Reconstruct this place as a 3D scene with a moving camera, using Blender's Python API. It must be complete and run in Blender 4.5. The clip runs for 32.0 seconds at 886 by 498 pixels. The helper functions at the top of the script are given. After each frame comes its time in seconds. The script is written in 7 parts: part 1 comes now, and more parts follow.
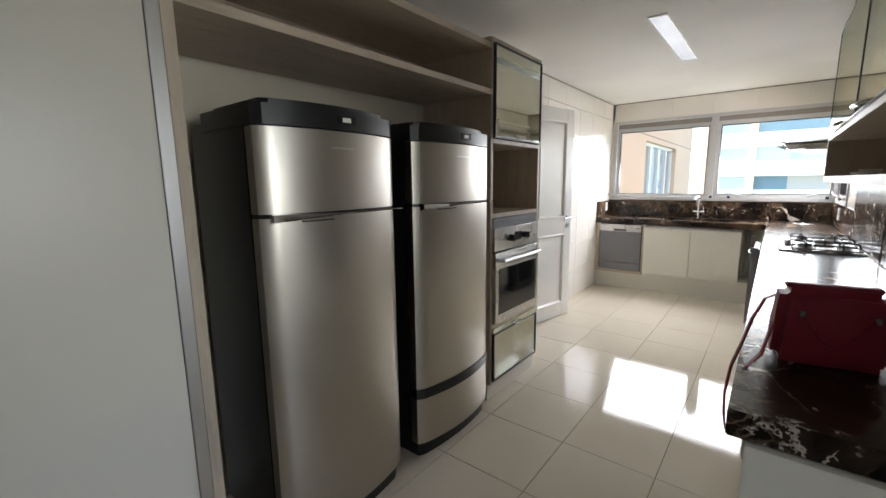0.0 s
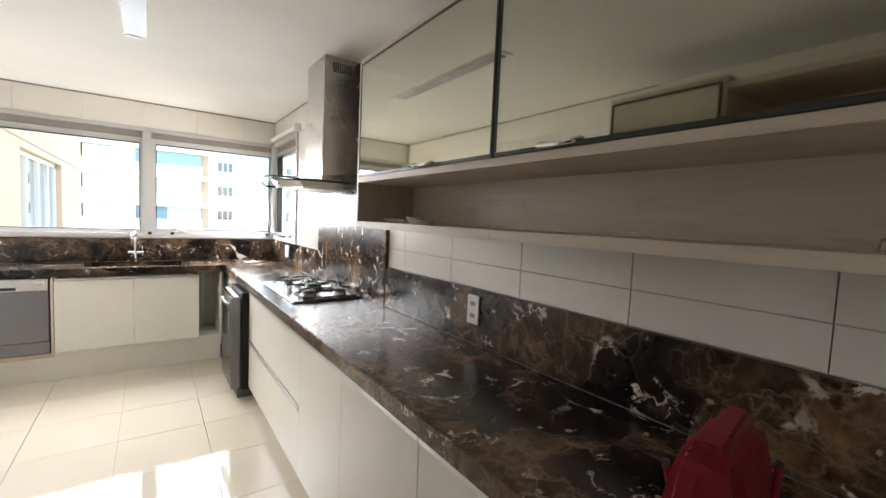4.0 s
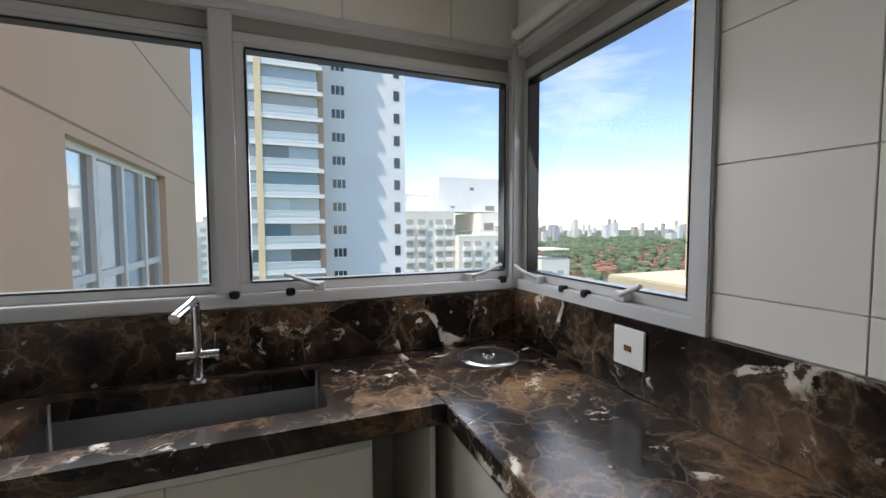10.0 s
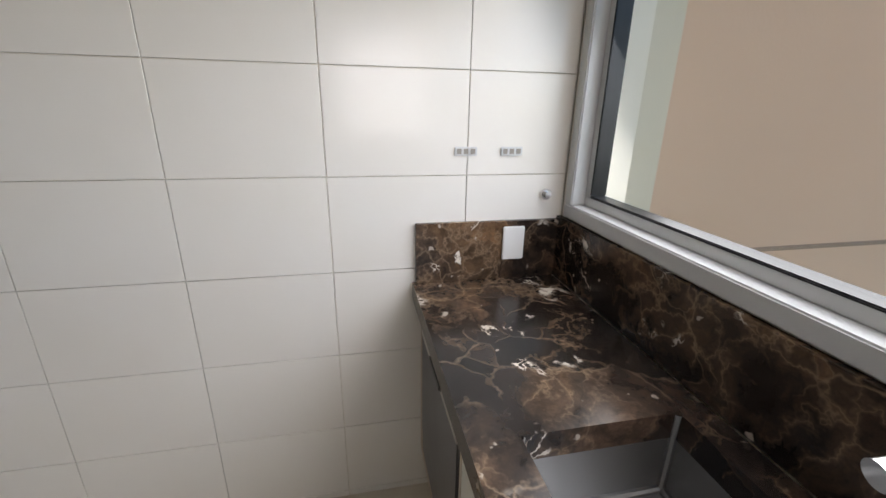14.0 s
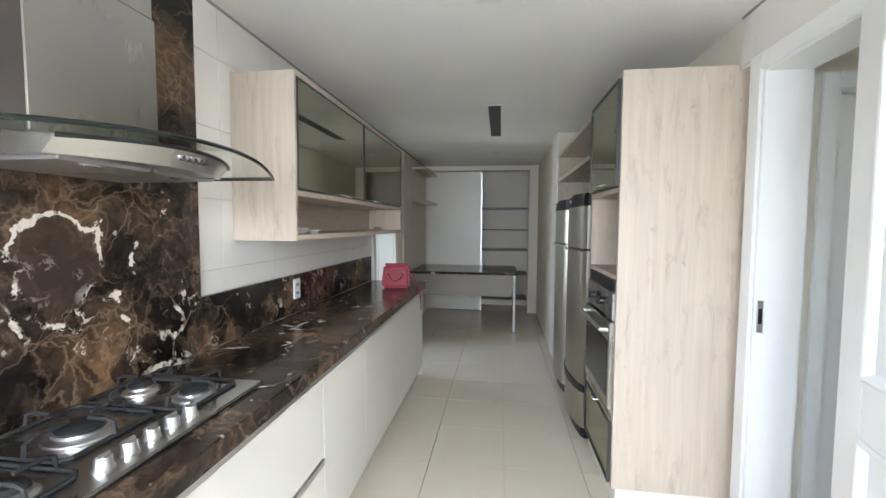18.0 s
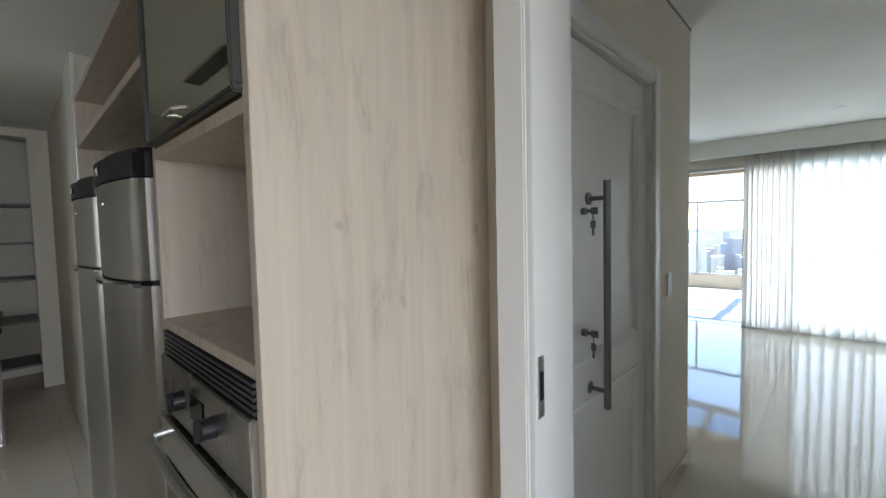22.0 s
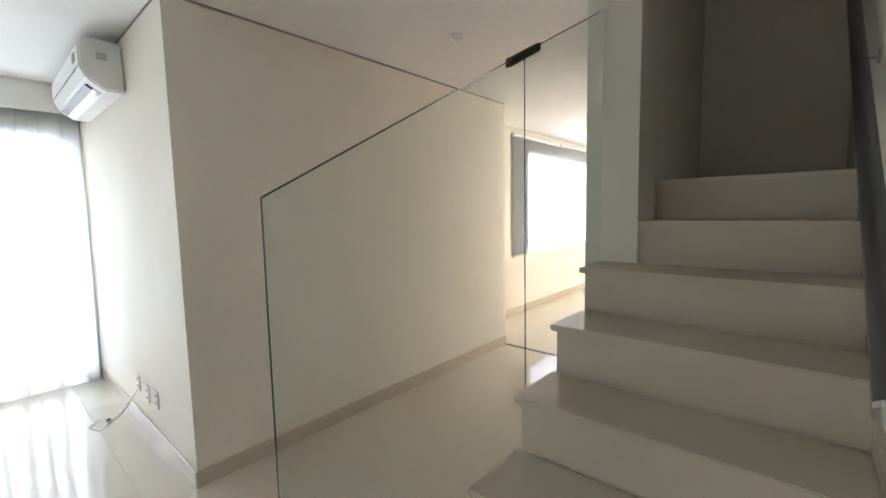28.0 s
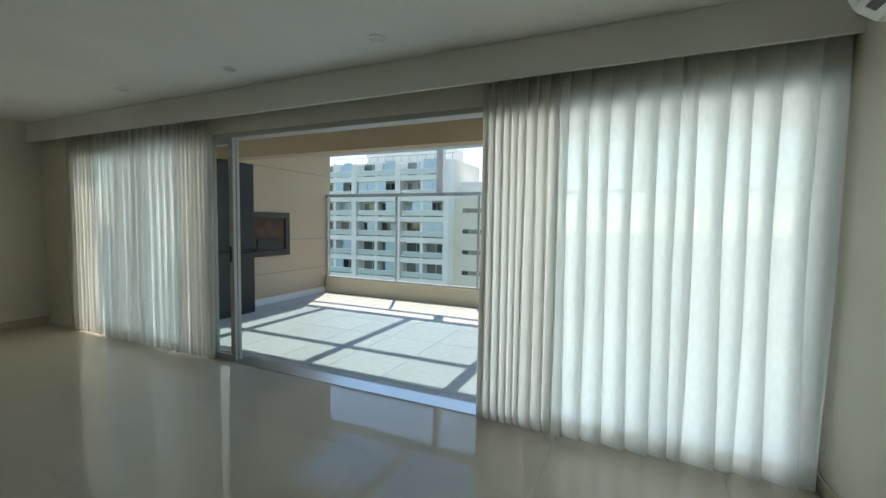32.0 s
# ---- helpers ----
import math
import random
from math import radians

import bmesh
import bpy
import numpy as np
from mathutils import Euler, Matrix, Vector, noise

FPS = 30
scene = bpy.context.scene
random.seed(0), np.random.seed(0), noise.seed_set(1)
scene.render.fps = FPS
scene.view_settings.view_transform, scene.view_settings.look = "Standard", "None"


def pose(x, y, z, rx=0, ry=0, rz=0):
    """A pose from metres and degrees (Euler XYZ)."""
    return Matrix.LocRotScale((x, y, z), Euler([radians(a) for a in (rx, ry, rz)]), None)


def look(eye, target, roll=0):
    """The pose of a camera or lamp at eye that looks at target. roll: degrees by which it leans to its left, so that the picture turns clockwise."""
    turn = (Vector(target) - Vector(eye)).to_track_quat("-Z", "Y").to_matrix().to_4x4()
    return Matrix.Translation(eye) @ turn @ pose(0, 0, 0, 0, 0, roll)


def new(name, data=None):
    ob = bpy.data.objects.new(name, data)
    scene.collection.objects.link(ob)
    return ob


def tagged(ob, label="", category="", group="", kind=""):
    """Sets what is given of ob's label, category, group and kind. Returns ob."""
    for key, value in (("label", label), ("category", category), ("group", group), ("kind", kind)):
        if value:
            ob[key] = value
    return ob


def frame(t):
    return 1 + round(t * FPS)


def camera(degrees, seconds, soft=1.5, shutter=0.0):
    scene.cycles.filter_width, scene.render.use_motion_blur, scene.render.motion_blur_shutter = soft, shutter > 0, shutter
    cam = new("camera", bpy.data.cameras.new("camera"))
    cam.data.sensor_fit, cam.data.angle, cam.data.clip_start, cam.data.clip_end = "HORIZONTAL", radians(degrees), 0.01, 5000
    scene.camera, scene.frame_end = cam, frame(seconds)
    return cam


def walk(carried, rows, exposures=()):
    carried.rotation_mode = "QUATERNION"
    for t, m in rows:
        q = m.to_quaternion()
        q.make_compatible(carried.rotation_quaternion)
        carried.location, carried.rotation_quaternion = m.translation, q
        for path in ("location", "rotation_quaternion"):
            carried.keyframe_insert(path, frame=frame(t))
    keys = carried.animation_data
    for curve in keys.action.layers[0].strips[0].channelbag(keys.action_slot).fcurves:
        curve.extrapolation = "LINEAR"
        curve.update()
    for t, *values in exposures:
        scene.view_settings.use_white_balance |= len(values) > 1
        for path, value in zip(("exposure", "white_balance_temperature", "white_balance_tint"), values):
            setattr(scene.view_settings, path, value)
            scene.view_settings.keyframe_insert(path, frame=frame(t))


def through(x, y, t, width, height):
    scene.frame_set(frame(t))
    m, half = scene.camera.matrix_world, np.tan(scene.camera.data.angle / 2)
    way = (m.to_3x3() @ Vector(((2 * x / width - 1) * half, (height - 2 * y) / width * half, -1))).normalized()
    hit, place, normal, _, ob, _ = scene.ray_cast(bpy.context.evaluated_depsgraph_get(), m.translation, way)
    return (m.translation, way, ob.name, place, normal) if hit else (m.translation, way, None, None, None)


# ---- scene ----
cam = camera(94.0, 32.0)
PATH = [
    (0, (0.487, 0.943, 1.379), (-0.744, 2.485, 1.061), -0.7),
    (0.5, (0.389, 1.097, 1.393), (-0.655, 2.78, 1.115), 0.2),
    (1, (0.301, 1.204, 1.377), (-0.433, 3.047, 1.122), 1.2),
    (1.5, (0.15, 1.283, 1.376), (-0.042, 3.249, 1.062), 0.6),
    (2, (0.011, 1.32, 1.359), (0.409, 3.229, 0.912), 0.8),
    (2.5, (-0.014, 1.466, 1.338), (0.787, 3.235, 0.859), 2.9),
    (4.5, (-0.132, 2.365, 1.419), (1.026, 3.994, 1.352), 1.9),
    (5, (-0.072, 2.625, 1.403), (1.004, 4.309, 1.334), 1.3),
    (5.5, (-0.075, 2.93, 1.4), (0.906, 4.671, 1.321), 0.7),
    (6, (-0.043, 3.218, 1.382), (0.82, 5.02, 1.291), 0.0),
    (6.5, (0.021, 3.492, 1.389), (0.76, 5.348, 1.29), -0.4),
    (7, (0.017, 3.765, 1.389), (0.617, 5.669, 1.267), -0.9),
    (7.5, (-0.006, 4.05, 1.391), (0.482, 5.985, 1.266), -0.9),
    (8, (0.053, 4.338, 1.391), (0.471, 6.29, 1.261), -0.9),
    (8.5, (0.065, 4.591, 1.379), (0.472, 6.545, 1.245), -0.8),
    (9, (-0.017, 4.862, 1.393), (0.438, 6.805, 1.263), -0.6),
    (9.5, (-0.031, 5.117, 1.388), (0.547, 7.028, 1.264), -0.5),
    (10, (0.024, 5.375, 1.401), (0.763, 7.23, 1.286), -0.2),
    (10.5, (0.072, 5.614, 1.384), (0.961, 7.404, 1.306), 1.1),
    (11, (0.092, 5.833, 1.399), (1.09, 7.564, 1.33), 1.4),
    (11.5, (0.119, 6.067, 1.406), (0.868, 7.921, 1.365), 2.8),
    (12, (0.051, 6.235, 1.409), (0.232, 8.226, 1.353), 3.6),
    (12.5, (-0.05, 6.285, 1.459), (-0.636, 8.192, 1.324), 0.4),
    (13, (-0.141, 6.235, 1.442), (-1.404, 7.78, 1.317), 0.9),
    (13.5, (-0.071, 6.285, 1.466), (-1.812, 7.195, 1.088), 1.7),
    (14, (-0.048, 6.261, 1.459), (-1.897, 6.658, 0.809), 1.1),
    (14.5, (-0.027, 6.195, 1.412), (-1.896, 6.079, 0.709), -0.1),
    (15, (0.001, 6.108, 1.415), (-1.76, 5.469, 0.715), -1.0),
    (15.5, (0.091, 5.988, 1.421), (-1.481, 4.917, 0.803), -0.5),
    (17.5, (-0.136, 5.76, 1.43), (-0.194, 3.77, 1.239), 0.4),
    (18, (-0.24, 5.757, 1.439), (0.034, 3.779, 1.319), 0.3),
    (18.5, (-0.281, 5.717, 1.44), (0.193, 3.776, 1.361), 0.1),
    (19, (-0.254, 5.545, 1.436), (0.287, 3.621, 1.381), -0.3),
    (19.5, (-0.21, 5.312, 1.427), (0.301, 3.379, 1.377), -0.5),
    (20, (-0.234, 5.054, 1.428), (0.199, 3.103, 1.362), -0.2),
    (20.5, (-0.276, 4.833, 1.41), (-0.018, 2.851, 1.33), 0.3),
    (21, (-0.282, 4.637, 1.423), (-0.521, 2.653, 1.34), -0.8),
    (21.5, (-0.334, 4.416, 1.404), (-1.256, 2.642, 1.342), -0.5),
    (22, (-0.544, 4.313, 1.41), (-1.987, 2.932, 1.306), -1.3),
    (22.5, (-0.747, 4.266, 1.464), (-2.545, 3.407, 1.295), -1.5),
    (23, (-0.907, 4.096, 1.449), (-2.876, 3.805, 1.248), -1.5),
    (23.5, (-1.054, 4.043, 1.429), (-3.03, 4.24, 1.191), -0.5),
    (24, (-1.277, 4.071, 1.43), (-3.209, 4.533, 1.195), -0.1),
    (24.5, (-1.504, 4.15, 1.412), (-3.355, 4.871, 1.189), 0.2),
    (25, (-1.726, 4.147, 1.421), (-3.42, 5.184, 1.189), -0.3),
    (25.5, (-1.937, 4.172, 1.424), (-3.425, 5.488, 1.192), -0.6),
    (27.5, (-2.419, 4.554, 1.429), (-3.495, 6.228, 1.226), -1.6),
    (28, (-2.587, 4.606, 1.415), (-3.901, 6.103, 1.231), -1.2),
    (28.5, (-2.788, 4.686, 1.423), (-4.375, 5.89, 1.242), -1.0),
    (29, (-3.011, 4.642, 1.416), (-4.805, 5.505, 1.225), -1.0),
    (29.5, (-3.237, 4.497, 1.356), (-5.152, 5.049, 1.19), -1.0),
    (30, (-3.505, 4.464, 1.324), (-5.482, 4.719, 1.17), -0.6),
    (30.5, (-3.779, 4.45, 1.323), (-5.773, 4.456, 1.179), -0.1),
    (31, (-4.054, 4.364, 1.334), (-6.034, 4.116, 1.197), 0.6),
    (31.5, (-4.292, 4.305, 1.332), (-6.22, 3.793, 1.202), 1.0),
    (32, (-4.542, 4.34, 1.347), (-6.361, 3.517, 1.222), 0.9),
]
walk(cam, [(t, look(eye, target, roll)) for t, eye, target, roll in PATH],
     exposures=[(0, 2.45, 6900, 16), (2, 2.8, 7000, 16), (5, 2.95, 7000, 16), (6, 2.95, 6900, 16), (7, 2.4, 6900, 16), (9, 1.4, 6900, 16),
                (11, 0.25, 6300, 15), (12.2, 0.05, 6600, 18), (13, 0.7, 7200, 20), (14.5, 1.15, 6800, 16), (15.5, 1.45, 6800, 16), (17.5, 3.2, 6450, 14),
                (18.5, 3.35, 6100, 13), (21, 3.45, 6350, 12), (22, 2.45, 6400, 14), (23, 2.3, 6400, 12), (24, 3.0, 6700, 15), (25, 2.5, 6250, 12),
                (26.5, 2.95, 6400, 15), (27.5, 3.6, 6450, 22), (28, 3.4, 6500, 21), (29, 1.65, 7300, 25), (30, 1.15, 7600, 24), (31, 1.1, 7300, 12), (32, 1.0, 7100, 5)])

# ---- light ----
world = bpy.data.worlds.new("sky")
scene.world = world
world.use_nodes = True
wn = world.node_tree
sky = wn.nodes.new("ShaderNodeTexSky")
sky.sky_type, sky.sun_disc = "NISHITA", False
SUN_EL, SUN_AZ = 61.6, 245.0          # degrees; azimuth clockwise from +y
sky.sun_elevation, sky.sun_rotation = radians(SUN_EL), radians(SUN_AZ)
sky.dust_density, sky.ozone_density = 0.1, 3.0
place = wn.nodes.new("ShaderNodeTexCoord")          # thin fair-weather cloud over the blue
stretch = wn.nodes.new("ShaderNodeMapping")
stretch.inputs["Scale"].default_value = (2.2, 2.2, 9.0)
wisps = wn.nodes.new("ShaderNodeTexNoise")
wisps.inputs["Scale"].default_value, wisps.inputs["Detail"].default_value, wisps.inputs["Roughness"].default_value = 1.6, 8.0, 0.6
veil = wn.nodes.new("ShaderNodeValToRGB")
veil.color_ramp.elements[0].position, veil.color_ramp.elements[1].position = 0.52, 0.78
veil.color_ramp.elements[1].color = (0.55, 0.55, 0.55, 1)
clouded = wn.nodes.new("ShaderNodeMix")
clouded.data_type = "RGBA"
clouded.inputs[7].default_value = (5.2, 5.5, 5.9, 1)
for a, b in ((place.outputs["Generated"], stretch.inputs[0]), (stretch.outputs[0], wisps.inputs[0]), (wisps.outputs[0], veil.inputs[0]), (veil.outputs[0], clouded.inputs[0]), (sky.outputs[0], clouded.inputs[6]), (clouded.outputs[2], wn.nodes["Background"].inputs[0])):
    wn.links.new(a, b)
wn.nodes["Background"].inputs[1].default_value = 0.15
sun = new("sun", bpy.data.lights.new("sun", "SUN"))
sun.data.energy, sun.data.angle, sun.data.color = 3.2, radians(0.5), (1.0, 0.95, 0.87)
sun_dir = Vector((math.sin(radians(SUN_AZ)) * math.cos(radians(SUN_EL)), math.cos(radians(SUN_AZ)) * math.cos(radians(SUN_EL)), math.sin(radians(SUN_EL))))
sun.matrix_world = look(sun_dir * 60, (0, 0, 0))


def window_light(name, centre, facing, w, h, power, color=(0.86, 0.93, 1.0)):
    """Area lamp added in an opening, in place of skylight."""
    lamp = new(name, bpy.data.lights.new(name, "AREA"))
    lamp.data.shape, lamp.data.size, lamp.data.size_y = "RECTANGLE", w, h
    lamp.data.energy, lamp.data.color = power, color
    lamp.data.spread = radians(135)
    lamp.matrix_world = look(centre, Vector(centre) + Vector(facing))
    return lamp


window_light("window_daylight", (-0.15, 7.02, 1.62), (0, -1, -0.75), 2.1, 0.85, 10.5)
window_light("side_window_daylight", (1.07, 6.54, 1.62), (-1, 0, -0.4), 0.75, 0.8, 2.8)
# fill lamp in an invented window, to brighten the kitchen's south end
window_light("added_room_fill", (2.93, 1.1, 1.45), (-1, 0, -0.05), 1.5, 1.2, 2.5)
window_light("curtain_daylight", (-7.43, -0.52, 1.06), (1, 0, -0.02), 2.3, 2.05, 8)
window_light("curtain_daylight", (-7.43, 4.35, 1.06), (1, 0, -0.02), 1.82, 2.05, 7)
window_light("back_room_daylight", (-5.52, 11.1, 1.5), (1, 0, 0), 2.8, 1.3, 16)


# ---- materials ----
def material(name, color, rough=0.5, metal=0.0, spec=0.5):
    m = bpy.data.materials.new(name)
    m.use_nodes = True
    b = m.node_tree.nodes["Principled BSDF"]
    b.inputs["Base Color"].default_value = (*color, 1)
    b.inputs["Roughness"].default_value, b.inputs["Metallic"].default_value = rough, metal
    b.inputs["Specular IOR Level"].default_value = spec
    return m


def node(m, kind, **values):
    n = m.node_tree.nodes.new(kind)
    for k, v in values.items():
        n.inputs[k.replace("_", " ")].default_value = v
    return n


def link(m, a, b):
    m.node_tree.links.new(a, b)


def bsdf(m):
    return m.node_tree.nodes["Principled BSDF"]


def coords(m, scale=(1, 1, 1), space="Object"):
    c = m.node_tree.nodes.new("ShaderNodeTexCoord")
    mp = node(m, "ShaderNodeMapping", Scale=scale)
    if space == "World":
        g = m.node_tree.nodes.new("ShaderNodeNewGeometry")
        link(m, g.outputs["Position"], mp.inputs[0])
    else:
        link(m, c.outputs[space], mp.inputs[0])
    return mp.outputs[0]


def ramp(m, fac, stops):
    r = m.node_tree.nodes.new("ShaderNodeValToRGB")
    el = r.color_ramp.elements
    while len(el) < len(stops):
        el.new(0.5)
    for e, (p, c) in zip(el, stops):
        e.position, e.color = p, (*c, 1) if len(c) == 3 else c
    link(m, fac, r.inputs[0])
    return r.outputs[0]


def blend(m, fac, a, b, mode="MIX"):
    n = m.node_tree.nodes.new("ShaderNodeMix")
    n.data_type, n.blend_type = "RGBA", mode
    if isinstance(fac, (int, float)):
        n.inputs[0].default_value = fac
    else:
        link(m, fac, n.inputs[0])
    for sock, v in ((n.inputs[6], a), (n.inputs[7], b)):
        if isinstance(v, tuple):
            sock.default_value = (*v, 1)
        else:
            link(m, v, sock)
    return n.outputs[2]


def bump(m, height, strength=0.1, dist=0.01):
    b = node(m, "ShaderNodeBump", Strength=strength, Distance=dist)
    link(m, height, b.inputs["Height"])
    link(m, b.outputs[0], bsdf(m).inputs["Normal"])


def painted(name, color, rough=0.6, vary=0.04, scale=1.3, grain=90.0, relief=0.04, spec=0.4):
    """Plain paint or lacquer with a faint cloudiness and fine orange peel."""
    m = material(name, color, rough, spec=spec)
    p = coords(m, space="World")
    n1 = node(m, "ShaderNodeTexNoise", Scale=scale, Detail=4.0)
    n2 = node(m, "ShaderNodeTexNoise", Scale=grain, Detail=2.0)
    link(m, p, n1.inputs[0]), link(m, p, n2.inputs[0])
    lo = tuple(c * (1 - vary) for c in color)
    hi = tuple(min(1, c * (1 + vary)) for c in color)
    link(m, ramp(m, n1.outputs[0], [(0.3, lo), (0.7, hi)]), bsdf(m).inputs["Base Color"])
    bump(m, n2.outputs[0], relief, 0.004)
    return m


def tiled(name, color, rough=0.12, vary=0.03, relief=0.02, spec=0.5):
    """Glazed or polished tile: small tone steps from piece to piece, slight waviness."""
    m = material(name, color, rough, spec=spec)
    p = coords(m, space="World")
    info = m.node_tree.nodes.new("ShaderNodeObjectInfo")
    lo = tuple(c * (1 - vary) for c in color)
    hi = tuple(min(1, c * (1 + vary)) for c in color)
    tone = ramp(m, info.outputs["Random"], [(0, lo), (1, hi)])
    n1 = node(m, "ShaderNodeTexNoise", Scale=3.0, Detail=5.0)
    link(m, p, n1.inputs[0])
    link(m, blend(m, n1.outputs[0], tone, blend(m, 1.0, tone, (0.94, 0.92, 0.88), "MULTIPLY")), bsdf(m).inputs["Base Color"])
    n2 = node(m, "ShaderNodeTexNoise", Scale=2.2, Detail=1.0)
    link(m, p, n2.inputs[0])
    bump(m, n2.outputs[0], relief, 0.02)
    n3 = node(m, "ShaderNodeTexNoise", Scale=14.0, Detail=3.0)
    link(m, p, n3.inputs[0])
    r = rough
    link(m, ramp(m, n3.outputs[0], [(0.3, (r * 0.7,) * 3), (0.75, (r * 1.5,) * 3)]), bsdf(m).inputs["Roughness"])
    return m


def marble(name):
    """Dark brown emperador: black-brown ground, ochre clouds with a pale web, long white chips."""
    m = material(name, (0.05, 0.035, 0.03), 0.13, spec=0.36)
    p = coords(m, space="World")
    warp = node(m, "ShaderNodeTexNoise", Scale=5.0, Detail=5.0, Roughness=0.6)
    link(m, p, warp.inputs[0])

    def moved(amount):
        add = m.node_tree.nodes.new("ShaderNodeVectorMath")
        add.operation = "MULTIPLY_ADD"
        link(m, warp.outputs["Color"], add.inputs[0])
        add.inputs[1].default_value = (amount,) * 3
        link(m, p, add.inputs[2])
        return add.outputs[0]

    def grey(*stops):
        return [(a, (v, v, v)) for a, v in stops]

    q, q2 = moved(0.32), moved(0.14)
    cloud = node(m, "ShaderNodeTexNoise", Scale=2.6, Detail=9.0, Roughness=0.6)
    link(m, q, cloud.inputs[0])
    mottle = node(m, "ShaderNodeTexNoise", Scale=16.0, Detail=6.0, Roughness=0.7)
    link(m, q2, mottle.inputs[0])
    ground = ramp(m, cloud.outputs[0], [(0.36, (0.011, 0.0085, 0.008)), (0.47, (0.030, 0.0215, 0.0175)), (0.54, (0.072, 0.048, 0.034)), (0.62, (0.135, 0.083, 0.047)), (0.76, (0.25, 0.155, 0.08))])
    ground = blend(m, 1.0, ground, ramp(m, mottle.outputs[0], [(0.3, (0.35, 0.33, 0.32)), (0.5, (0.9, 0.9, 0.9)), (0.72, (1.5, 1.42, 1.3))]), "MULTIPLY")
    clast = node(m, "ShaderNodeTexVoronoi", Scale=5.2)
    link(m, q2, clast.inputs[0])
    tone = m.node_tree.nodes.new("ShaderNodeSeparateColor")
    link(m, clast.outputs["Color"], tone.inputs[0])
    ground = blend(m, 1.0, ground, ramp(m, tone.outputs[0], [(0.0, (0.42, 0.42, 0.44)), (0.5, (0.95, 0.93, 0.9)), (1.0, (1.45, 1.32, 1.2))]), "MULTIPLY")
    web = node(m, "ShaderNodeTexVoronoi", Scale=11.0)
    web.feature = "DISTANCE_TO_EDGE"
    link(m, q, web.inputs[0])
    ochre = ramp(m, cloud.outputs[0], grey((0.44, 0.0), (0.57, 1.0)))
    fine = blend(m, 1.0, ramp(m, web.outputs[0], grey((0.0, 0.65), (0.03, 0.28), (0.11, 0.0))), ochre, "MULTIPLY")
    c = blend(m, fine, ground, (0.28, 0.19, 0.12))
    vein = node(m, "ShaderNodeTexVoronoi", Scale=5.2)
    vein.feature = "DISTANCE_TO_EDGE"
    link(m, q2, vein.inputs[0])
    some = node(m, "ShaderNodeTexNoise", Scale=3.4, Detail=3.0)
    link(m, p, some.inputs[0])
    thin = blend(m, 1.0, ramp(m, vein.outputs[0], grey((0.0, 0.6), (0.007, 0.35), (0.02, 0.0))), ramp(m, some.outputs[0], grey((0.46, 0.0), (0.58, 1.0))), "MULTIPLY")
    c = blend(m, thin, c, (0.27, 0.19, 0.125))
    seam = blend(m, 1.0, ramp(m, vein.outputs[0], grey((0.0, 1.0), (0.04, 1.0), (0.06, 0.0))), ramp(m, some.outputs[0], grey((0.60, 0.0), (0.64, 1.0))), "MULTIPLY")
    seam = blend(m, 1.0, seam, ramp(m, mottle.outputs[0], grey((0.46, 0.0), (0.52, 1.0))), "MULTIPLY")
    c = blend(m, seam, c, (0.70, 0.62, 0.53))
    jag = node(m, "ShaderNodeTexVoronoi", Scale=15.0)
    jag.feature = "DISTANCE_TO_EDGE"
    link(m, q, jag.inputs[0])
    where = node(m, "ShaderNodeTexNoise", Scale=5.5, Detail=3.0)
    link(m, p, where.inputs[0])
    jags = blend(m, 1.0, ramp(m, jag.outputs[0], grey((0.0, 1.0), (0.035, 0.8), (0.06, 0.0))), ramp(m, where.outputs[0], grey((0.61, 0.0), (0.65, 1.0))), "MULTIPLY")
    jags = blend(m, 1.0, jags, ramp(m, mottle.outputs[0], grey((0.45, 0.0), (0.52, 1.0))), "MULTIPLY")
    c = blend(m, jags, c, (0.62, 0.54, 0.46))
    tilt = node(m, "ShaderNodeMapping", Rotation=(0.5, 0.35, 0.8), Scale=(3.4, 9.0, 6.0))
    link(m, q, tilt.inputs[0])
    chip = node(m, "ShaderNodeTexVoronoi", Scale=1.0)
    link(m, tilt.outputs[0], chip.inputs[0])
    pick = m.node_tree.nodes.new("ShaderNodeSeparateColor")
    link(m, chip.outputs["Color"], pick.inputs[0])
    chips = blend(m, 1.0, ramp(m, chip.outputs["Distance"], grey((0.0, 1.0), (0.16, 1.0), (0.19, 0.0))), ramp(m, pick.outputs[0], grey((0.80, 0.0), (0.82, 1.0))), "MULTIPLY")
    chips = blend(m, 1.0, chips, ramp(m, mottle.outputs[0], grey((0.46, 0.0), (0.51, 1.0))), "MULTIPLY")
    c = blend(m, chips, c, (0.74, 0.67, 0.58))
    small = node(m, "ShaderNodeTexVoronoi", Scale=22.0)
    link(m, q2, small.inputs[0])
    pick2 = m.node_tree.nodes.new("ShaderNodeSeparateColor")
    link(m, small.outputs["Color"], pick2.inputs[0])
    specks = blend(m, 1.0, ramp(m, small.outputs["Distance"], grey((0.0, 0.9), (0.14, 0.8), (0.2, 0.0))), ramp(m, pick2.outputs[1], grey((0.88, 0.0), (0.90, 1.0))), "MULTIPLY")
    c = blend(m, specks, c, (0.42, 0.36, 0.30))
    ring = node(m, "ShaderNodeMapping", Location=(0.0, -37.7, -8.2), Scale=(0.0, 7.7, 5.75))
    link(m, moved(0.23), ring.inputs[0])
    size = m.node_tree.nodes.new("ShaderNodeVectorMath")
    size.operation = "LENGTH"
    link(m, ring.outputs[0], size.inputs[0])
    c = blend(m, ramp(m, size.outputs["Value"], grey((0.0, 0.75), (0.82, 0.75), (0.90, 0.0))), c, (0.052, 0.036, 0.027))
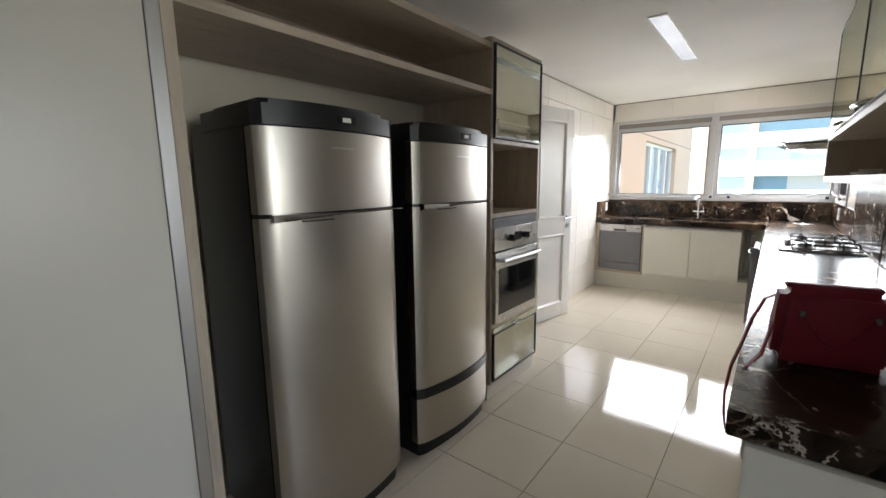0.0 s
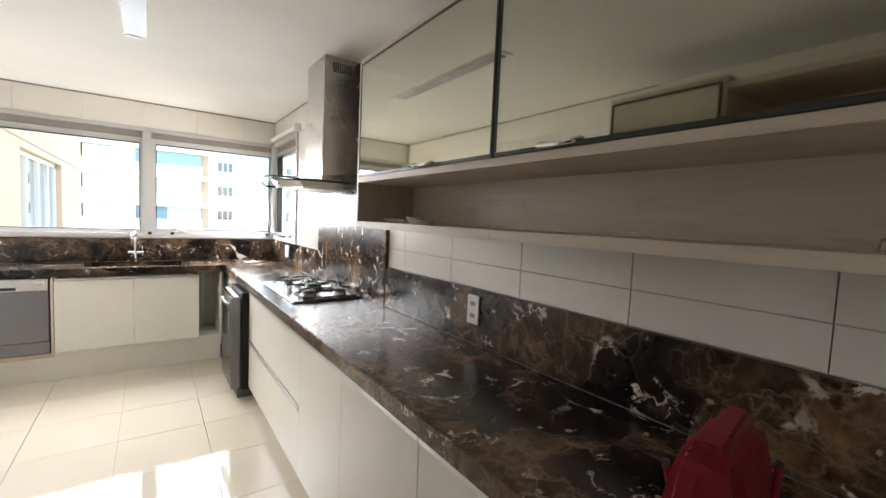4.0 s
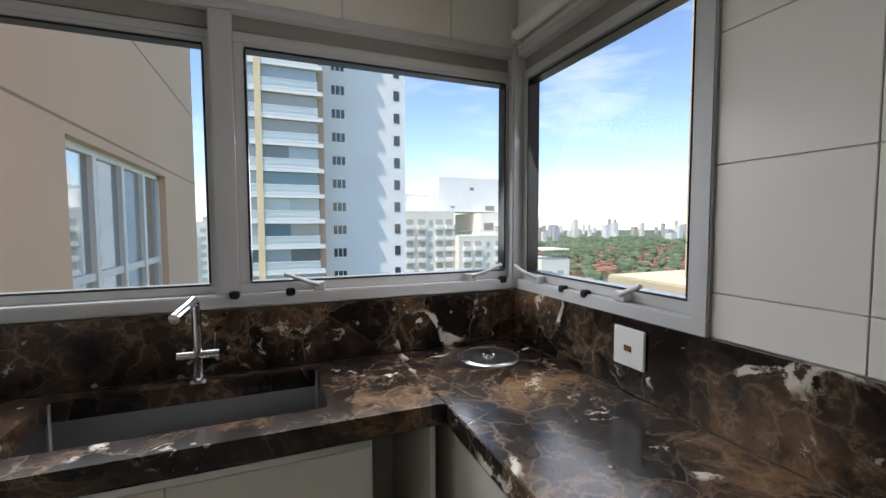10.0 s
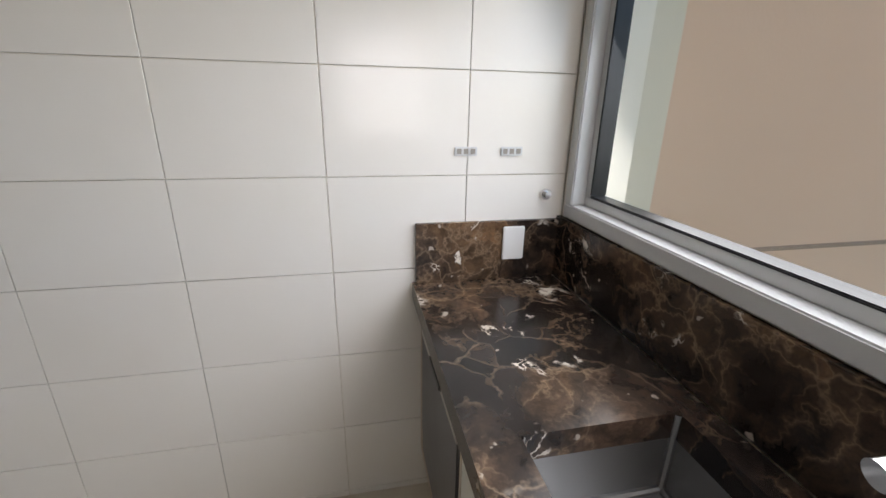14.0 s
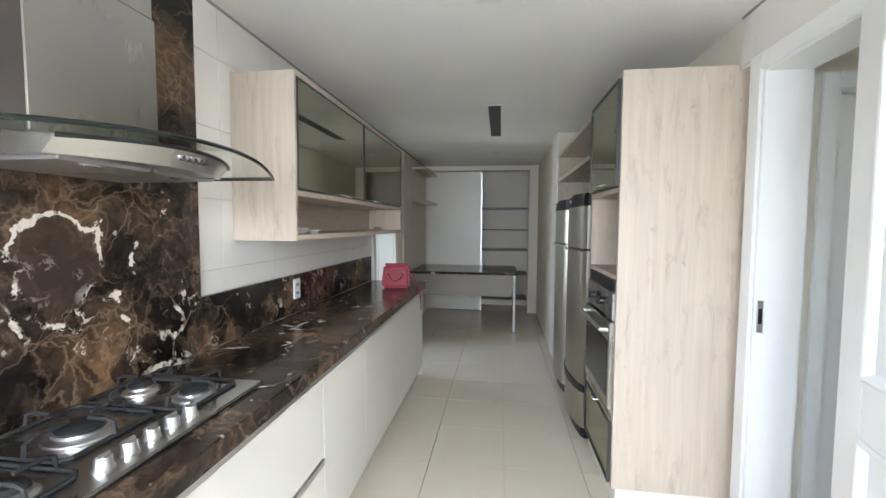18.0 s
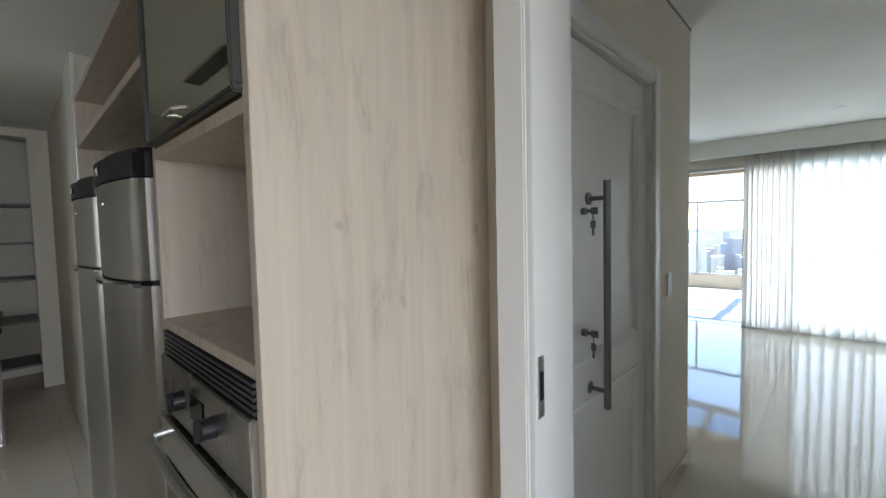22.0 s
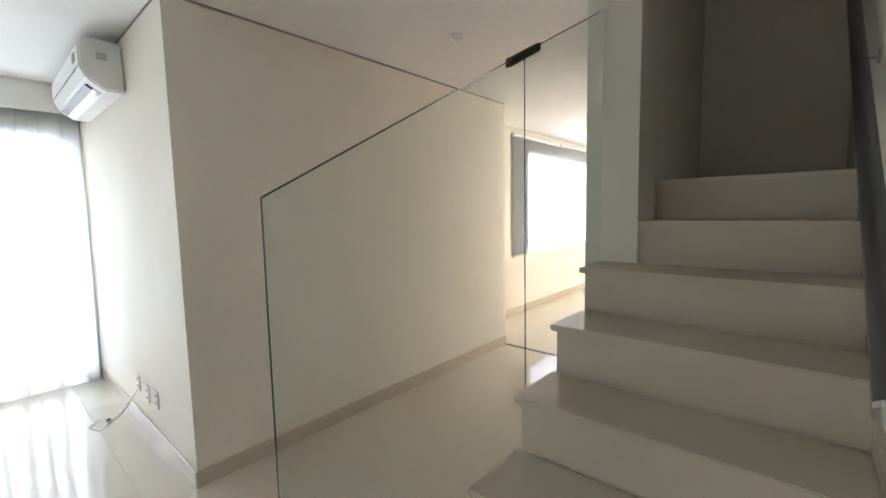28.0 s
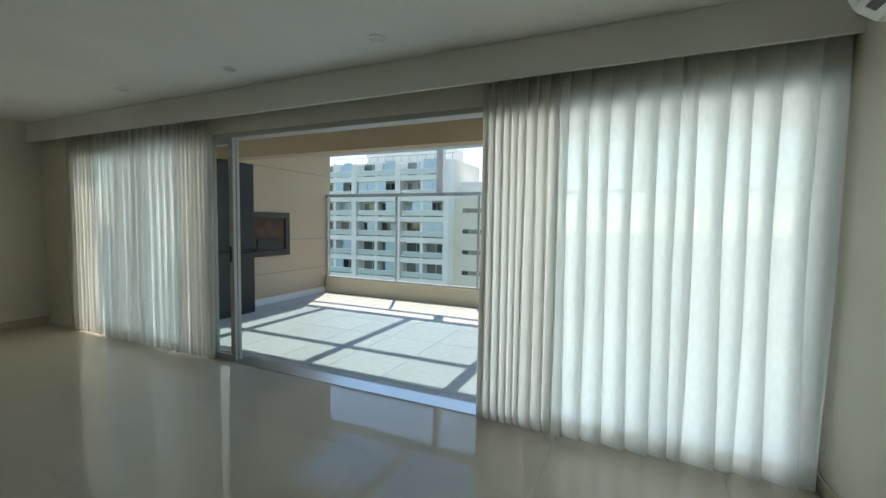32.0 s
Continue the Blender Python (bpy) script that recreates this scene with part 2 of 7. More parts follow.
    band = ramp(m, size.outputs["Value"], grey((0.88, 0.0), (0.91, 1.0), (0.98, 1.0), (1.0, 0.0)))
    band = blend(m, 1.0, band, ramp(m, cloud.outputs[0], grey((0.48, 0.0), (0.51, 1.0))), "MULTIPLY")
    c = blend(m, blend(m, 1.0, band, ramp(m, mottle.outputs[0], grey((0.40, 0.0), (0.47, 1.0))), "MULTIPLY"), c, (0.70, 0.62, 0.53))
    link(m, c, bsdf(m).inputs["Base Color"])
    link(m, ramp(m, mottle.outputs[0], grey((0.3, 0.15), (0.8, 0.26))), bsdf(m).inputs["Roughness"])
    return m


def oak(name, tone=(0.60, 0.51, 0.41), dark=(0.27, 0.21, 0.16), axis="z"):
    """Pale washed-wood laminate: fine lengthwise grain, long grey smears, small dark knots."""
    m = material(name, tone, 0.45, spec=0.4)

    def along(across, length):
        return coords(m, {"z": (across, across, length), "y": (across, length, across), "x": (length, across, across)}[axis], "World")
    grain = node(m, "ShaderNodeTexNoise", Scale=1.0, Detail=9.0, Roughness=0.65, Distortion=0.3)
    link(m, along(38, 1.6), grain.inputs[0])
    smear = node(m, "ShaderNodeTexNoise", Scale=1.0, Detail=7.0, Roughness=0.68, Distortion=0.5)
    link(m, along(19.0, 4.2), smear.inputs[0])
    broad = node(m, "ShaderNodeTexNoise", Scale=1.0, Detail=3.0)
    link(m, along(4.0, 0.5), broad.inputs[0])
    c = ramp(m, grain.outputs[0], [(0.3, tuple(0.80 * a + 0.20 * b for a, b in zip(tone, dark))), (0.55, tone), (0.75, tuple(min(1, a * 1.10) for a in tone))])
    c = blend(m, ramp(m, broad.outputs[0], [(0.35, (0, 0, 0)), (0.75, (0.35, 0.35, 0.35))]), c, tuple(0.55 * a + 0.45 * b for a, b in zip(tone, dark)))
    c = blend(m, ramp(m, smear.outputs[0], [(0.53, (0, 0, 0)), (0.63, (0.24, 0.24, 0.24)), (0.76, (0.6, 0.6, 0.6))]), c, dark)
    kn = node(m, "ShaderNodeTexVoronoi", Scale=1.0)
    knot_warp = node(m, "ShaderNodeTexNoise", Scale=3.0, Detail=3.0)
    link(m, coords(m, (1, 1, 1), "World"), knot_warp.inputs[0])
    shift = m.node_tree.nodes.new("ShaderNodeVectorMath")
    shift.operation = "MULTIPLY_ADD"
    link(m, knot_warp.outputs["Color"], shift.inputs[0])
    shift.inputs[1].default_value = (1.6, 1.6, 1.6)
    link(m, along(9.0, 5.5), shift.inputs[2])
    link(m, shift.outputs[0], kn.inputs[0])
    pick = m.node_tree.nodes.new("ShaderNodeSeparateColor")
    link(m, kn.outputs["Color"], pick.inputs[0])
    knot = blend(m, 1.0, ramp(m, kn.outputs["Distance"], [(0.0, (0.65, 0.65, 0.65)), (0.05, (0.35, 0.35, 0.35)), (0.12, (0, 0, 0))]), ramp(m, pick.outputs[0], [(0.50, (0, 0, 0)), (0.52, (1, 1, 1))]), "MULTIPLY")
    c = blend(m, knot, c, tuple(d * 0.8 for d in dark))
    link(m, c, bsdf(m).inputs["Base Color"])
    bump(m, grain.outputs[0], 0.06, 0.002)
    return m


def brushed(name, color=(0.55, 0.54, 0.52), rough=0.26, axis="z"):
    m = material(name, color, rough, 1.0)
    s = {"z": (500, 500, 5), "x": (5, 500, 500), "y": (500, 5, 500)}[axis]
    n1 = node(m, "ShaderNodeTexNoise", Scale=1.0, Detail=2.0)
    link(m, coords(m, s, "World"), n1.inputs[0])
    n2 = node(m, "ShaderNodeTexNoise", Scale=2.5, Detail=4.0)
    link(m, coords(m, (1, 1, 1), "World"), n2.inputs[0])
    mixd = blend(m, 0.93, n1.outputs[0], n2.outputs[0])
    link(m, ramp(m, mixd, [(0.3, (rough * 0.85,) * 3), (0.7, (rough * 1.2,) * 3)]), bsdf(m).inputs["Roughness"])
    return m


def thin_glass(name, tint=(1, 1, 1), sheen=0.45):
    """A clear sheet: straight-through view with a mirror sheen that grows at a slant."""
    m = bpy.data.materials.new(name)
    m.use_nodes = True
    nt = m.node_tree
    nt.nodes.remove(nt.nodes["Principled BSDF"])
    clear, shine, mixer = nt.nodes.new("ShaderNodeBsdfTransparent"), nt.nodes.new("ShaderNodeBsdfGlossy"), nt.nodes.new("ShaderNodeMixShader")
    clear.inputs[0].default_value = (*tint, 1)
    shine.inputs["Roughness"].default_value = 0.0
    slant = node(m, "ShaderNodeLayerWeight", Blend=0.5)
    power = m.node_tree.nodes.new("ShaderNodeMath")
    power.operation = "POWER"
    link(m, slant.outputs["Facing"], power.inputs[0])
    power.inputs[1].default_value = 4.0
    gain = m.node_tree.nodes.new("ShaderNodeMath")
    gain.operation = "MULTIPLY_ADD"
    link(m, power.outputs[0], gain.inputs[0])
    gain.inputs[1].default_value, gain.inputs[2].default_value = sheen, 0.04 * sheen
    link(m, gain.outputs[0], mixer.inputs[0])
    link(m, clear.outputs[0], mixer.inputs[1]), link(m, shine.outputs[0], mixer.inputs[2])
    link(m, mixer.outputs[0], nt.nodes["Material Output"].inputs[0])
    return m


def half_mirror(name, shine, tint, share):
    """Coated glass: a mirror coat over bronze glass that lets the shelves behind show faintly."""
    m = bpy.data.materials.new(name)
    m.use_nodes = True
    nt = m.node_tree
    nt.nodes.remove(nt.nodes["Principled BSDF"])
    clear, coat, mixer = nt.nodes.new("ShaderNodeBsdfTransparent"), nt.nodes.new("ShaderNodeBsdfGlossy"), nt.nodes.new("ShaderNodeMixShader")
    clear.inputs[0].default_value, coat.inputs[0].default_value = (*tint, 1), (*shine, 1)
    coat.inputs["Roughness"].default_value = 0.03
    mixer.inputs[0].default_value = share
    link(m, clear.outputs[0], mixer.inputs[1]), link(m, coat.outputs[0], mixer.inputs[2])
    link(m, mixer.outputs[0], nt.nodes["Material Output"].inputs[0])
    return m


M = {}
M["wall"] = painted("warm_white_wall_paint", (0.79, 0.735, 0.625), 0.7)
M["ceiling"] = painted("matt_white_ceiling_paint", (0.87, 0.855, 0.81), 0.85)
# flat grey: painted shade of gaps and grooves, also small grey parts
M["shade_and_part_grey"] = painted("grey_gap_shade_and_parts", (0.30, 0.27, 0.24), 0.8)
M["tile"] = tiled("white_glazed_wall_tile", (0.83, 0.80, 0.75), 0.16, 0.012, 0.015)
M["floor_tile"] = tiled("polished_cream_porcelain", (0.66, 0.60, 0.50), 0.05, 0.02, 0.008, 0.28)
M["hall_tile"] = tiled("polished_cream_hall_porcelain", (0.64, 0.58, 0.48), 0.04, 0.02, 0.006, 0.55)
M["floor_grout"] = painted("beige_floor_grout", (0.52, 0.46, 0.37), 0.9)
M["white_door"] = painted("white_satin_door_lacquer", (0.80, 0.79, 0.76), 0.35)
M["white_front"] = painted("off_white_cabinet_laminate", (0.79, 0.765, 0.69), 0.3, 0.02)
M["marble"] = marble("dark_emperador_marble")
M["oak"] = oak("washed_oak_laminate")
M["oak_y"] = oak("washed_oak_laminate_lengthwise", axis="y")
M["steel"] = brushed("brushed_stainless_steel")
M["steel_front"] = brushed("fine_brushed_fridge_steel", (0.47, 0.44, 0.39), 0.36)
M["steel_dark"] = brushed("dark_brushed_steel", (0.19, 0.19, 0.20), 0.36)
M["steel_basin"] = brushed("satin_basin_steel", (0.34, 0.335, 0.33), 0.3, "x")
M["chrome"] = material("polished_chrome", (0.78, 0.78, 0.78), 0.08, 1.0)
M["alu"] = material("satin_aluminium", (0.62, 0.62, 0.62), 0.35, 1.0)
M["frame"] = painted("grey_white_window_aluminium", (0.50, 0.50, 0.49), 0.4, 0.03)
M["frame_grey"] = painted("grey_window_aluminium", (0.52, 0.52, 0.51), 0.45, 0.03)
M["black"] = painted("black_plastic", (0.012, 0.012, 0.013), 0.35)
M["black_gloss"] = material("black_gloss", (0.01, 0.01, 0.011), 0.06)
M["iron"] = painted("black_cast_iron", (0.02, 0.02, 0.02), 0.6, relief=0.2)
M["shelf_grey"] = painted("grey_shelf_laminate", (0.22, 0.21, 0.21), 0.5)
M["brown"] = painted("brown_plastic", (0.16, 0.06, 0.03), 0.5)
M["taupe"] = painted("taupe_laminate", (0.28, 0.25, 0.215), 0.5)
M["firebrick"] = painted("dark_firebrick", (0.10, 0.055, 0.035), 0.9, 0.3, 8.0)
M["plastic"] = painted("white_plastic", (0.78, 0.77, 0.74), 0.35)
M["stone"] = tiled("cream_marble_step", (0.60, 0.52, 0.41), 0.14, 0.03, 0.01)
M["facade"] = painted("tan_facade_render", (0.68, 0.47, 0.33), 0.9, 0.05, 0.7, 60, 0.2)
M["facade_cream"] = painted("cream_facade_render", (0.66, 0.60, 0.47), 0.9, 0.05, 0.7, 60, 0.2)
M["pane"] = thin_glass("window_glass", (0.97, 0.985, 0.98), 0.2)
M["glass_green"] = thin_glass("clear_balustrade_glass", (0.955, 0.98, 0.97))
# darker tan of the facade render, with the grooves' shade in the colour
M["groove_shade"] = painted("tan_groove_shade", (0.33, 0.235, 0.17), 0.85)
M["stair_glass_edge"] = material("grey_green_glass_edge", (0.09, 0.105, 0.095), 0.12)
M["glass_edge"] = material("dark_green_glass_edge", (0.006, 0.012, 0.010), 0.1)
M["dark_frame"] = painted("dark_anodised_frame", (0.05, 0.052, 0.046), 0.35)
M["mirror_glass"] = half_mirror("bronze_reflective_cabinet_glass", (0.78, 0.80, 0.70), (0.72, 0.60, 0.38), 0.62)
M["dark_pane"] = material("dark_reflective_window", (0.05, 0.07, 0.08), 0.06, 0.0, 0.9)
M["sky_pane"] = material("sky_reflecting_window", (0.50, 0.55, 0.58), 0.03, 0.85)
M["red"] = painted("red_grained_leather", (0.27, 0.008, 0.026), 0.46, 0.1, 6.0, 220, 0.35)
M["terrace_tile"] = tiled("matt_grey_white_terrace_tile", (0.46, 0.475, 0.48), 0.5, 0.03)
M["roof_glass"] = thin_glass("blue_tinted_roof_glass", (0.70, 0.78, 0.82), 0.2)
M["terrace_wall"] = painted("brown_tan_terrace_render", (0.50, 0.385, 0.275), 0.9, 0.05, 0.7, 60, 0.2)


# ---- building helpers ----
def box(bm, x0, x1, y0, y1, z0, z1):
    xs, ys, zs = sorted((x0, x1)), sorted((y0, y1)), sorted((z0, z1))
    v = [bm.verts.new((x, y, z)) for z in zs for y in ys for x in xs]
    for f in ((0, 2, 3, 1), (4, 5, 7, 6), (0, 1, 5, 4), (2, 6, 7, 3), (0, 4, 6, 2), (1, 3, 7, 5)):
        bm.faces.new([v[i] for i in f])
    return v


def soften(bm, width=0.003, seg=2):
    bmesh.ops.bevel(bm, geom=bm.edges[:], offset=width, segments=seg, affect="EDGES", clamp_overlap=True)
    return bm


def boxes(*dims, bevel=0.0, seg=2):
    bm = bmesh.new()
    for d in dims:
        box(bm, *d)
    if bevel:
        soften(bm, bevel, seg)
    return bm


def rod(bm, a, b, r, n=12, r2=None, caps=True):
    a, b = Vector(a), Vector(b)
    m = Matrix.Translation((a + b) / 2) @ (b - a).to_track_quat("Z", "Y").to_matrix().to_4x4()
    return bmesh.ops.create_cone(bm, cap_ends=caps, segments=n, radius1=r, radius2=r if r2 is None else r2, depth=(b - a).length, matrix=m)["verts"]


def tube(bm, pts, r, n=8):
    """A bent round bar through the points."""
    pts = [Vector(p) for p in pts]
    rings = []
    for i, p in enumerate(pts):
        d = (pts[min(i + 1, len(pts) - 1)] - pts[max(i - 1, 0)]).normalized()
        q = d.to_track_quat("Z", "Y")
        rings.append([bm.verts.new(p + q @ Vector((r * math.cos(6.2832 * k / n), r * math.sin(6.2832 * k / n), 0))) for k in range(n)])
    for a, b in zip(rings, rings[1:]):
        for k in range(n):
            bm.faces.new((a[k], a[(k + 1) % n], b[(k + 1) % n], b[k]))
    bm.faces.new(rings[0][::-1]), bm.faces.new(rings[-1])
    return bm


def lathe(bm, profile, centre, n=24):
    """A turned shape about the upright through centre; profile: (radius, height) pairs from the bottom up."""
    cx, cy, cz = centre
    rings = [[bm.verts.new((cx + r * math.cos(6.2832 * k / n), cy + r * math.sin(6.2832 * k / n), cz + h)) for k in range(n)] for r, h in profile]
    for a, b in zip(rings, rings[1:]):
        for k in range(n):
            bm.faces.new((a[k], a[(k + 1) % n], b[(k + 1) % n], b[k]))
    bm.faces.new(rings[0][::-1]), bm.faces.new(rings[-1])
    return bm


def prism(bm, outline, axis, lo, hi):
    """A flat outline pushed along one axis; outline in the two other axes, in order x, y, z."""
    def at(u, v, w):
        return {"x": (w, u, v), "y": (u, w, v), "z": (u, v, w)}[axis]
    a = [bm.verts.new(at(u, v, lo)) for u, v in outline]
    b = [bm.verts.new(at(u, v, hi)) for u, v in outline]
    n = len(a)
    for k in range(n):
        bm.faces.new((a[k], a[(k + 1) % n], b[(k + 1) % n], b[k]))
    bm.faces.new(a[::-1]), bm.faces.new(b)
    bmesh.ops.recalc_face_normals(bm, faces=bm.faces[:])
    return bm


def mesh(name, bm, mat, smooth=False):
    me = bpy.data.meshes.new(name)
    bm.normal_update()
    bm.to_mesh(me)
    bm.free()
    me.materials.append(mat)
    if smooth:
        me.shade_smooth()
        me.set_sharp_from_angle(angle=0.6)
    return me


def part(name, bm, mat, parent=None, label="", smooth=False):
    """One mesh object, under a thing or a part. Its geometry is given in the world's axes, from the parent's origin."""
    ob = new(name, mesh(name, bm, mat, smooth))
    if parent:
        ob.parent = parent
    if label:
        ob["label"] = label
    return ob


def thing(name, label, category, at=(0, 0, 0), group="", turn=0.0):
    ob = new(name)
    ob.empty_display_size = 0.1
    ob.matrix_world = pose(*at, 0, 0, turn)
    return tagged(ob, label, category, group)


def structure(name, bm, mat, label="", category=""):
    return tagged(part(name, bm, mat), label, category, kind="structure")


def wall_x(name, x0, x1, y0, y1, z0, z1, holes=(), mat=None, label="", category="wall"):
    """A wall along y between x0 and x1; holes: (y0, y1, z0, z1)."""
    bm = bmesh.new()
    cuts = sorted({y0, y1, *(v for h in holes for v in h[:2])})
    for a, b in zip(cuts, cuts[1:]):
        gaps = sorted((h[2], h[3]) for h in holes if h[0] <= a + 1e-6 and h[1] >= b - 1e-6)
        z = z0
        for lo, hi in gaps:
            if lo > z:
                box(bm, x0, x1, a, b, z, lo)
            z = hi
        if z < z1:
            box(bm, x0, x1, a, b, z, z1)
    bmesh.ops.remove_doubles(bm, verts=bm.verts[:], dist=1e-5)
    return structure(name, bm, mat or M["wall"], label, category)


def wall_y(name, y0, y1, x0, x1, z0, z1, holes=(), mat=None, label="", category="wall"):
    """A wall along x between y0 and y1; holes: (x0, x1, z0, z1)."""
    bm = bmesh.new()
    cuts = sorted({x0, x1, *(v for h in holes for v in h[:2])})
    for a, b in zip(cuts, cuts[1:]):
        gaps = sorted((h[2], h[3]) for h in holes if h[0] <= a + 1e-6 and h[1] >= b - 1e-6)
        z = z0
        for lo, hi in gaps:
            if lo > z:
                box(bm, a, b, y0, y1, z, lo)
            z = hi
        if z < z1:
            box(bm, a, b, y0, y1, z, z1)
    bmesh.ops.remove_doubles(bm, verts=bm.verts[:], dist=1e-5)
    return structure(name, bm, mat or M["wall"], label, category)


# ---- plan (metres) ----
XH, XW, YN, YS = 1.0, -1.32, 6.95, -1.015     # kitchen: hob wall, door wall, window wall, pantry wall
ZC, ZH = 2.385, 2.476                          # ceilings: kitchen; hall and living room
CT = 0.90                                      # worktop
CF, SF, CS = 0.45, 6.43, 1.945                 # worktop: front by the hob, front by the sink, south end
TF, TS, TN = -0.81, 3.02, 3.65                 # oven tower: front, south and north side
DY0, DY1 = 3.82, 4.43                          # kitchen doorway
XHALL = -1.50                                  # hall face of the door wall
YE, HC = 3.70, -3.21                           # entrance-door wall and its free corner
YD, DN = 5.06, -2.38                           # hall's north wall and its free end
BX, BY, BYN = -4.92, 5.28, 8.24                # block: east face, south face, north end
XC, XS = -7.19, -7.30                          # curtains; sliding doors
YL = -2.40                                     # living-room south wall
XR, YT = -10.85, -0.97                         # terrace: railing, barbecue wall
SX0, SX1 = -3.30, -2.42                        # staircase: open side and wall side
SY, GO, RI = 4.985, 0.27, 0.193                # first riser, going, rise

# ---- setting ----
structure("floor", boxes((XS - 0.08, XHALL, -6.0, 13.0, -0.3, -0.012), (XHALL, XH + 0.2, -6.0, YN + 0.2, -0.3, -0.012)), M["floor_grout"], "beige floor joints under polished cream tiles", "floor")
wall_x("wall_east", XH + 0.01, XH + 0.2, YS - 0.7, YN + 0.2, 0, 2.9, [(6.06, YN + 0.2, 1.12, 2.15), (0.97, 1.78, 0, 2.1)], label="white kitchen wall behind the hob")
wall_y("wall_north", YN + 0.01, YN + 0.2, XHALL, XH + 0.01, 0, 2.9, [(-1.27, XH + 0.01, 1.12, 2.15)], label="white kitchen wall with the wide corner window")
wall_x("wall_west", XHALL, XW - 0.01, -1.8, YN + 0.01, 0, 2.9, [(DY0, DY1, 0, 2.1), (TN - 0.026, DY0 - 0.07, 0, 2.15)], label="white wall between kitchen and entrance hall")
wall_x("wall_recess", XHALL, -1.412, TN - 0.026, DY0 - 0.07, 0, 2.15, label="narrow white wall recess beside the oven tower")
wall_y("wall_south", YS - 0.1, YS, XW - 0.01, XH + 0.01, 0, 2.9, [(-0.69, 0.98, 0, 2.31)], label="white wall with the pantry opening")
wall_y("wall_pantry", YS - 0.75, YS - 0.65, XW - 0.01, XH + 0.01, 0, 2.9, label="white back wall of the pantry")
wall_x("wall_fridge_side", XW - 0.01, -0.83, YS, 1.33, 0, ZC, label="white wall beside the fridge recess")
structure("ceiling_kitchen", boxes((XW - 0.01, XH + 0.01, YS - 0.8, YN + 0.01, ZC, ZC + 0.04)), M["ceiling"], "matt white plasterboard kitchen ceiling", "ceiling")
for nm, dims in (("ceiling_hall", (XS - 0.02, XHALL, YL - 0.15, YD, ZH, ZH + 0.04)), ("ceiling_living", (XS - 0.02, SX0 - 0.05, YD, 13.0, ZH, ZH + 0.04)), ("ceiling_closet", (SX1, XHALL, YD, 13.0, ZH, ZH + 0.04)), ("ceiling_stair_edge", (SX0 - 0.05, SX1, YD, 5.3, ZH, ZH + 0.04))):
    structure(nm, boxes(dims), M["ceiling"], "matt white plasterboard ceiling of hall and living room", "ceiling")
structure("slab_above", boxes((XS - 0.1, XH + 0.2, -6.0, YD, 2.9, 3.1), (XS - 0.1, SX0 - 0.3, YD, 13.0, 2.9, 3.1), (SX1 + 0.14, XH + 0.2, YD, YN + 0.2, 2.9, 3.1), (SX1 + 0.14, XHALL, YN + 0.2, 13.0, 2.9, 3.1)), M["ceiling"], "concrete slab above the ceilings", "ceiling")

wall_y("wall_entry", YE - 0.15, YE, HC, XHALL, 0, 2.9, [(-2.58, -1.68, 0, 2.05)], label="cream wall with the white entrance door")
wall_x("wall_living_east", HC, HC + 0.15, YL, YE - 0.15, 0, 2.9, label="cream living-room wall")
wall_y("wall_hall_north", YD, YD + 0.14, DN, XHALL, 0, 2.9, [(-2.18, -1.54, 0, 2.1)], label="cream wall with a white door beside the stairs")
wall_x("wall_stair", SX1, SX1 + 0.14, YD + 0.14, 9.0, 0, 5.2, label="cream wall carrying the stair handrail")
wall_x("wall_stair_west", SX0 - 0.10, SX0 + 0.14, 6.6, 9.0, 0, 5.2, label="cream wall at the head of the stairs")
wall_y("wall_landing", 8.0, 8.12, SX0 + 0.14, SX1, 0, 5.2, label="cream wall above the stair landing")
structure("ceiling_stair", boxes((SX0 - 0.3, SX1 + 0.14, YD, 9.0, 5.2, 5.3), (SX0 - 0.3, SX0 - 0.2, YD, 9.0, 2.9, 5.2), (SX0 - 0.2, SX1 + 0.14, YD - 0.1, YD, 3.1, 5.2)), M["ceiling"], "white walls and ceiling of the stairwell", "ceiling")
wall_y("wall_block", BY, BY + 0.15, XS, BX, 0, 2.9, label="cream living-room wall below the air conditioner")
wall_x("wall_block_east", BX - 0.15, BX, BY + 0.15, BYN, 0, 2.9, label="cream wall facing the staircase")
wall_y("wall_block_north", BYN - 0.15, BYN, -5.7, BX - 0.15, 0, 2.9, label="cream wall of the back room")
wall_x("wall_back_room", -5.65, -5.5, BYN, 13.0, 0, 2.9, [(9.7, 12.6, 0.82, 2.2)], label="white back-room wall with the blind-covered window")
wall_y("wall_back_north", 12.85, 13.0, -5.5, SX1, 0, 2.9, label="white back-room end wall")
wall_x("wall_back_east", SX1 + 0.14, SX1 + 0.28, 9.0, 13.0, 0, 2.9, label="white back-room wall")
wall_y("wall_living_south", YL - 0.15, YL, XS, HC + 0.15, 0, 2.9, label="cream living-room end wall")
wall_x("wall_terrace", XS - 0.08, XS + 0.07, YL, BY, 0, 2.9, [(-1.7, 5.278, 0, 2.14)], label="cream wall above the terrace doors")

# unseen room added beside the kitchen to house the fill lamp
structure("floor_service", boxes((XH + 0.2, 3.0, -0.4, 2.6, -0.3, 0.0)), M["floor_tile"], "polished cream floor of the added side room", "floor")
structure("ceiling_added_room", boxes((XH + 0.2, 3.1, -0.5, 2.7, ZC, ZC + 0.04)), M["ceiling"], "matt white ceiling of the added side room", "ceiling")
wall_y("wall_added_room_south", -0.5, -0.4, XH + 0.2, 3.1, 0, 2.9, label="white wall of the added side room")
wall_y("wall_added_room_north", 2.6, 2.7, XH + 0.2, 3.1, 0, 2.9, label="white wall of the added side room")
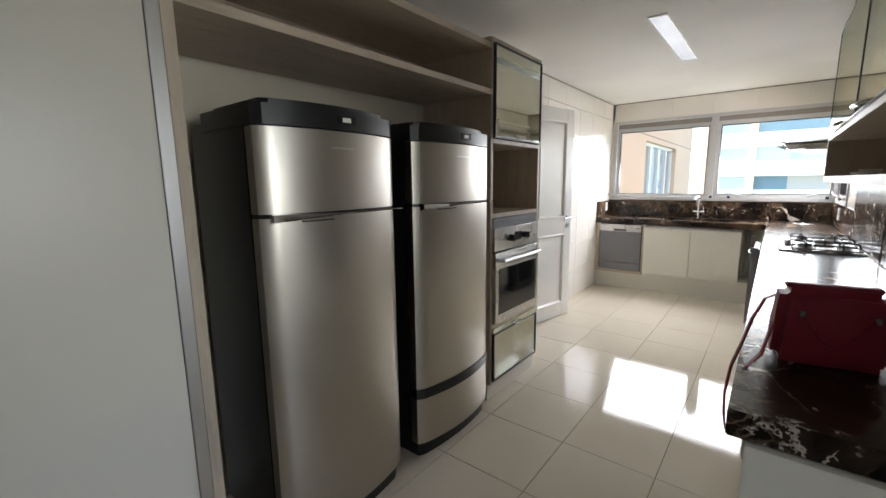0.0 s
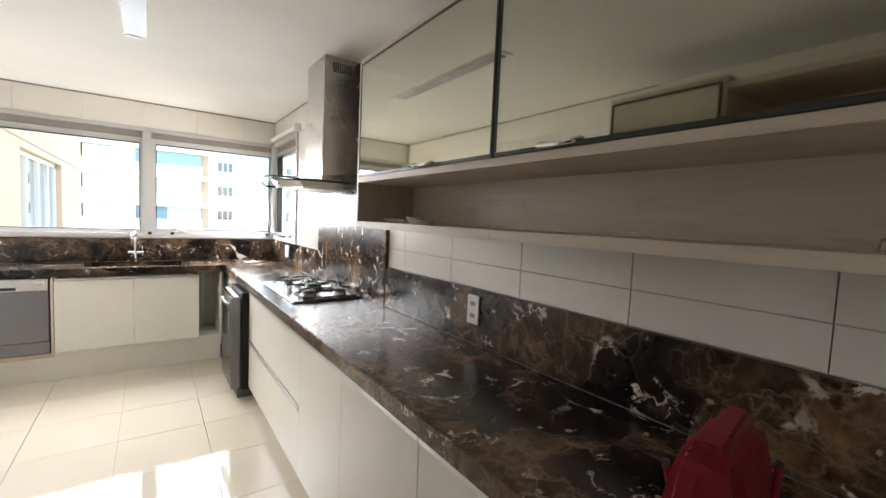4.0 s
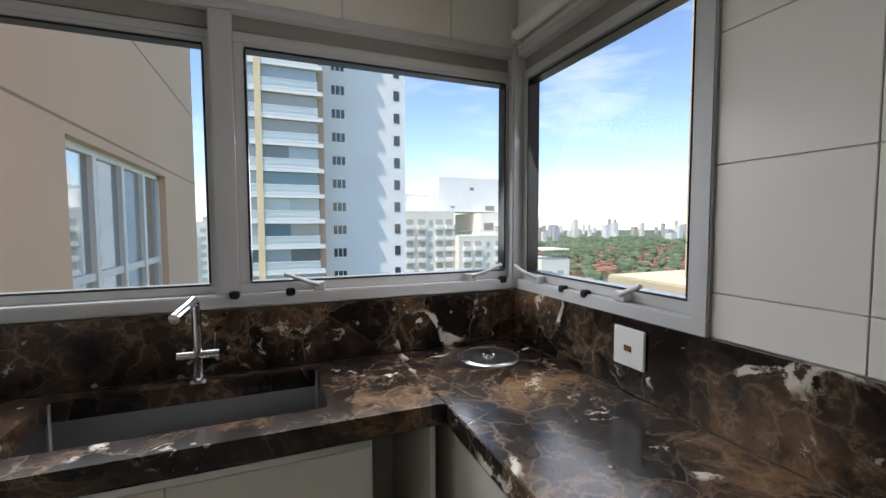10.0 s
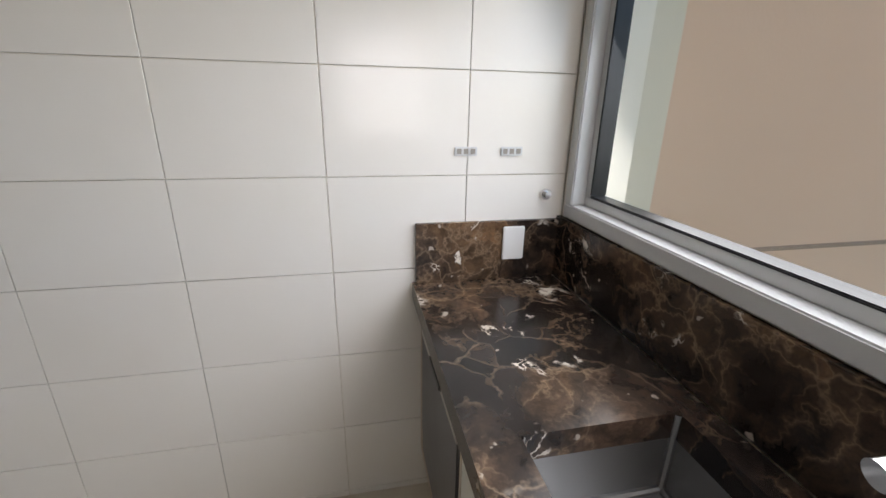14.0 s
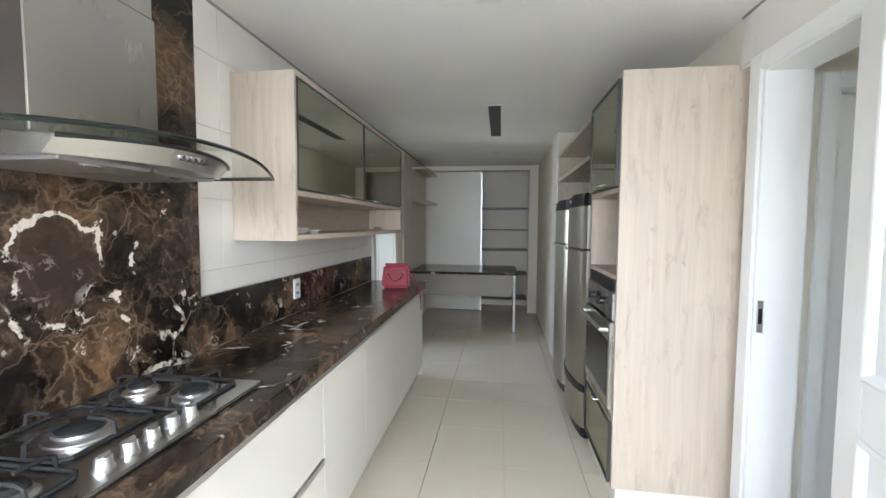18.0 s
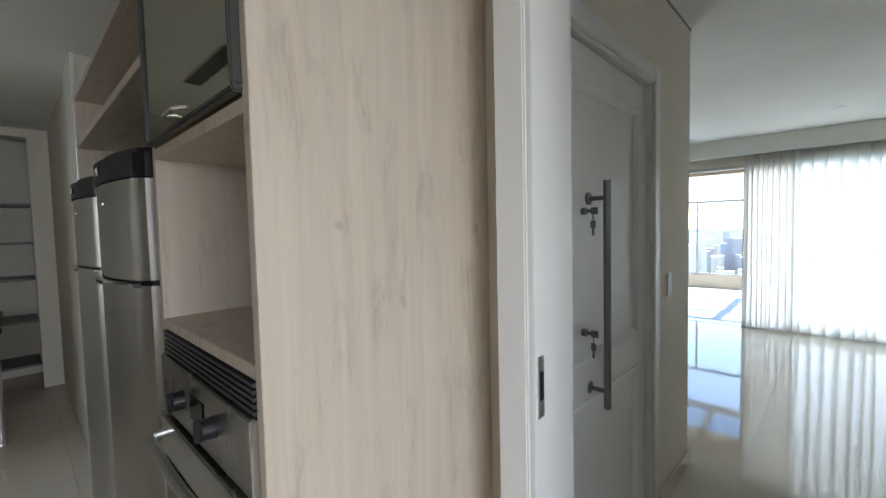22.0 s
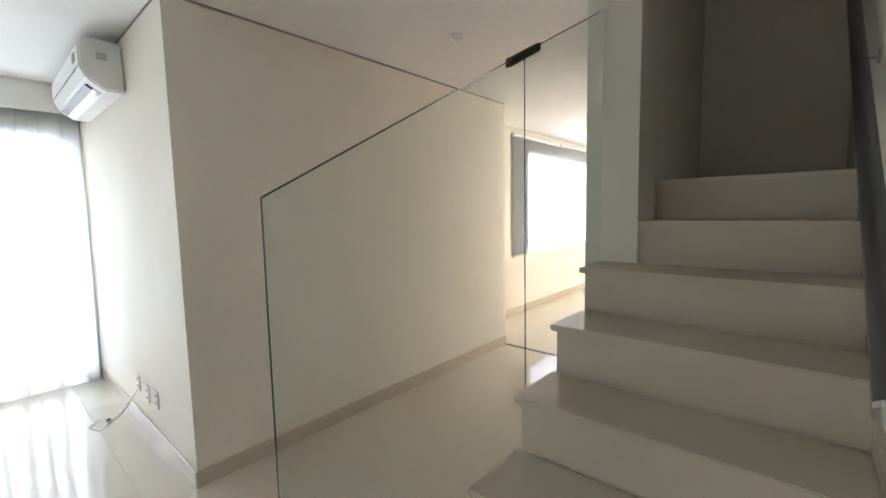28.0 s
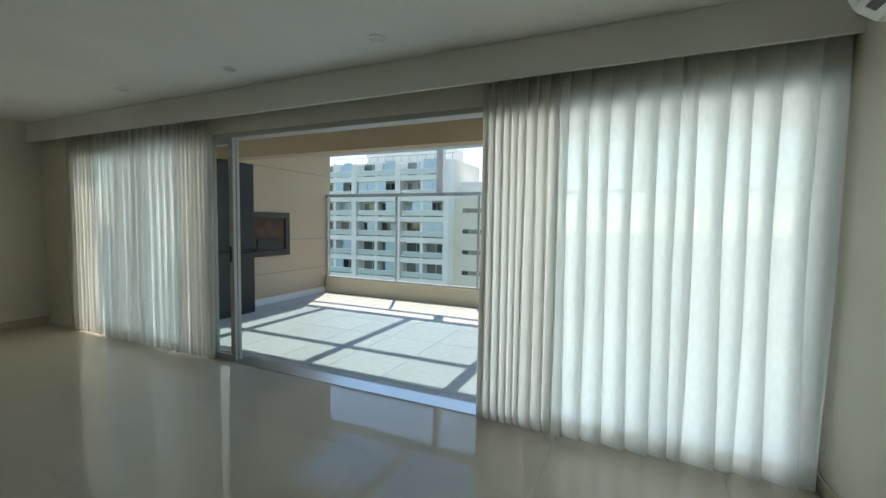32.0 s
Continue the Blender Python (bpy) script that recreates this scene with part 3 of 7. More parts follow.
wall_x("wall_added_room_east", 2.95, 3.1, -0.4, 2.6, 0, 2.9, [(0.3, 1.9, 0.85, 2.1)], label="white wall of the added side room, open for the fill lamp")

# solid grey strips where ceiling meets wall; the gap's shade is their colour
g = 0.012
structure("trim_kitchen", boxes((XH - 0.004, XH + 0.01, YS, YN, ZC - g, ZC), (XW - 0.008, XW + 0.004, TN, YN, ZC - g, ZC), (XW, XH, YN - 0.004, YN + 0.01, ZC - g, ZC)), M["shade_and_part_grey"], "grey strip painted as shade at the kitchen ceiling edge", "trim")
structure("trim_hall", boxes((HC, XHALL, YE, YE + 0.004, ZH - g, ZH), (XS + 0.07, BX, BY - 0.004, BY, ZH - g, ZH), (BX, BX + 0.004, BY, BYN, ZH - g, ZH), (XHALL - 0.004, XHALL, YE, YD, ZH - g, ZH)), M["shade_and_part_grey"], "brown-grey strip painted as shade at the ceiling edge", "trim")


def skirting(*runs):
    """Runs along the wall: (x0, x1, y0, y1), 9 cm high."""
    bm = bmesh.new()
    for r in runs:
        box(bm, *r, 0.0, 0.09)
    structure("baseboard", soften(bm, 0.003, 1), M["stone"], "low cream stone skirting", "baseboard")


t_ = 0.014
skirting((BX, BX + t_, BY, BYN), (XS + 0.07, BX + t_, BY - t_, BY))
skirting((HC, -2.66, YE, YE + t_), (HC - t_, HC, YL, YE + t_), (-1.60, XHALL, YE, YE + t_))
skirting((XS + 0.07, HC - t_, YL, YL + t_))
skirting((DN - t_, DN, YD - t_, YD + 0.14), (DN - t_, -2.27, YD - t_, YD))
skirting((-5.5, -5.5 + t_, BYN, 12.85))

# terrace setting
structure("floor_terrace", boxes((XR, XS - 0.08, YT, 6.0, -0.3, -0.016)), M["floor_grout"], "grey joints of the terrace floor", "floor")
structure("threshold", boxes((XS - 0.09, XS + 0.08, -1.7, 5.277, -0.012, 0.004)), M["alu"], "dark aluminium sliding-door track", "threshold")
structure("threshold", boxes((BX, SX0, BYN - 0.03, BYN + 0.01, -0.012, 0.003)), M["black"], "thin dark floor joint at the back room", "threshold")


# ---- tiles ----
def tile_grid(parent, name, mat, axis, at, us, vs, gap=0.0025, thick=0.01, skip=None):
    """Separate tiles over a flat field. axis: the normal; at: the face; us, vs: the joint lines along the other two axes."""
    seen = {}
    for u0, u1 in zip(us, us[1:]):
        for v0, v1 in zip(vs, vs[1:]):
            if skip and skip((u0 + u1) / 2, (v0 + v1) / 2):
                continue
            w, h = round(u1 - u0 - gap, 4), round(v1 - v0 - gap, 4)
            if w < 0.01 or h < 0.01:
                continue
            if (w, h) not in seen:
                bm = bmesh.new()
                dims = {"x": (-thick, 0, -w / 2, w / 2, -h / 2, h / 2), "-x": (0, thick, -w / 2, w / 2, -h / 2, h / 2), "y": (-w / 2, w / 2, -thick, 0, -h / 2, h / 2), "-y": (-w / 2, w / 2, 0, thick, -h / 2, h / 2), "z": (-w / 2, w / 2, -h / 2, h / 2, -thick, 0)}[axis]
                box(bm, *dims)
                soften(bm, min(0.0005, gap * 0.3) if axis == "z" else 0.0012, 1)
                seen[w, h] = mesh(name, bm, mat)
            ob = new(name, seen[w, h])
            cu, cv = (u0 + u1) / 2, (v0 + v1) / 2
            ob.location = {"x": (at, cu, cv), "y": (cu, at, cv), "z": (cu, cv, at)}[axis[-1]]
            ob.parent = parent


def lines(lo, hi, step, phase):
    """Joint lines between lo and hi, a step apart, one of them at phase."""
    k = math.ceil((lo - phase) / step + 1e-6)
    out = [lo]
    while phase + k * step < hi - 1e-6:
        out.append(phase + k * step)
        k += 1
    return out + [hi]


# ---- doors and windows ----
def leaf(width, height, thick, mat, parent, panels=((0.14, 0.86), (1.02, 1.94)), dx=0.0, dy=0.0, margin=0.115):
    """A panelled door leaf along +x from dx, with faces at y = dy and y = dy - thick."""
    m, deep = margin, 0.011
    core = boxes((dx, dx + width, dy - thick + deep, dy - deep, 0.01, height))
    body = part("leaf", core, mat, parent)
    zs = [0.01] + [z for p in panels for z in p] + [height]
    for lo, hi in ((dy - deep, dy), (dy - thick, dy - thick + deep)):
        for x in (dx, dx + width - m):
            part("stile", boxes((x, x + m, lo, hi, 0.01, height), bevel=0.0015, seg=1), mat, body)
        for a, b in zip(zs[::2], zs[1::2]):
            part("rail", boxes((dx + m, dx + width - m, lo, hi, a, b), bevel=0.0015, seg=1), mat, body)
    w = 0.03
    for z0, z1 in panels:
        for y, s in ((dy, 1), (dy - thick, -1)):
            bm = bmesh.new()
            outer, inner, crest = (dx + m, z0, dx + width - m, z1), (dx + m + w, z0 + w, dx + width - m - w, z1 - w), (dx + m + 0.008, z0 + 0.008, dx + width - m - 0.008, z1 - 0.008)
            rings = []
            for (a, c, b, d), h in ((outer, -0.004), (outer, 0.004), (crest, 0.010), ((crest[0] + 0.008, crest[1] + 0.008, crest[2] - 0.008, crest[3] - 0.008), 0.008), (inner, -deep + 0.001)):
                rings.append([bm.verts.new((u, y + s * h, v)) for u, v in ((a, c), (b, c), (b, d), (a, d))])
            for r0, r1 in zip(rings, rings[1:]):
                for k in range(4):
                    bm.faces.new((r0[k], r0[(k + 1) % 4], r1[(k + 1) % 4], r1[k]))
            bmesh.ops.recalc_face_normals(bm, faces=bm.faces[:])
            part("panel_moulding", bm, mat, parent)


def casing(parent, x0, x1, z1, y, depth, mat, w=0.07):
    """Lining and architraves round an opening in a wall along x; the wall runs from y (front) to y - depth."""
    part("door_frame", boxes((x0, x0 + 0.025, y - depth, y, 0, z1), (x1 - 0.025, x1, y - depth, y, 0, z1), (x0, x1, y - depth, y, z1 - 0.025, z1), bevel=0.002), mat, parent)
    for ya, yb in ((y, y + 0.014), (y - depth - 0.014, y - depth)):
        bm = boxes((x0 - w + 0.012, x0 + 0.012, ya, yb, 0, z1 + w - 0.012), (x1 - 0.012, x1 + w - 0.012, ya, yb, 0, z1 + w - 0.012), (x0 + 0.012, x1 - 0.012, ya, yb, z1 - 0.012, z1 + w - 0.012), bevel=0.004)
        part("architrave", bm, mat, parent)


def lever(parent, x, y, z, side, into):
    """Lever handle on a rose and a keyhole rose below; side: +1 or -1, the way the lever points; into: the way out of the door."""
    bm = bmesh.new()
    rod(bm, (x, y, z), (x, y + into * 0.01, z), 0.026, 24)
    rod(bm, (x, y, z), (x, y + into * 0.05, z), 0.010, 12)
    tube(bm, [(x, y + into * 0.05, z), (x + side * 0.03, y + into * 0.056, z + 0.002), (x + side * 0.07, y + into * 0.055, z), (x + side * 0.125, y + into * 0.052, z - 0.006)], 0.0105, 10)
    part("door_handle", bm, M["alu"], parent, "satin lever handle", True)
    bm = bmesh.new()
    rod(bm, (x, y, z - 0.085), (x, y + into * 0.008, z - 0.085), 0.026, 24)
    rose = part("keyhole_rose", bm, M["alu"], parent, "round satin keyhole rose", True)
    part("keyhole", boxes((x - 0.004, x + 0.004, y + into * 0.006, y + into * 0.0095, z - 0.098, z - 0.072)), M["black"], rose)


# kitchen door, standing open against the tiled wall
kd = tagged(thing("door_1", "white two-panel door standing open against tiled wall", "door"), kind="structure")
kd.matrix_world = pose(XW + 0.04, DY1 - 0.025, 0, 0, 0, 78)
leaf(0.65, 2.06, 0.036, M["white_door"], kd)
lever(kd, 0.588, -0.036, 1.02, -1, -1)
lever(kd, 0.588, 0.0, 1.02, -1, 1)
part("strike_plate", boxes((0.6495, 0.6515, -0.03, -0.006, 0.90, 1.12)), M["alu"], kd, "steel lock plate")
fr = tagged(thing("door_frame_kitchen", "white lacquered frame of the kitchen doorway", "door frame", (XW, 0, 0)), kind="structure")
bm = boxes((XHALL - XW, 0.0, DY0, DY0 + 0.02, 0, 2.1), (XHALL - XW, 0.0, DY1 - 0.02, DY1, 0, 2.1), (XHALL - XW, 0.0, DY0 + 0.02, DY1 - 0.02, 2.08, 2.1), bevel=0.002)
part("lining", bm, M["white_door"], fr)
for xa, xb in ((0.0, 0.014), (XHALL - XW - 0.014, XHALL - XW)):
    part("architrave", boxes((xa, xb, DY0 - 0.07, DY0 + 0.008, 0, 2.16), (xa, xb, DY1 - 0.008, DY1 + 0.07, 0, 2.16), (xa, xb, DY0 + 0.008, DY1 - 0.008, 2.09, 2.16), bevel=0.004), M["white_door"], fr)
sp = part("strike_plate", boxes((-0.036, -0.012, DY0 + 0.02, DY0 + 0.022, 0.98, 1.12)), M["alu"], fr, "steel strike plate")
part("latch_hole", boxes((-0.031, -0.017, DY0 + 0.0215, DY0 + 0.0235, 1.02, 1.085)), M["black"], sp)

# entrance door with the long pull
ed = tagged(thing("door_2", "white panelled entrance door with long steel pull bar", "door", (-1.68, YE - 0.02, 0)), kind="structure")
casing(ed, -0.90, 0.0, 2.05, 0.02, 0.19, M["white_door"])
leaf(0.84, 2.02, 0.045, M["white_door"], ed, ((0.14, 0.78), (0.92, 1.90)), -0.87, -0.005, 0.10)
bm = bmesh.new()
rod(bm, (-0.285, 0.058, 0.76), (-0.285, 0.058, 1.56), 0.0125, 16)
pull = part("pull_bar", bm, M["steel_dark"], ed, "dark brushed steel pull bar", True)
for z in (0.82, 1.50):
    bm = bmesh.new()
    rod(bm, (-0.285, -0.01, z), (-0.285, 0.058, z), 0.008, 12)
    rod(bm, (-0.285, -0.011, z), (-0.285, -0.003, z), 0.022, 20)
    part("standoff", bm, M["steel_dark"], pull, "", True)
for z in (1.03, 1.455):
    bm = bmesh.new()
    rod(bm, (-0.24, -0.011, z), (-0.24, 0.004, z), 0.013, 20)
    lock = part("lock_cylinder", bm, M["steel_dark"], ed, "steel lock cylinder with a key in it", True)
    bm = boxes((-0.243, -0.237, 0.002, 0.03, z - 0.006, z + 0.006), (-0.2415, -0.2385, 0.02, 0.045, z - 0.012, z + 0.012), (-0.2415, -0.2385, 0.026, 0.03, z - 0.035, z - 0.012), (-0.2415, -0.2385, 0.019, 0.037, z - 0.058, z - 0.033), (-0.2412, -0.2388, 0.024, 0.032, z - 0.085, z - 0.057), bevel=0.001)
    part("key", bm, M["steel_dark"], lock)

# closed white door by the stairs
nd = tagged(thing("door_3", "closed white panelled door with satin lever handle", "door", (-2.18, YD, 0)), kind="structure")
part("door_frame", boxes((0, 0.02, 0, 0.14, 0, 2.1), (0.62, 0.64, 0, 0.14, 0, 2.1), (0.02, 0.62, 0, 0.14, 2.08, 2.1)), M["white_door"], nd)
part("architrave", boxes((-0.062, 0.01, -0.014, 0, 0, 2.16), (0.63, 0.702, -0.014, 0, 0, 2.16), (0.01, 0.63, -0.014, 0, 2.09, 2.16), bevel=0.004), M["white_door"], nd)
leaf(0.596, 2.065, 0.038, M["white_door"], nd, ((0.14, 0.86), (1.03, 1.94)), 0.022, 0.05, 0.068)
lever(nd, 0.052, 0.012, 1.045, 1, -1)
part("hinge", boxes((0.016, 0.024, 0.004, 0.013, 1.20, 1.28)), M["alu"], nd)

# service door in the hob wall
sd = tagged(thing("door_4", "white service door standing open south of the worktop", "door", (XH, 0.97, 0)), kind="structure")
part("leaf", boxes((0.215, 0.98, -0.04, -0.004, 0.01, 2.08), bevel=0.002), M["white_door"], sd)
part("lining", boxes((0.012, 0.198, 0.0, 0.02, 0, 2.1), bevel=0.002), M["white_door"], sd)
part("lining", boxes((0.012, 0.198, 0.79, 0.81, 0, 2.1), bevel=0.002), M["white_door"], sd)
part("lining", boxes((0.012, 0.198, 0.021, 0.789, 2.08, 2.1), bevel=0.002), M["white_door"], sd)
part("architrave", boxes((-0.016, 0.012, -0.07, 0.02, 0, 2.16), (-0.016, 0.012, 0.79, 0.88, 0, 2.16), (-0.016, 0.012, 0.02, 0.79, 2.08, 2.16), bevel=0.005), M["white_door"], sd)
part("hinge", boxes((0.018, 0.032, 0.775, 0.79, 0.98, 1.08), bevel=0.002), M["alu"], sd)


# corner window of the kitchen
def frame_y(x0, x1, z0, z1, y, w, d):
    """A rectangular frame of bar width w and depth d, facing y."""
    return boxes((x0, x1, y, y + d, z0, z0 + w), (x0, x1, y, y + d, z1 - w, z1), (x0, x0 + w, y, y + d, z0 + w, z1 - w), (x1 - w, x1, y, y + d, z0 + w, z1 - w), bevel=0.003)


def frame_x(y0, y1, z0, z1, x, w, d):
    return boxes((x, x + d, y0, y1, z0, z0 + w), (x, x + d, y0, y1, z1 - w, z1), (x, x + d, y0, y0 + w, z0 + w, z1 - w), (x, x + d, y1 - w, y1, z0 + w, z1 - w), bevel=0.003)


w1 = tagged(thing("window_1", "grey-white aluminium corner window over the sink", "window"), kind="structure")
part("window_frame", boxes((-1.29, XH + 0.03, YN - 0.012, YN + 0.09, 1.12, 1.165), (-1.29, XH + 0.03, YN - 0.012, YN + 0.09, 2.115, 2.15), (-1.29, -1.245, YN - 0.012, YN + 0.09, 1.165, 2.115), bevel=0.004), M["frame_grey"], w1)
part("shutter_slot", boxes((-1.245, XH - 0.02, YN + 0.03, YN + 0.08, 2.062, 2.115)), M["shade_and_part_grey"], w1, "dark blind slot above the panes")
part("sash", frame_y(-1.245, -0.165, 1.165, 2.06, YN + 0.035, 0.032, 0.05), M["frame_grey"], w1)
part("head_bar", boxes((-1.213, -0.197, YN + 0.036, YN + 0.084, 2.013, 2.03), (-0.069, XH - 0.046, YN + 0.021, YN + 0.074, 2.013, 2.026), bevel=0.002), M["frame_grey"], w1)
part("mullion", boxes((-0.175, -0.105, YN - 0.004, YN + 0.088, 1.165, 2.115), bevel=0.003), M["frame_grey"], w1)
part("sash", frame_y(-0.105, XH - 0.01, 1.165, 2.06, YN + 0.02, 0.036, 0.055), M["frame_grey"], w1)
part("gasket", frame_y(-1.216, -0.194, 1.194, 2.012, YN + 0.033, 0.007, 0.054), M["black"], w1)
part("gasket", frame_y(-0.072, XH - 0.043, 1.198, 2.012, YN + 0.018, 0.007, 0.058), M["black"], w1)
for x0, x1 in ((-1.21, -0.20), (-0.066, XH - 0.05)):
    p = part("pane", boxes((x0, x1, YN + 0.057, YN + 0.061, 1.2, 2.006)), M["pane"], w1)
    p.visible_shadow = False
part("corner_post", boxes((XH - 0.03, XH + 0.07, YN - 0.02, YN + 0.09, 1.12, 2.15), bevel=0.006), M["frame_grey"], w1)
part("window_frame", boxes((XH - 0.012, XH + 0.09, 6.06, YN - 0.02, 1.12, 1.165), (XH - 0.012, XH + 0.09, 6.06, YN - 0.02, 2.115, 2.15), (XH - 0.012, XH + 0.09, 6.06, 6.105, 1.165, 2.115), bevel=0.004), M["frame_grey"], w1)
part("sash", frame_x(6.105, YN - 0.02, 1.165, 2.06, XH + 0.02, 0.036, 0.055), M["frame_grey"], w1)
part("shutter_slot", boxes((XH + 0.03, XH + 0.08, 6.105, YN - 0.02, 2.062, 2.115)), M["shade_and_part_grey"], w1)
part("gasket", frame_x(6.138, YN - 0.052, 1.198, 2.012, XH + 0.018, 0.007, 0.058), M["black"], w1)
p = part("pane", boxes((XH + 0.057, XH + 0.061, 6.145, YN - 0.06, 1.205, 2.006)), M["pane"], w1)
p.visible_shadow = False
for x, s in ((0.16, -1), (0.78, 1)):
    bm = bmesh.new()
    box(bm, x - 0.02, x + 0.02, YN - 0.012, YN + 0.02, 1.166, 1.196)
    tube(bm, [(x, YN - 0.008, 1.186), (x + s * 0.05, YN - 0.035, 1.205), (x + s * 0.12, YN - 0.045, 1.235)], 0.008, 8)
    part("window_latch", soften(bm, 0.002, 1), M["frame_grey"], w1, "grey casement latch")
for x in (-0.12, 0.06, 0.93):
    part("window_catch", boxes((x - 0.016, x + 0.016, YN - 0.016, YN + 0.012, 1.150, 1.178), bevel=0.004), M["black"], w1, "small black catch")
for y, s in ((6.78, 1), (6.34, -1)):
    bm = bmesh.new()
    box(bm, XH - 0.012, XH + 0.02, y - 0.02, y + 0.02, 1.166, 1.196)
    tube(bm, [(XH - 0.008, y, 1.186), (XH - 0.035, y + s * 0.05, 1.205), (XH - 0.045, y + s * 0.11, 1.23)], 0.008, 8)
    part("window_latch", soften(bm, 0.002, 1), M["frame_grey"], w1)
for y in (6.62, 6.5):
    part("window_catch", boxes((XH - 0.016, XH + 0.012, y - 0.014, y + 0.014, 1.150, 1.178), bevel=0.004), M["black"], w1)

# rolled blind over the side window
rb = thing("roller_blind", "white rolled-up blind on brackets over side window", "blind", (XH, 6.5, 2.19))
bm = bmesh.new()
rod(bm, (-0.035, -0.50, 0.0), (-0.035, 0.40, 0.0), 0.022, 20)
part("roll", bm, M["plastic"], rb, "", True)
for y in (-0.505, 0.405):
    part("bracket", boxes((-0.06, 0.0, y - 0.006, y + 0.006, -0.03, 0.035), bevel=0.004), M["plastic"], rb)


# ---- kitchen furniture ----
wt = thing("worktop", "dark brown emperador marble worktop with thick front edge", "worktop", (0, 0, CT))
part("hob_slab", boxes((CF, XH - 0.022, CS, YN - 0.022, -0.06, 0.0), bevel=0.003), M["marble"], wt)
SK = (-0.60, 0.14, 6.53, 6.86)
for dims in ((XW + 0.002, SK[0], SF, YN - 0.022), (SK[1], CF - 0.002, SF, YN - 0.022), (SK[0], SK[1], SF, SK[2]), (SK[0], SK[1], SK[3], YN - 0.022)):
    part("sink_slab", boxes((*dims, -0.06, 0.0)), M["marble"], wt)
bsp = thing("backsplash", "dark brown marble upstand along the worktop walls", "backsplash", (0, 0, CT))
part("slab", boxes((XH - 0.02, XH, CS, 4.22, 0.001, 0.23), bevel=0.002), M["marble"], bsp)
part("slab", boxes((XH - 0.02, XH, 5.386, YN, 0.001, 0.225), bevel=0.002), M["marble"], bsp)
part("slab", boxes((XW, XH - 0.02, YN - 0.02, YN, 0.001, 0.215), bevel=0.002), M["marble"], bsp)
part("slab", boxes((XW, XW + 0.02, SF + 0.01, YN - 0.02, 0.001, 0.205), bevel=0.002), M["marble"], bsp)
mp = thing("marble_panel", "full-height brown marble panel behind the hob", "wall panel", (XH - 0.024, 0, CT))
part("slab", boxes((0, 0.024, 4.222, 5.384, 0.001, ZC - CT - 0.001), bevel=0.002), M["marble"], mp)


def front(parent, dims, name="door", gap=0.002, label=""):
    x0, x1, y0, y1, z0, z1 = dims
    bm = bmesh.new()
    box(bm, x0, x1, y0, y1, z0, z1)
    return part(name, soften(bm, 0.0015, 1), M["white_front"], parent, label)


def strip(parent, dims):
    return part("grip_strip", boxes(dims, bevel=0.001), M["alu"], parent, "aluminium grip strip")


FX = CF + 0.035
cuts = [CS, 2.49, 3.04, 3.60, 4.15]
for a, b in zip(cuts, cuts[1:]):
    c = thing("base_cabinet", "off-white base cabinet with aluminium grip under marble worktop", "cabinet", (FX, a, 0), "base cabinets under the worktop")
    part("body", boxes((0.02, XH - FX - 0.03, 0.001, b - a - 0.001, 0.1, CT - 0.062)), M["white_front"], c)
    part("plinth", boxes((0.045, 0.06, 0.001, b - a - 0.001, 0.0, 0.1)), M["white_front"], c)
    front(c, (0, 0.018, 0.0015, b - a - 0.0015, 0.09, 0.795))
    strip(c, (-0.004, 0.014, 0.0015, b - a - 0.0015, 0.797, 0.822))
part_end = thing("end_panel", "cream end panel of the worktop run", "panel", (FX + 0.02, CS - 0.02, 0))
part("panel", boxes((-0.02, XH - FX - 0.02, 0, 0.0195, 0, CT - 0.061), bevel=0.001), M["white_front"], part_end)
c = thing("drawer_cabinet", "off-white two-drawer cabinet with aluminium grips below the hob", "cabinet", (FX, 4.15, 0), "base cabinets under the worktop")
L = 5.43 - 4.15
part("body", boxes((0.02, XH - FX - 0.03, 0.001, L - 0.001, 0.1, CT - 0.062)), M["white_front"], c)
part("plinth", boxes((0.045, 0.06, 0.001, L - 0.001, 0.0, 0.1)), M["white_front"], c)
front(c, (0, 0.018, 0.0015, L - 0.0015, 0.455, 0.795), "drawer")
front(c, (0, 0.018, 0.0015, L - 0.0015, 0.09, 0.42), "drawer")
strip(c, (-0.004, 0.014, 0.0015, L - 0.0015, 0.797, 0.822))
strip(c, (-0.004, 0.014, 0.0015, L - 0.0015, 0.422, 0.447))
c = thing("corner_cabinet", "narrow off-white corner cabinet beside the drinks cooler", "cabinet", (FX, 5.97, 0), "base cabinets under the worktop")
part("body", boxes((0.02, XH - FX - 0.03, 0.001, YN - 5.97 - 0.03, 0.1, CT - 0.062)), M["white_front"], c)
front(c, (0, 0.018, 0.0015, SF - 5.97 + 0.02, 0.02, 0.795))
strip(c, (-0.004, 0.014, 0.0015, SF - 5.97 - 0.02, 0.797, 0.822))

# drinks cooler under the worktop
dc = thing("drinks_cooler", "slim dark steel cooler standing under the worktop", "cooler", (0.37, 5.45, 0))
part("body", boxes((0.07, 0.58, 0.005, 0.50, 0.06, 0.80), bevel=0.004), M["black"], dc)
part("base", boxes((0.045, 0.56, 0.015, 0.49, 0.0, 0.06), bevel=0.003), M["steel_dark"], dc)
door = part("door", boxes((0.0, 0.06, 0.0, 0.50, 0.07, 0.775), bevel=0.012, seg=3), M["steel_dark"], dc, "dark brushed steel door")
part("glass", boxes((-0.002, 0.004, 0.05, 0.45, 0.12, 0.66)), M["black_gloss"], door)
part("handle", boxes((-0.006, 0.02, 0.02, 0.48, 0.755, 0.783), bevel=0.005), M["chrome"], door, "bright steel top grip")
bm = bmesh.new()
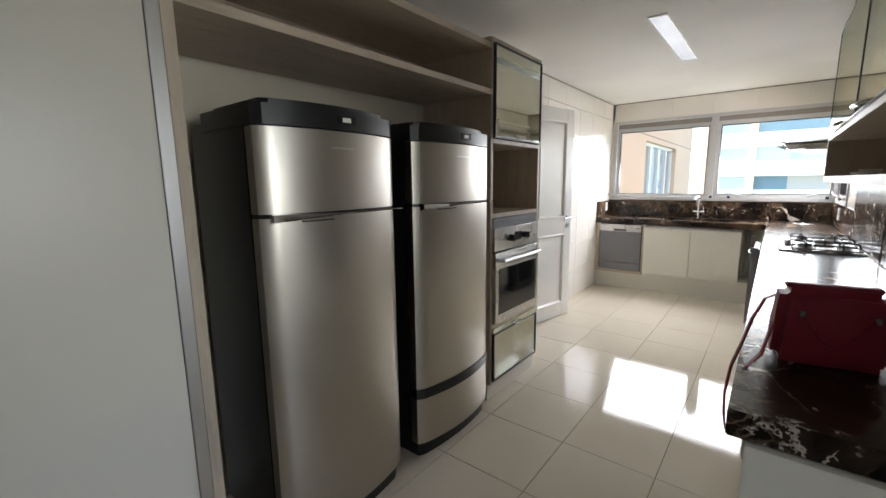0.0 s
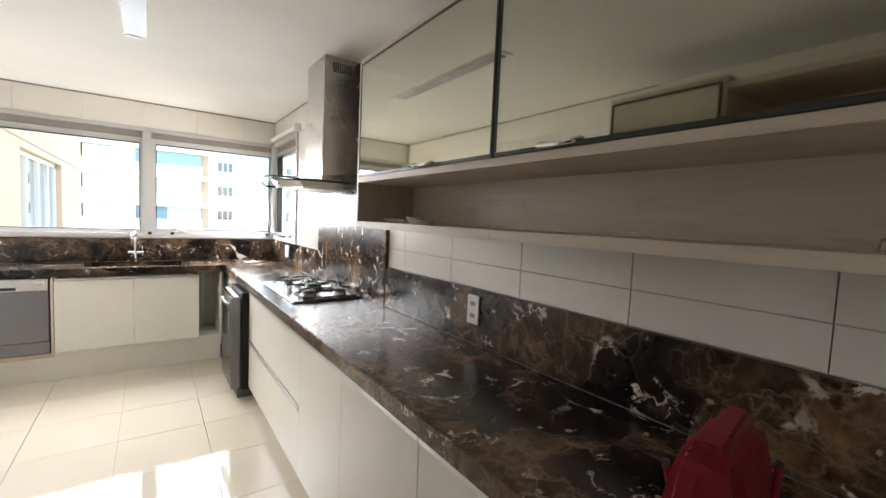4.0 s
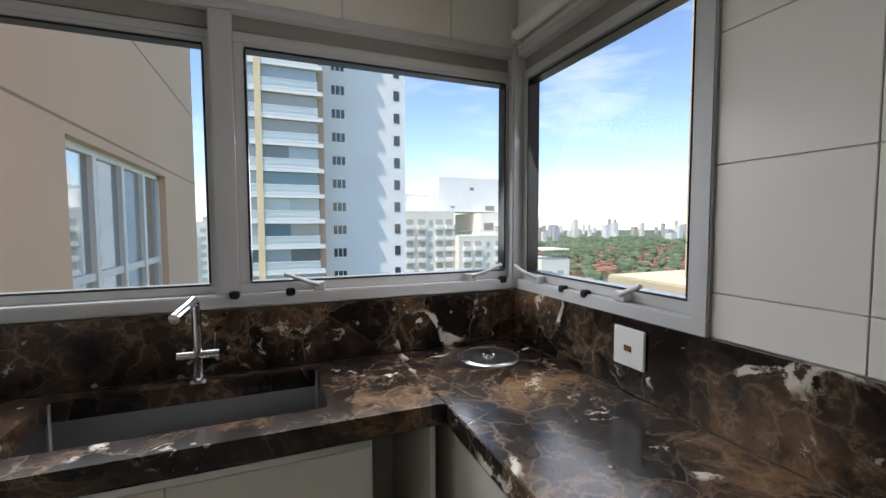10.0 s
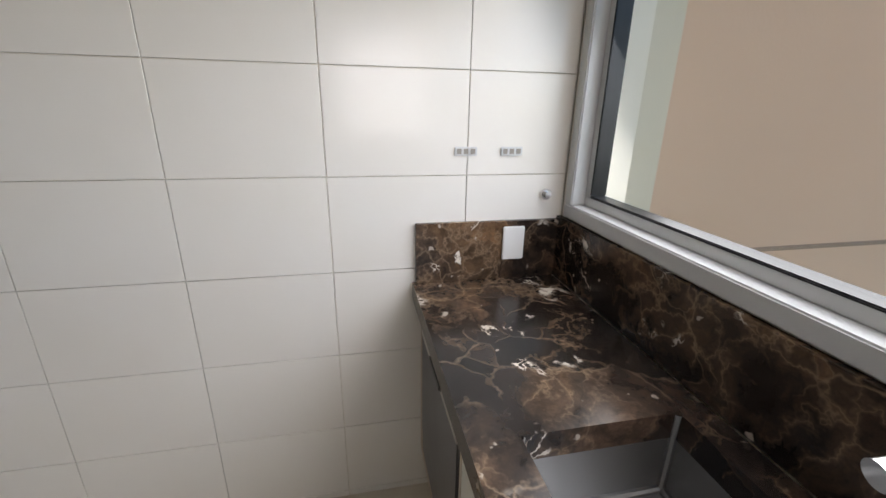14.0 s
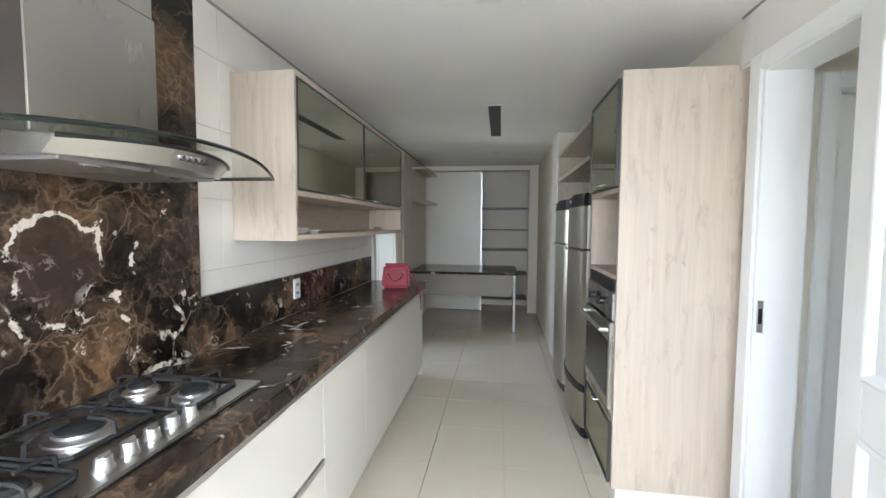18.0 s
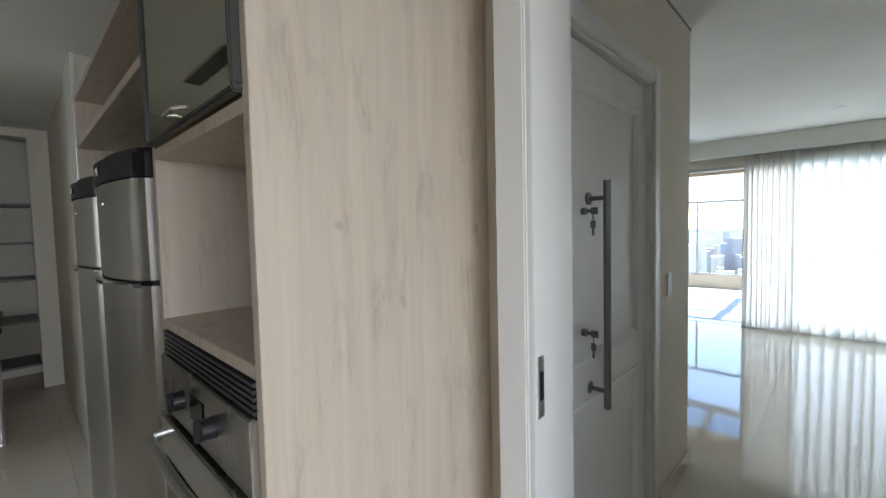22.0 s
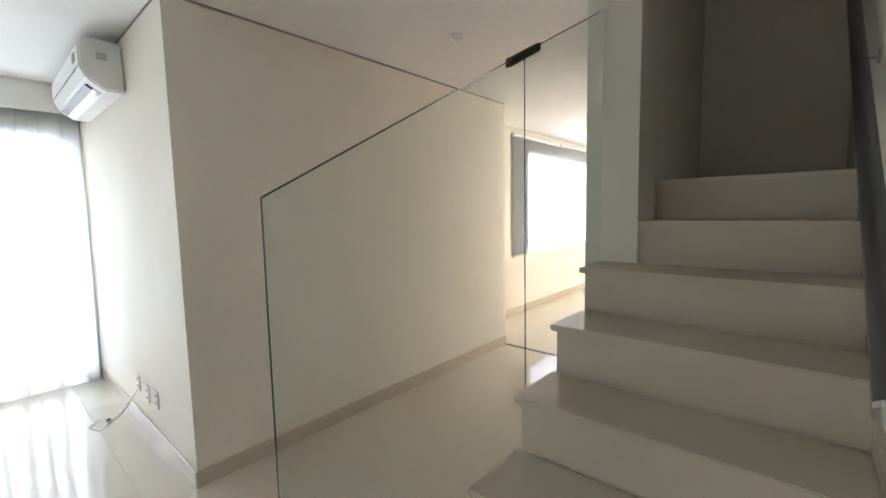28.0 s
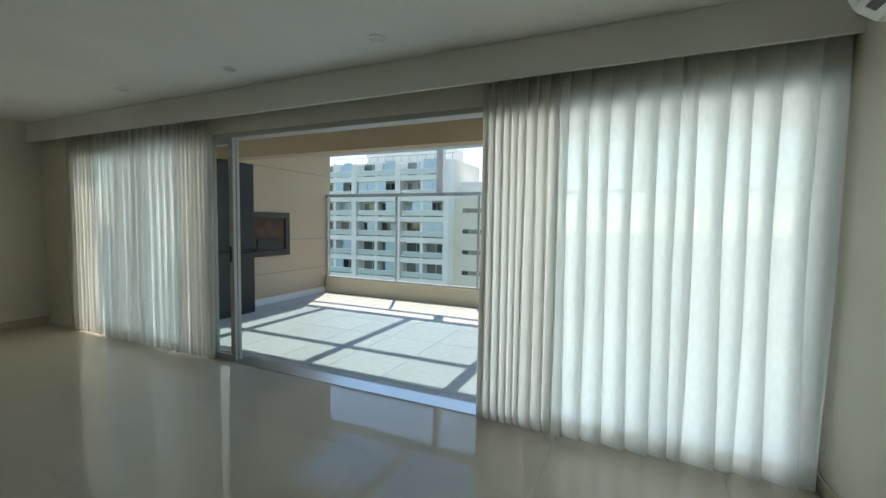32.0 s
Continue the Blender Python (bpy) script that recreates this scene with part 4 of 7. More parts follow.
tube(bm, [(-0.002, 0.12, 0.71), (-0.02, 0.14, 0.715), (-0.02, 0.36, 0.715), (-0.002, 0.38, 0.71)], 0.006, 8)
part("handle", bm, M["alu"], door)

# sink run
FY = SF + 0.03
sc = thing("sink_cabinet", "off-white double-door cabinet hung below the sink", "cabinet", (0, FY, 0))
part("body", boxes((-0.735, -0.72, 0.02, 0.45, 0.23, CT - 0.062), (0.235, 0.25, 0.02, 0.45, 0.23, CT - 0.062), (-0.72, 0.235, 0.02, 0.45, 0.23, 0.245), (-0.72, 0.235, 0.44, 0.455, 0.245, CT - 0.062)), M["white_front"], sc)
for a, b in ((-0.732, -0.234), (-0.231, 0.247)):
    front(sc, (a, b, 0, 0.018, 0.232, 0.80))
strip(sc, (-0.732, 0.247, -0.003, 0.014, 0.803, 0.822))
part("toe_panel", boxes((XW + 0.001, 0.43, 0.045, 0.06, 0.0, 0.229)), M["white_front"], sc, "cream plinth panel")
part("side_slot", boxes((0.415, 0.43, 0.0, 0.45, 0.23, CT - 0.062), (0.25, 0.415, 0.0, 0.45, 0.229, 0.245), (0.25, 0.415, 0.43, 0.45, 0.245, CT - 0.062)), M["white_front"], sc, "open slot beside the doors")
bm = bmesh.new()
rod(bm, (0.30, 0.38, 0.25), (0.30, 0.38, 0.80), 0.02, 12)
tube(bm, [(0.33, 0.30, 0.80), (0.34, 0.26, 0.76), (0.36, 0.30, 0.73)], 0.008, 8)
part("waste_pipe", bm, M["plastic"], sc)

dw = thing("dishwasher", "dark grey built-in dishwasher with pale housing below worktop", "dishwasher", (0, FY, 0))
part("housing", boxes((XW + 0.002, -1.275, 0.0, 0.45, 0.20, CT - 0.062), (-0.752, -0.737, 0.0, 0.45, 0.20, CT - 0.062), (-1.275, -0.752, 0.0, 0.45, 0.20, 0.232), (-1.275, -0.752, 0.43, 0.45, 0.232, CT - 0.062)), M["oak"], dw, "pale wood housing")
part("body", boxes((-1.268, -0.759, 0.04, 0.42, 0.236, 0.83)), M["black"], dw)
d = part("door", boxes((-1.265, -0.762, -0.004, 0.038, 0.335, 0.825), bevel=0.004), M["steel_dark"], dw, "dark grey door")
part("control_strip", boxes((-1.262, -0.765, -0.0065, 0.0, 0.735, 0.822), bevel=0.001), M["steel"], d)
part("handle", boxes((-1.09, -0.94, -0.012, 0.0, 0.742, 0.765), bevel=0.004), M["black"], d, "dark recessed handle")
part("badge", boxes((-0.84, -0.785, -0.008, 0.0, 0.795, 0.806)), M["plastic"], d)
part("kick_plate", boxes((-1.265, -0.762, -0.002, 0.038, 0.238, 0.33), bevel=0.004), M["steel_dark"], dw)

# sink and tap
sk = thing("sink", "rectangular brushed steel undermount sink in marble worktop", "sink", (0, 0, CT))
x0, x1, y0, y1 = SK
bm = bmesh.new()
box(bm, x0 - 0.004, x1 + 0.004, y0 - 0.004, y1 + 0.004, -0.20, -0.004)
bmesh.ops.delete(bm, geom=[f for f in bm.faces if all(abs(v.co.z + 0.004) < 1e-4 for v in f.verts)], context="FACES")
bmesh.ops.bevel(bm, geom=[e for e in bm.edges if not e.is_boundary], offset=0.012, segments=3, affect="EDGES")
bmesh.ops.solidify(bm, geom=bm.faces[:], thickness=-0.002)
part("basin", bm, M["steel_basin"], sk)
bm = bmesh.new()
lathe(bm, [(0.045, 0), (0.045, 0.004), (0.036, 0.005), (0.032, 0.002)], (-0.22, 6.70, -0.1965))
part("drain", bm, M["chrome"], sk, "", True)
part("overflow", boxes((-0.08, -0.05, y1 - 0.006, y1 - 0.003, -0.05, -0.035), (-0.04, -0.01, y1 - 0.006, y1 - 0.003, -0.05, -0.035)), M["black"], sk)
tp = thing("tap", "chrome sink mixer tap with swivel spout and cross handle", "tap", (-0.228, 6.895, CT))
bm = bmesh.new()
lathe(bm, [(0.026, 0), (0.026, 0.006), (0.015, 0.012), (0.0135, 0.24), (0.012, 0.255)], (0, 0, 0))
part("column", bm, M["chrome"], tp, "", True)
bm = bmesh.new()
tube(bm, [(0, 0, 0.245), (0.0, -0.008, 0.262), (-0.005, -0.03, 0.268), (-0.012, -0.10, 0.252)], 0.0135, 12)
part("spout", bm, M["chrome"], tp, "", True)
bm = bmesh.new()
rod(bm, (-0.0125, -0.098, 0.2525), (-0.028, -0.168, 0.238), 0.0155, 20)
part("nozzle", bm, M["chrome"], tp, "", True)
bm = bmesh.new()
rod(bm, (-0.058, 0, 0.085), (0.062, 0, 0.085), 0.014, 16)
rod(bm, (0.05, 0, 0.085), (0.052, 0, 0.15), 0.004, 8)
part("mixer_handle", bm, M["chrome"], tp, "", True)

# waste lid in the worktop
wl = thing("waste_lid", "round steel waste-chute lid set in marble worktop", "lid", (0.755, 6.745, CT))
bm = bmesh.new()
lathe(bm, [(0.12, 0.0), (0.12, 0.004), (0.112, 0.007), (0.102, 0.004), (0.10, 0.006), (0.03, 0.007), (0.026, 0.003), (0.0001, 0.003)], (0, 0, 0), 40)
part("lid", bm, M["steel"], wl, "", True)
bm = bmesh.new()
lathe(bm, [(0.020, 0.003), (0.016, 0.014), (0.0001, 0.016)], (0, 0, 0), 20)
part("knob", bm, M["chrome"], wl, "", True)

# hob
hb = thing("gas_hob", "five-burner stainless gas hob with black pan supports", "hob", (0.54, 4.49, CT))
W, D = 0.43, 0.78
bm = bmesh.new()
box(bm, 0, W, 0, D, 0.0, 0.012)
part("plate", soften(bm, 0.006, 3), M["steel"], hb)
burners = [(0.31, 0.66, 0.045), (0.14, 0.63, 0.036), (0.25, 0.40, 0.058), (0.14, 0.15, 0.045), (0.33, 0.14, 0.04)]
for x, y, r in burners:
    bm = bmesh.new()
    lathe(bm, [(r * 1.3, 0.012), (r * 1.25, 0.016), (r * 0.95, 0.022), (r * 0.95, 0.030), (r * 0.8, 0.031)], (x, y, 0), 28)
    b = part("burner", bm, M["alu"], hb, "", True)
    bm = bmesh.new()
    lathe(bm, [(r * 0.86, 0.031), (r * 0.88, 0.036), (r * 0.7, 0.041), (0.0001, 0.042)], (x, y, 0), 28)
    part("cap", bm, M["iron"], b, "black burner cap", True)
for k in range(5):
    bm = bmesh.new()
    lathe(bm, [(0.022, 0.012), (0.022, 0.018), (0.019, 0.022), (0.017, 0.040), (0.0155, 0.043), (0.0001, 0.043)], (0.052, 0.275 + 0.062 * k, 0), 20)
    kn = part("knob", bm, M["alu"], hb, "satin control knob", True)
    part("grip", boxes((0.048, 0.056, 0.258 + 0.062 * k, 0.292 + 0.062 * k, 0.040, 0.049), bevel=0.002), M["alu"], kn)
for y0, y1 in ((0.03, 0.255), (0.275, 0.525), (0.545, 0.755)):
    xs0 = 0.075 if y0 != 0.275 else 0.15
    bm = bmesh.new()
    z = 0.018
    tube(bm, [(xs0 + 0.02, y0, z), (W - 0.04, y0, z), (W - 0.02, y0 + 0.02, z), (W - 0.02, y1 - 0.02, z), (W - 0.04, y1, z), (xs0 + 0.02, y1, z), (xs0, y1 - 0.02, z), (xs0, y0 + 0.02, z), (xs0 + 0.02, y0, z)], 0.0055, 6)
    yc = (y0 + y1) / 2
    for x in ((0.14, 0.32) if y0 != 0.275 else (0.25,)):
        for sgn in (-1, 1):
            e = y0 if sgn < 0 else y1
            tube(bm, [(x, e, z), (x, e - sgn * 0.004, 0.05), (x, e - sgn * 0.02, 0.056), (x, yc + sgn * 0.028, 0.056)], 0.005, 6)
    for sgn, e in ((-1, xs0), (1, W - 0.02)):
        tube(bm, [(e, yc, z), (e - sgn * 0.004, yc, 0.05), (e - sgn * 0.02, yc, 0.056), (e - sgn * 0.075, yc, 0.056)], 0.005, 6)
    if y0 != 0.275:
        tube(bm, [(0.18, yc, 0.054), (0.285, yc, 0.054)], 0.005, 6)
    part("pan_support", bm, M["iron"], hb, "black cast pan support")
part("gasket", boxes((0.003, W - 0.003, 0.003, D - 0.003, -0.0005, 0.001)), M["black"], hb)

# cooker hood
hd = thing("cooker_hood", "stainless chimney hood with curved glass canopy", "cooker hood", (XH - 0.024, 4.83, 1.575))
part("chimney", boxes((-0.226, 0.0, -0.17, 0.17, 0.06, 0.44), bevel=0.003), M["steel"], hd)
part("upper_chimney", boxes((-0.222, 0.0, -0.166, 0.166, 0.44, ZC - 1.576), bevel=0.003), M["steel"], hd)
for k in range(9):
    part("vent_slot", boxes((-0.17 + 0.014 * k, -0.163 + 0.014 * k, -0.1675, -0.1645, ZC - 1.67, ZC - 1.61)), M["black"], hd)
    part("vent_slot", boxes((-0.17 + 0.014 * k, -0.163 + 0.014 * k, 0.1645, 0.1675, ZC - 1.67, ZC - 1.61)), M["black"], hd)


def canopy_height(v, s=1.0):
    """Height of the glass at v across (-1 to 1) and s from wall (0) to front (1)."""
    return 0.112 - 0.062 * s - (0.095 - 0.060 * s) * v * v


def bowed_body(half, x_end, bow, z_low, n=14):
    """Shallow hood body with a bowed front whose top follows the canopy."""
    bm = bmesh.new()
    top, bot = [], []
    for k in range(n + 1):
        v = -1 + 2 * k / n
        x = x_end - bow * (1 - v * v)
        top.append(bm.verts.new((x, half * v, canopy_height(half * v / 0.445) - 0.012)))
        bot.append(bm.verts.new((x + 0.03, half * v, z_low)))
    tops = [bm.verts.new((0, half * (-1 + 2 * k / n), canopy_height(half * (-1 + 2 * k / n) / 0.445, 0.0) - 0.012)) for k in range(n + 1)]
    bots = [bm.verts.new((0, half * (-1 + 2 * k / n), z_low)) for k in range(n + 1)]
    for k in range(n):
        bm.faces.new((bot[k], bot[k + 1], top[k + 1], top[k]))
        bm.faces.new((top[k], top[k + 1], tops[k + 1], tops[k]))
        bm.faces.new((bots[k], bots[k + 1], bot[k + 1], bot[k]))
        bm.faces.new((tops[k], tops[k + 1], bots[k + 1], bots[k]))
    for k in (0, n):
        bm.faces.new((bot[k], top[k], tops[k], bots[k]))
    bmesh.ops.recalc_face_normals(bm, faces=bm.faces[:])
    return bm


part("body", bowed_body(0.25, -0.385, 0.085, -0.004), M["steel"], hd)
bm = bmesh.new()
tube(bm, [(-0.387 - 0.085 * (1 - v * v), 0.25 * v, canopy_height(0.25 * v / 0.445) - 0.011) for v in [-1 + 2 * k / 20 for k in range(21)]], 0.005, 6)
part("front_gasket", bm, M["black"], hd, "black strip under the glass", True)
for y0 in (-0.225, 0.005):
    fl = part("grease_filter", boxes((-0.36, -0.05, y0, y0 + 0.22, -0.012, -0.003), bevel=0.003), M["alu"], hd, "perforated steel grease filter")
    part("filter_latch", boxes((-0.345, -0.325, y0 + 0.11, y0 + 0.155, -0.016, -0.011), bevel=0.001), M["chrome"], fl)
for k in range(5):
    bm = bmesh.new()
    rod(bm, (-0.44, -0.06 + 0.02 * k, 0.017), (-0.463, -0.06 + 0.02 * k, 0.019), 0.006, 12)
    part("button", bm, M["chrome"], hd)
bm = bmesh.new()
ny, nx = 28, 6
grid = []
for dz in (0.006, 0.0):
    rows_ = []
    for i in range(nx + 1):
        rows_.append([bm.verts.new((-0.005 - (0.52 - 0.105 * (-1 + 2 * k / ny) ** 2) * i / nx, 0.445 * (-1 + 2 * k / ny), canopy_height(-1 + 2 * k / ny, i / nx) + dz)) for k in range(ny + 1)])
    grid.append(rows_)
for g_ in grid:
    for i in range(nx):
        for k in range(ny):
            bm.faces.new((g_[i][k], g_[i][k + 1], g_[i + 1][k + 1], g_[i + 1][k]))
bmesh.ops.recalc_face_normals(bm, faces=bm.faces[:])
canopy = part("glass_canopy", bm, M["glass_green"], hd, "curved clear glass canopy", True)
bm = bmesh.new()
tube(bm, [(-0.525 + 0.105 * (-1 + 2 * k / 28) ** 2, 0.445 * (-1 + 2 * k / 28), canopy_height(-1 + 2 * k / 28) + 0.003) for k in range(29)], 0.0055, 6)
part("front_edge", bm, M["glass_edge"], canopy, "dark polished glass edge")
for s in (-1, 1):
    part("end_edge", boxes((-0.42, -0.005, s * 0.445 - 0.002, s * 0.445 + 0.002, 0.014, 0.026)), M["glass_edge"], canopy)


# wall cabinets
def flap(parent, y0, y1, z0, z1, x, handles):
    d = part("glass_door", boxes((x + 0.002, x + 0.012, y0 + 0.012, y1 - 0.012, z0 + 0.012, z1 - 0.012)), M["mirror_glass"], parent, "grey reflective glass flap")
    part("door_frame", frame_x(y0, y1, z0, z1, x, 0.012, 0.018), M["dark_frame"], d)
    for y in handles:
        bm = bmesh.new()
        tube(bm, [(x, y - 0.055, z0 + 0.016), (x - 0.024, y - 0.05, z0 + 0.006), (x - 0.03, y, z0 + 0.003), (x - 0.024, y + 0.05, z0 + 0.006), (x, y + 0.055, z0 + 0.016)], 0.006, 8)
        part("handle", bm, M["chrome"], d, "bright bow handle", True)


UX, UY0, UY1, UM = 0.685, 1.96, 3.975, 3.02
for a, b in ((UY0, UM), (UM, UY1)):
    u = thing("wall_cabinet", "washed-oak wall cabinet with mirrored glass flap over open shelf", "cabinet", (0, 0, 0), "wall cabinets over the worktop")
    ends = [(UX, XH - 0.002, a, a + 0.018, 1.358, 2.128), (UX, XH - 0.002, b - 0.018, b, 1.358, 2.128)]
    if a == UY0:
        ends = ends[:1] + [(UX + 0.03, XH - 0.002, b - 0.009, b, 1.592, 2.112)]
    else:
        ends = [(UX + 0.03, XH - 0.002, a, a + 0.009, 1.592, 2.112)] + ends[1:]
    for e in ends:
        part("side", boxes(e, bevel=0.001), M["oak"], u)
    lo, hi = (a + 0.018, b) if a == UY0 else (a, b - 0.018)
    for z in (1.358, 1.567, 2.105):
        part("shelf" if z < 2 else "top", boxes((UX, XH - 0.002, lo, hi, z, z + (0.028 if z < 1.5 else 0.024)), bevel=0.001), M["oak_y"], u)
    part("back", boxes((XH - 0.012, XH - 0.003, lo, hi, 1.386, 2.105)), M["oak_y"], u)
    flap(u, lo + 0.002, hi - 0.002, 1.592, 2.108, UX - 0.004, (lo + 0.42, hi - 0.42) if b - a > 2 else ((lo + hi) / 2 + (0.28 if a == UY0 else -0.1),))

# small white dishes and things in the open shelf
dish = None
for y, s, k in ((3.84, 0.032, 0), (3.775, 0.03, 0), (3.72, 0.028, 0), (3.655, 0.04, 1), (3.56, 0.046, 0)):
    d = thing("dish", "small white porcelain dish on the open shelf", "dish", (0.80 + 0.02 * k, y, 1.386), "white dishes on the shelf")
    bm = bmesh.new()
    lathe(bm, [(s * 0.55, 0), (s * 0.6, 0.004), (s, 0.016 + 0.012 * k), (s * 0.96, 0.018 + 0.012 * k), (s * 0.55, 0.007), (0.0001, 0.006)], (0, 0, 0), 24)
    part("bowl", bm, M["plastic"], d, "", True)
for y, l in ((2.22, 0.07), (2.12, 0.05)):
    d = thing("wire_stand", "small bright metal stand on the open shelf", "stand", (0.84, y, 1.386))
    bm = bmesh.new()
    tube(bm, [(-0.02, -l / 2, 0.003), (0.0, -l / 2, 0.02), (0.0, l / 2, 0.02), (-0.02, l / 2, 0.003)], 0.003, 6)
    tube(bm, [(0.03, -l / 2, 0.002), (0.01, 0, 0.035), (0.03, l / 2, 0.002)], 0.002, 6)
    part("wire", bm, M["chrome"], d)

# oven tower
tw = thing("oven_tower", "tall washed-oak cabinet tower holding oven and glass flap", "cabinet", (0, 0, 0))
XB = XW + 0.002
part("side", boxes((-1.41, TF, TN - 0.025, TN, 0.11, 2.15), bevel=0.001), M["oak"], tw)
part("side", boxes((XB, TF, TS, TS + 0.025, 0.11, 2.15), bevel=0.001), M["oak"], tw)
part("top", boxes((XB, TF, TS, TN, 2.15, 2.175), bevel=0.001), M["oak"], tw)
for z0, z1 in ((1.60, 1.625), (1.165, 1.19), (0.445, 0.50), (0.11, 0.13)):
    part("shelf", boxes((XB, TF, TS + 0.025, TN - 0.025, z0, z1), bevel=0.001), M["oak"], tw)
part("back", boxes((XB, XB + 0.01, TS + 0.025, TN - 0.025, 0.13, 2.15)), M["oak"], tw)
part("plinth", boxes((XB, TF - 0.02, TS, TN - 0.002, 0, 0.11)), M["white_front"], tw, "cream plinth")
d = part("glass_flap", boxes((TF + 0.002, TF + 0.012, TS + 0.03, TN - 0.03, 1.64, 2.135)), M["mirror_glass"], tw, "grey reflective glass flap")
part("door_frame", frame_x(TS + 0.02, TN - 0.02, 1.63, 2.145, TF, 0.012, 0.018), M["dark_frame"], d)
dr = part("glass_drawer", boxes((TF + 0.002, TF + 0.012, TS + 0.03, TN - 0.03, 0.14, 0.475)), M["mirror_glass"], tw, "grey reflective glass drawer")
part("door_frame", frame_x(TS + 0.02, TN - 0.02, 0.13, 0.445, TF, 0.012, 0.018), M["dark_frame"], dr)
for z, pr in ((1.66, d), (0.455, dr)):
    bm = bmesh.new()
    yc = (TS + TN) / 2
    tube(bm, [(TF + 0.01, yc - 0.04, z), (TF + 0.034, yc - 0.035, z - 0.006), (TF + 0.034, yc + 0.035, z - 0.006), (TF + 0.01, yc + 0.04, z)], 0.0045, 8)
    part("handle", bm, M["chrome"], pr, "bright bow handle", True)
ov = thing("oven", "built-in stainless oven with black knobs and glass door", "oven", (TF, (TS + TN) / 2, 0.50))
HW = (TN - TS) / 2 - 0.027
part("body", boxes((-0.40, -0.01, -HW + 0.01, HW - 0.01, 0.0, 0.66)), M["black"], ov)
part("vent_grille", boxes(*[(-0.01, 0.004, -HW, HW, 0.605 + 0.012 * k, 0.612 + 0.012 * k) for k in range(5)]), M["steel_dark"], ov, "dark slotted vent")
part("control_panel", boxes((-0.01, 0.012, -HW, HW, 0.46, 0.60), bevel=0.003), M["steel"], ov)
for y in (-0.10, 0.10):
    bm = bmesh.new()
    rod(bm, (0.012, y, 0.53), (0.035, y, 0.53), 0.022, 20, 0.019)
    box(bm, 0.03, 0.045, y - 0.006, y + 0.006, 0.51, 0.55)
    part("knob", bm, M["black"], ov, "black control knob")
part("clock", boxes((0.011, 0.0145, -0.045, 0.045, 0.505, 0.56), bevel=0.001), M["black_gloss"], ov, "black clock window")
d = part("door", boxes((-0.01, 0.022, -HW, HW, 0.005, 0.45), bevel=0.004), M["steel"], ov)
part("window", boxes((0.02, 0.0245, -HW + 0.04, HW - 0.04, 0.06, 0.35), bevel=0.001), M["black_gloss"], d, "dark oven glass")
bm = bmesh.new()
tube(bm, [(0.02, -HW + 0.035, 0.405), (0.055, -HW + 0.045, 0.405), (0.062, 0, 0.405), (0.055, HW - 0.045, 0.405), (0.02, HW - 0.035, 0.405)], 0.011, 10)
part("handle", bm, M["alu"], d, "satin bar handle", True)

# fridge recess
fe = thing("fridge_surround", "washed-oak surround with two open shelves over fridges", "cabinet", (0, 0, 0))
part("side", boxes((XB, TF, 1.397, 1.43, 0.0, 2.14), bevel=0.001), M["oak"], fe)
part("edge_profile", boxes((TF - 0.03, TF + 0.004, 1.36, 1.395, 0.0, 2.14), bevel=0.002), M["alu"], fe, "grey aluminium edge profile")
part("shelf", boxes((XB, TF, 1.43, TS, 1.865, 1.895), bevel=0.001), M["oak_y"], fe)
part("top", boxes((XB, TF, 1.43, TS, 2.11, 2.14), bevel=0.001), M["oak_y"], fe)
part("back", boxes((XB, XB + 0.008, 1.43, TS, 1.895, 2.11)), M["oak_y"], fe)
part("end_panel", boxes((-0.828, TF, 0.95, 1.358, 0.0, ZC - 0.002), bevel=0.002), M["white_front"], fe, "tall off-white end panel")


def bowed(y0, y1, z0, z1, x, depth, bow=0.062, n=20):
    """A door slab with a bowed front towards +x."""
    bm = bmesh.new()
    out = [(x - depth, y0)]
    for k in range(n + 1):
        v = -1 + 2 * k / n
        out.append((x + bow * (1 - v * v) - 0.012 * (abs(v) > 0.99), y0 + (y1 - y0) * k / n))
    out.append((x - depth, y1))
    prism(bm, out, "z", z0, z1)
    return bm


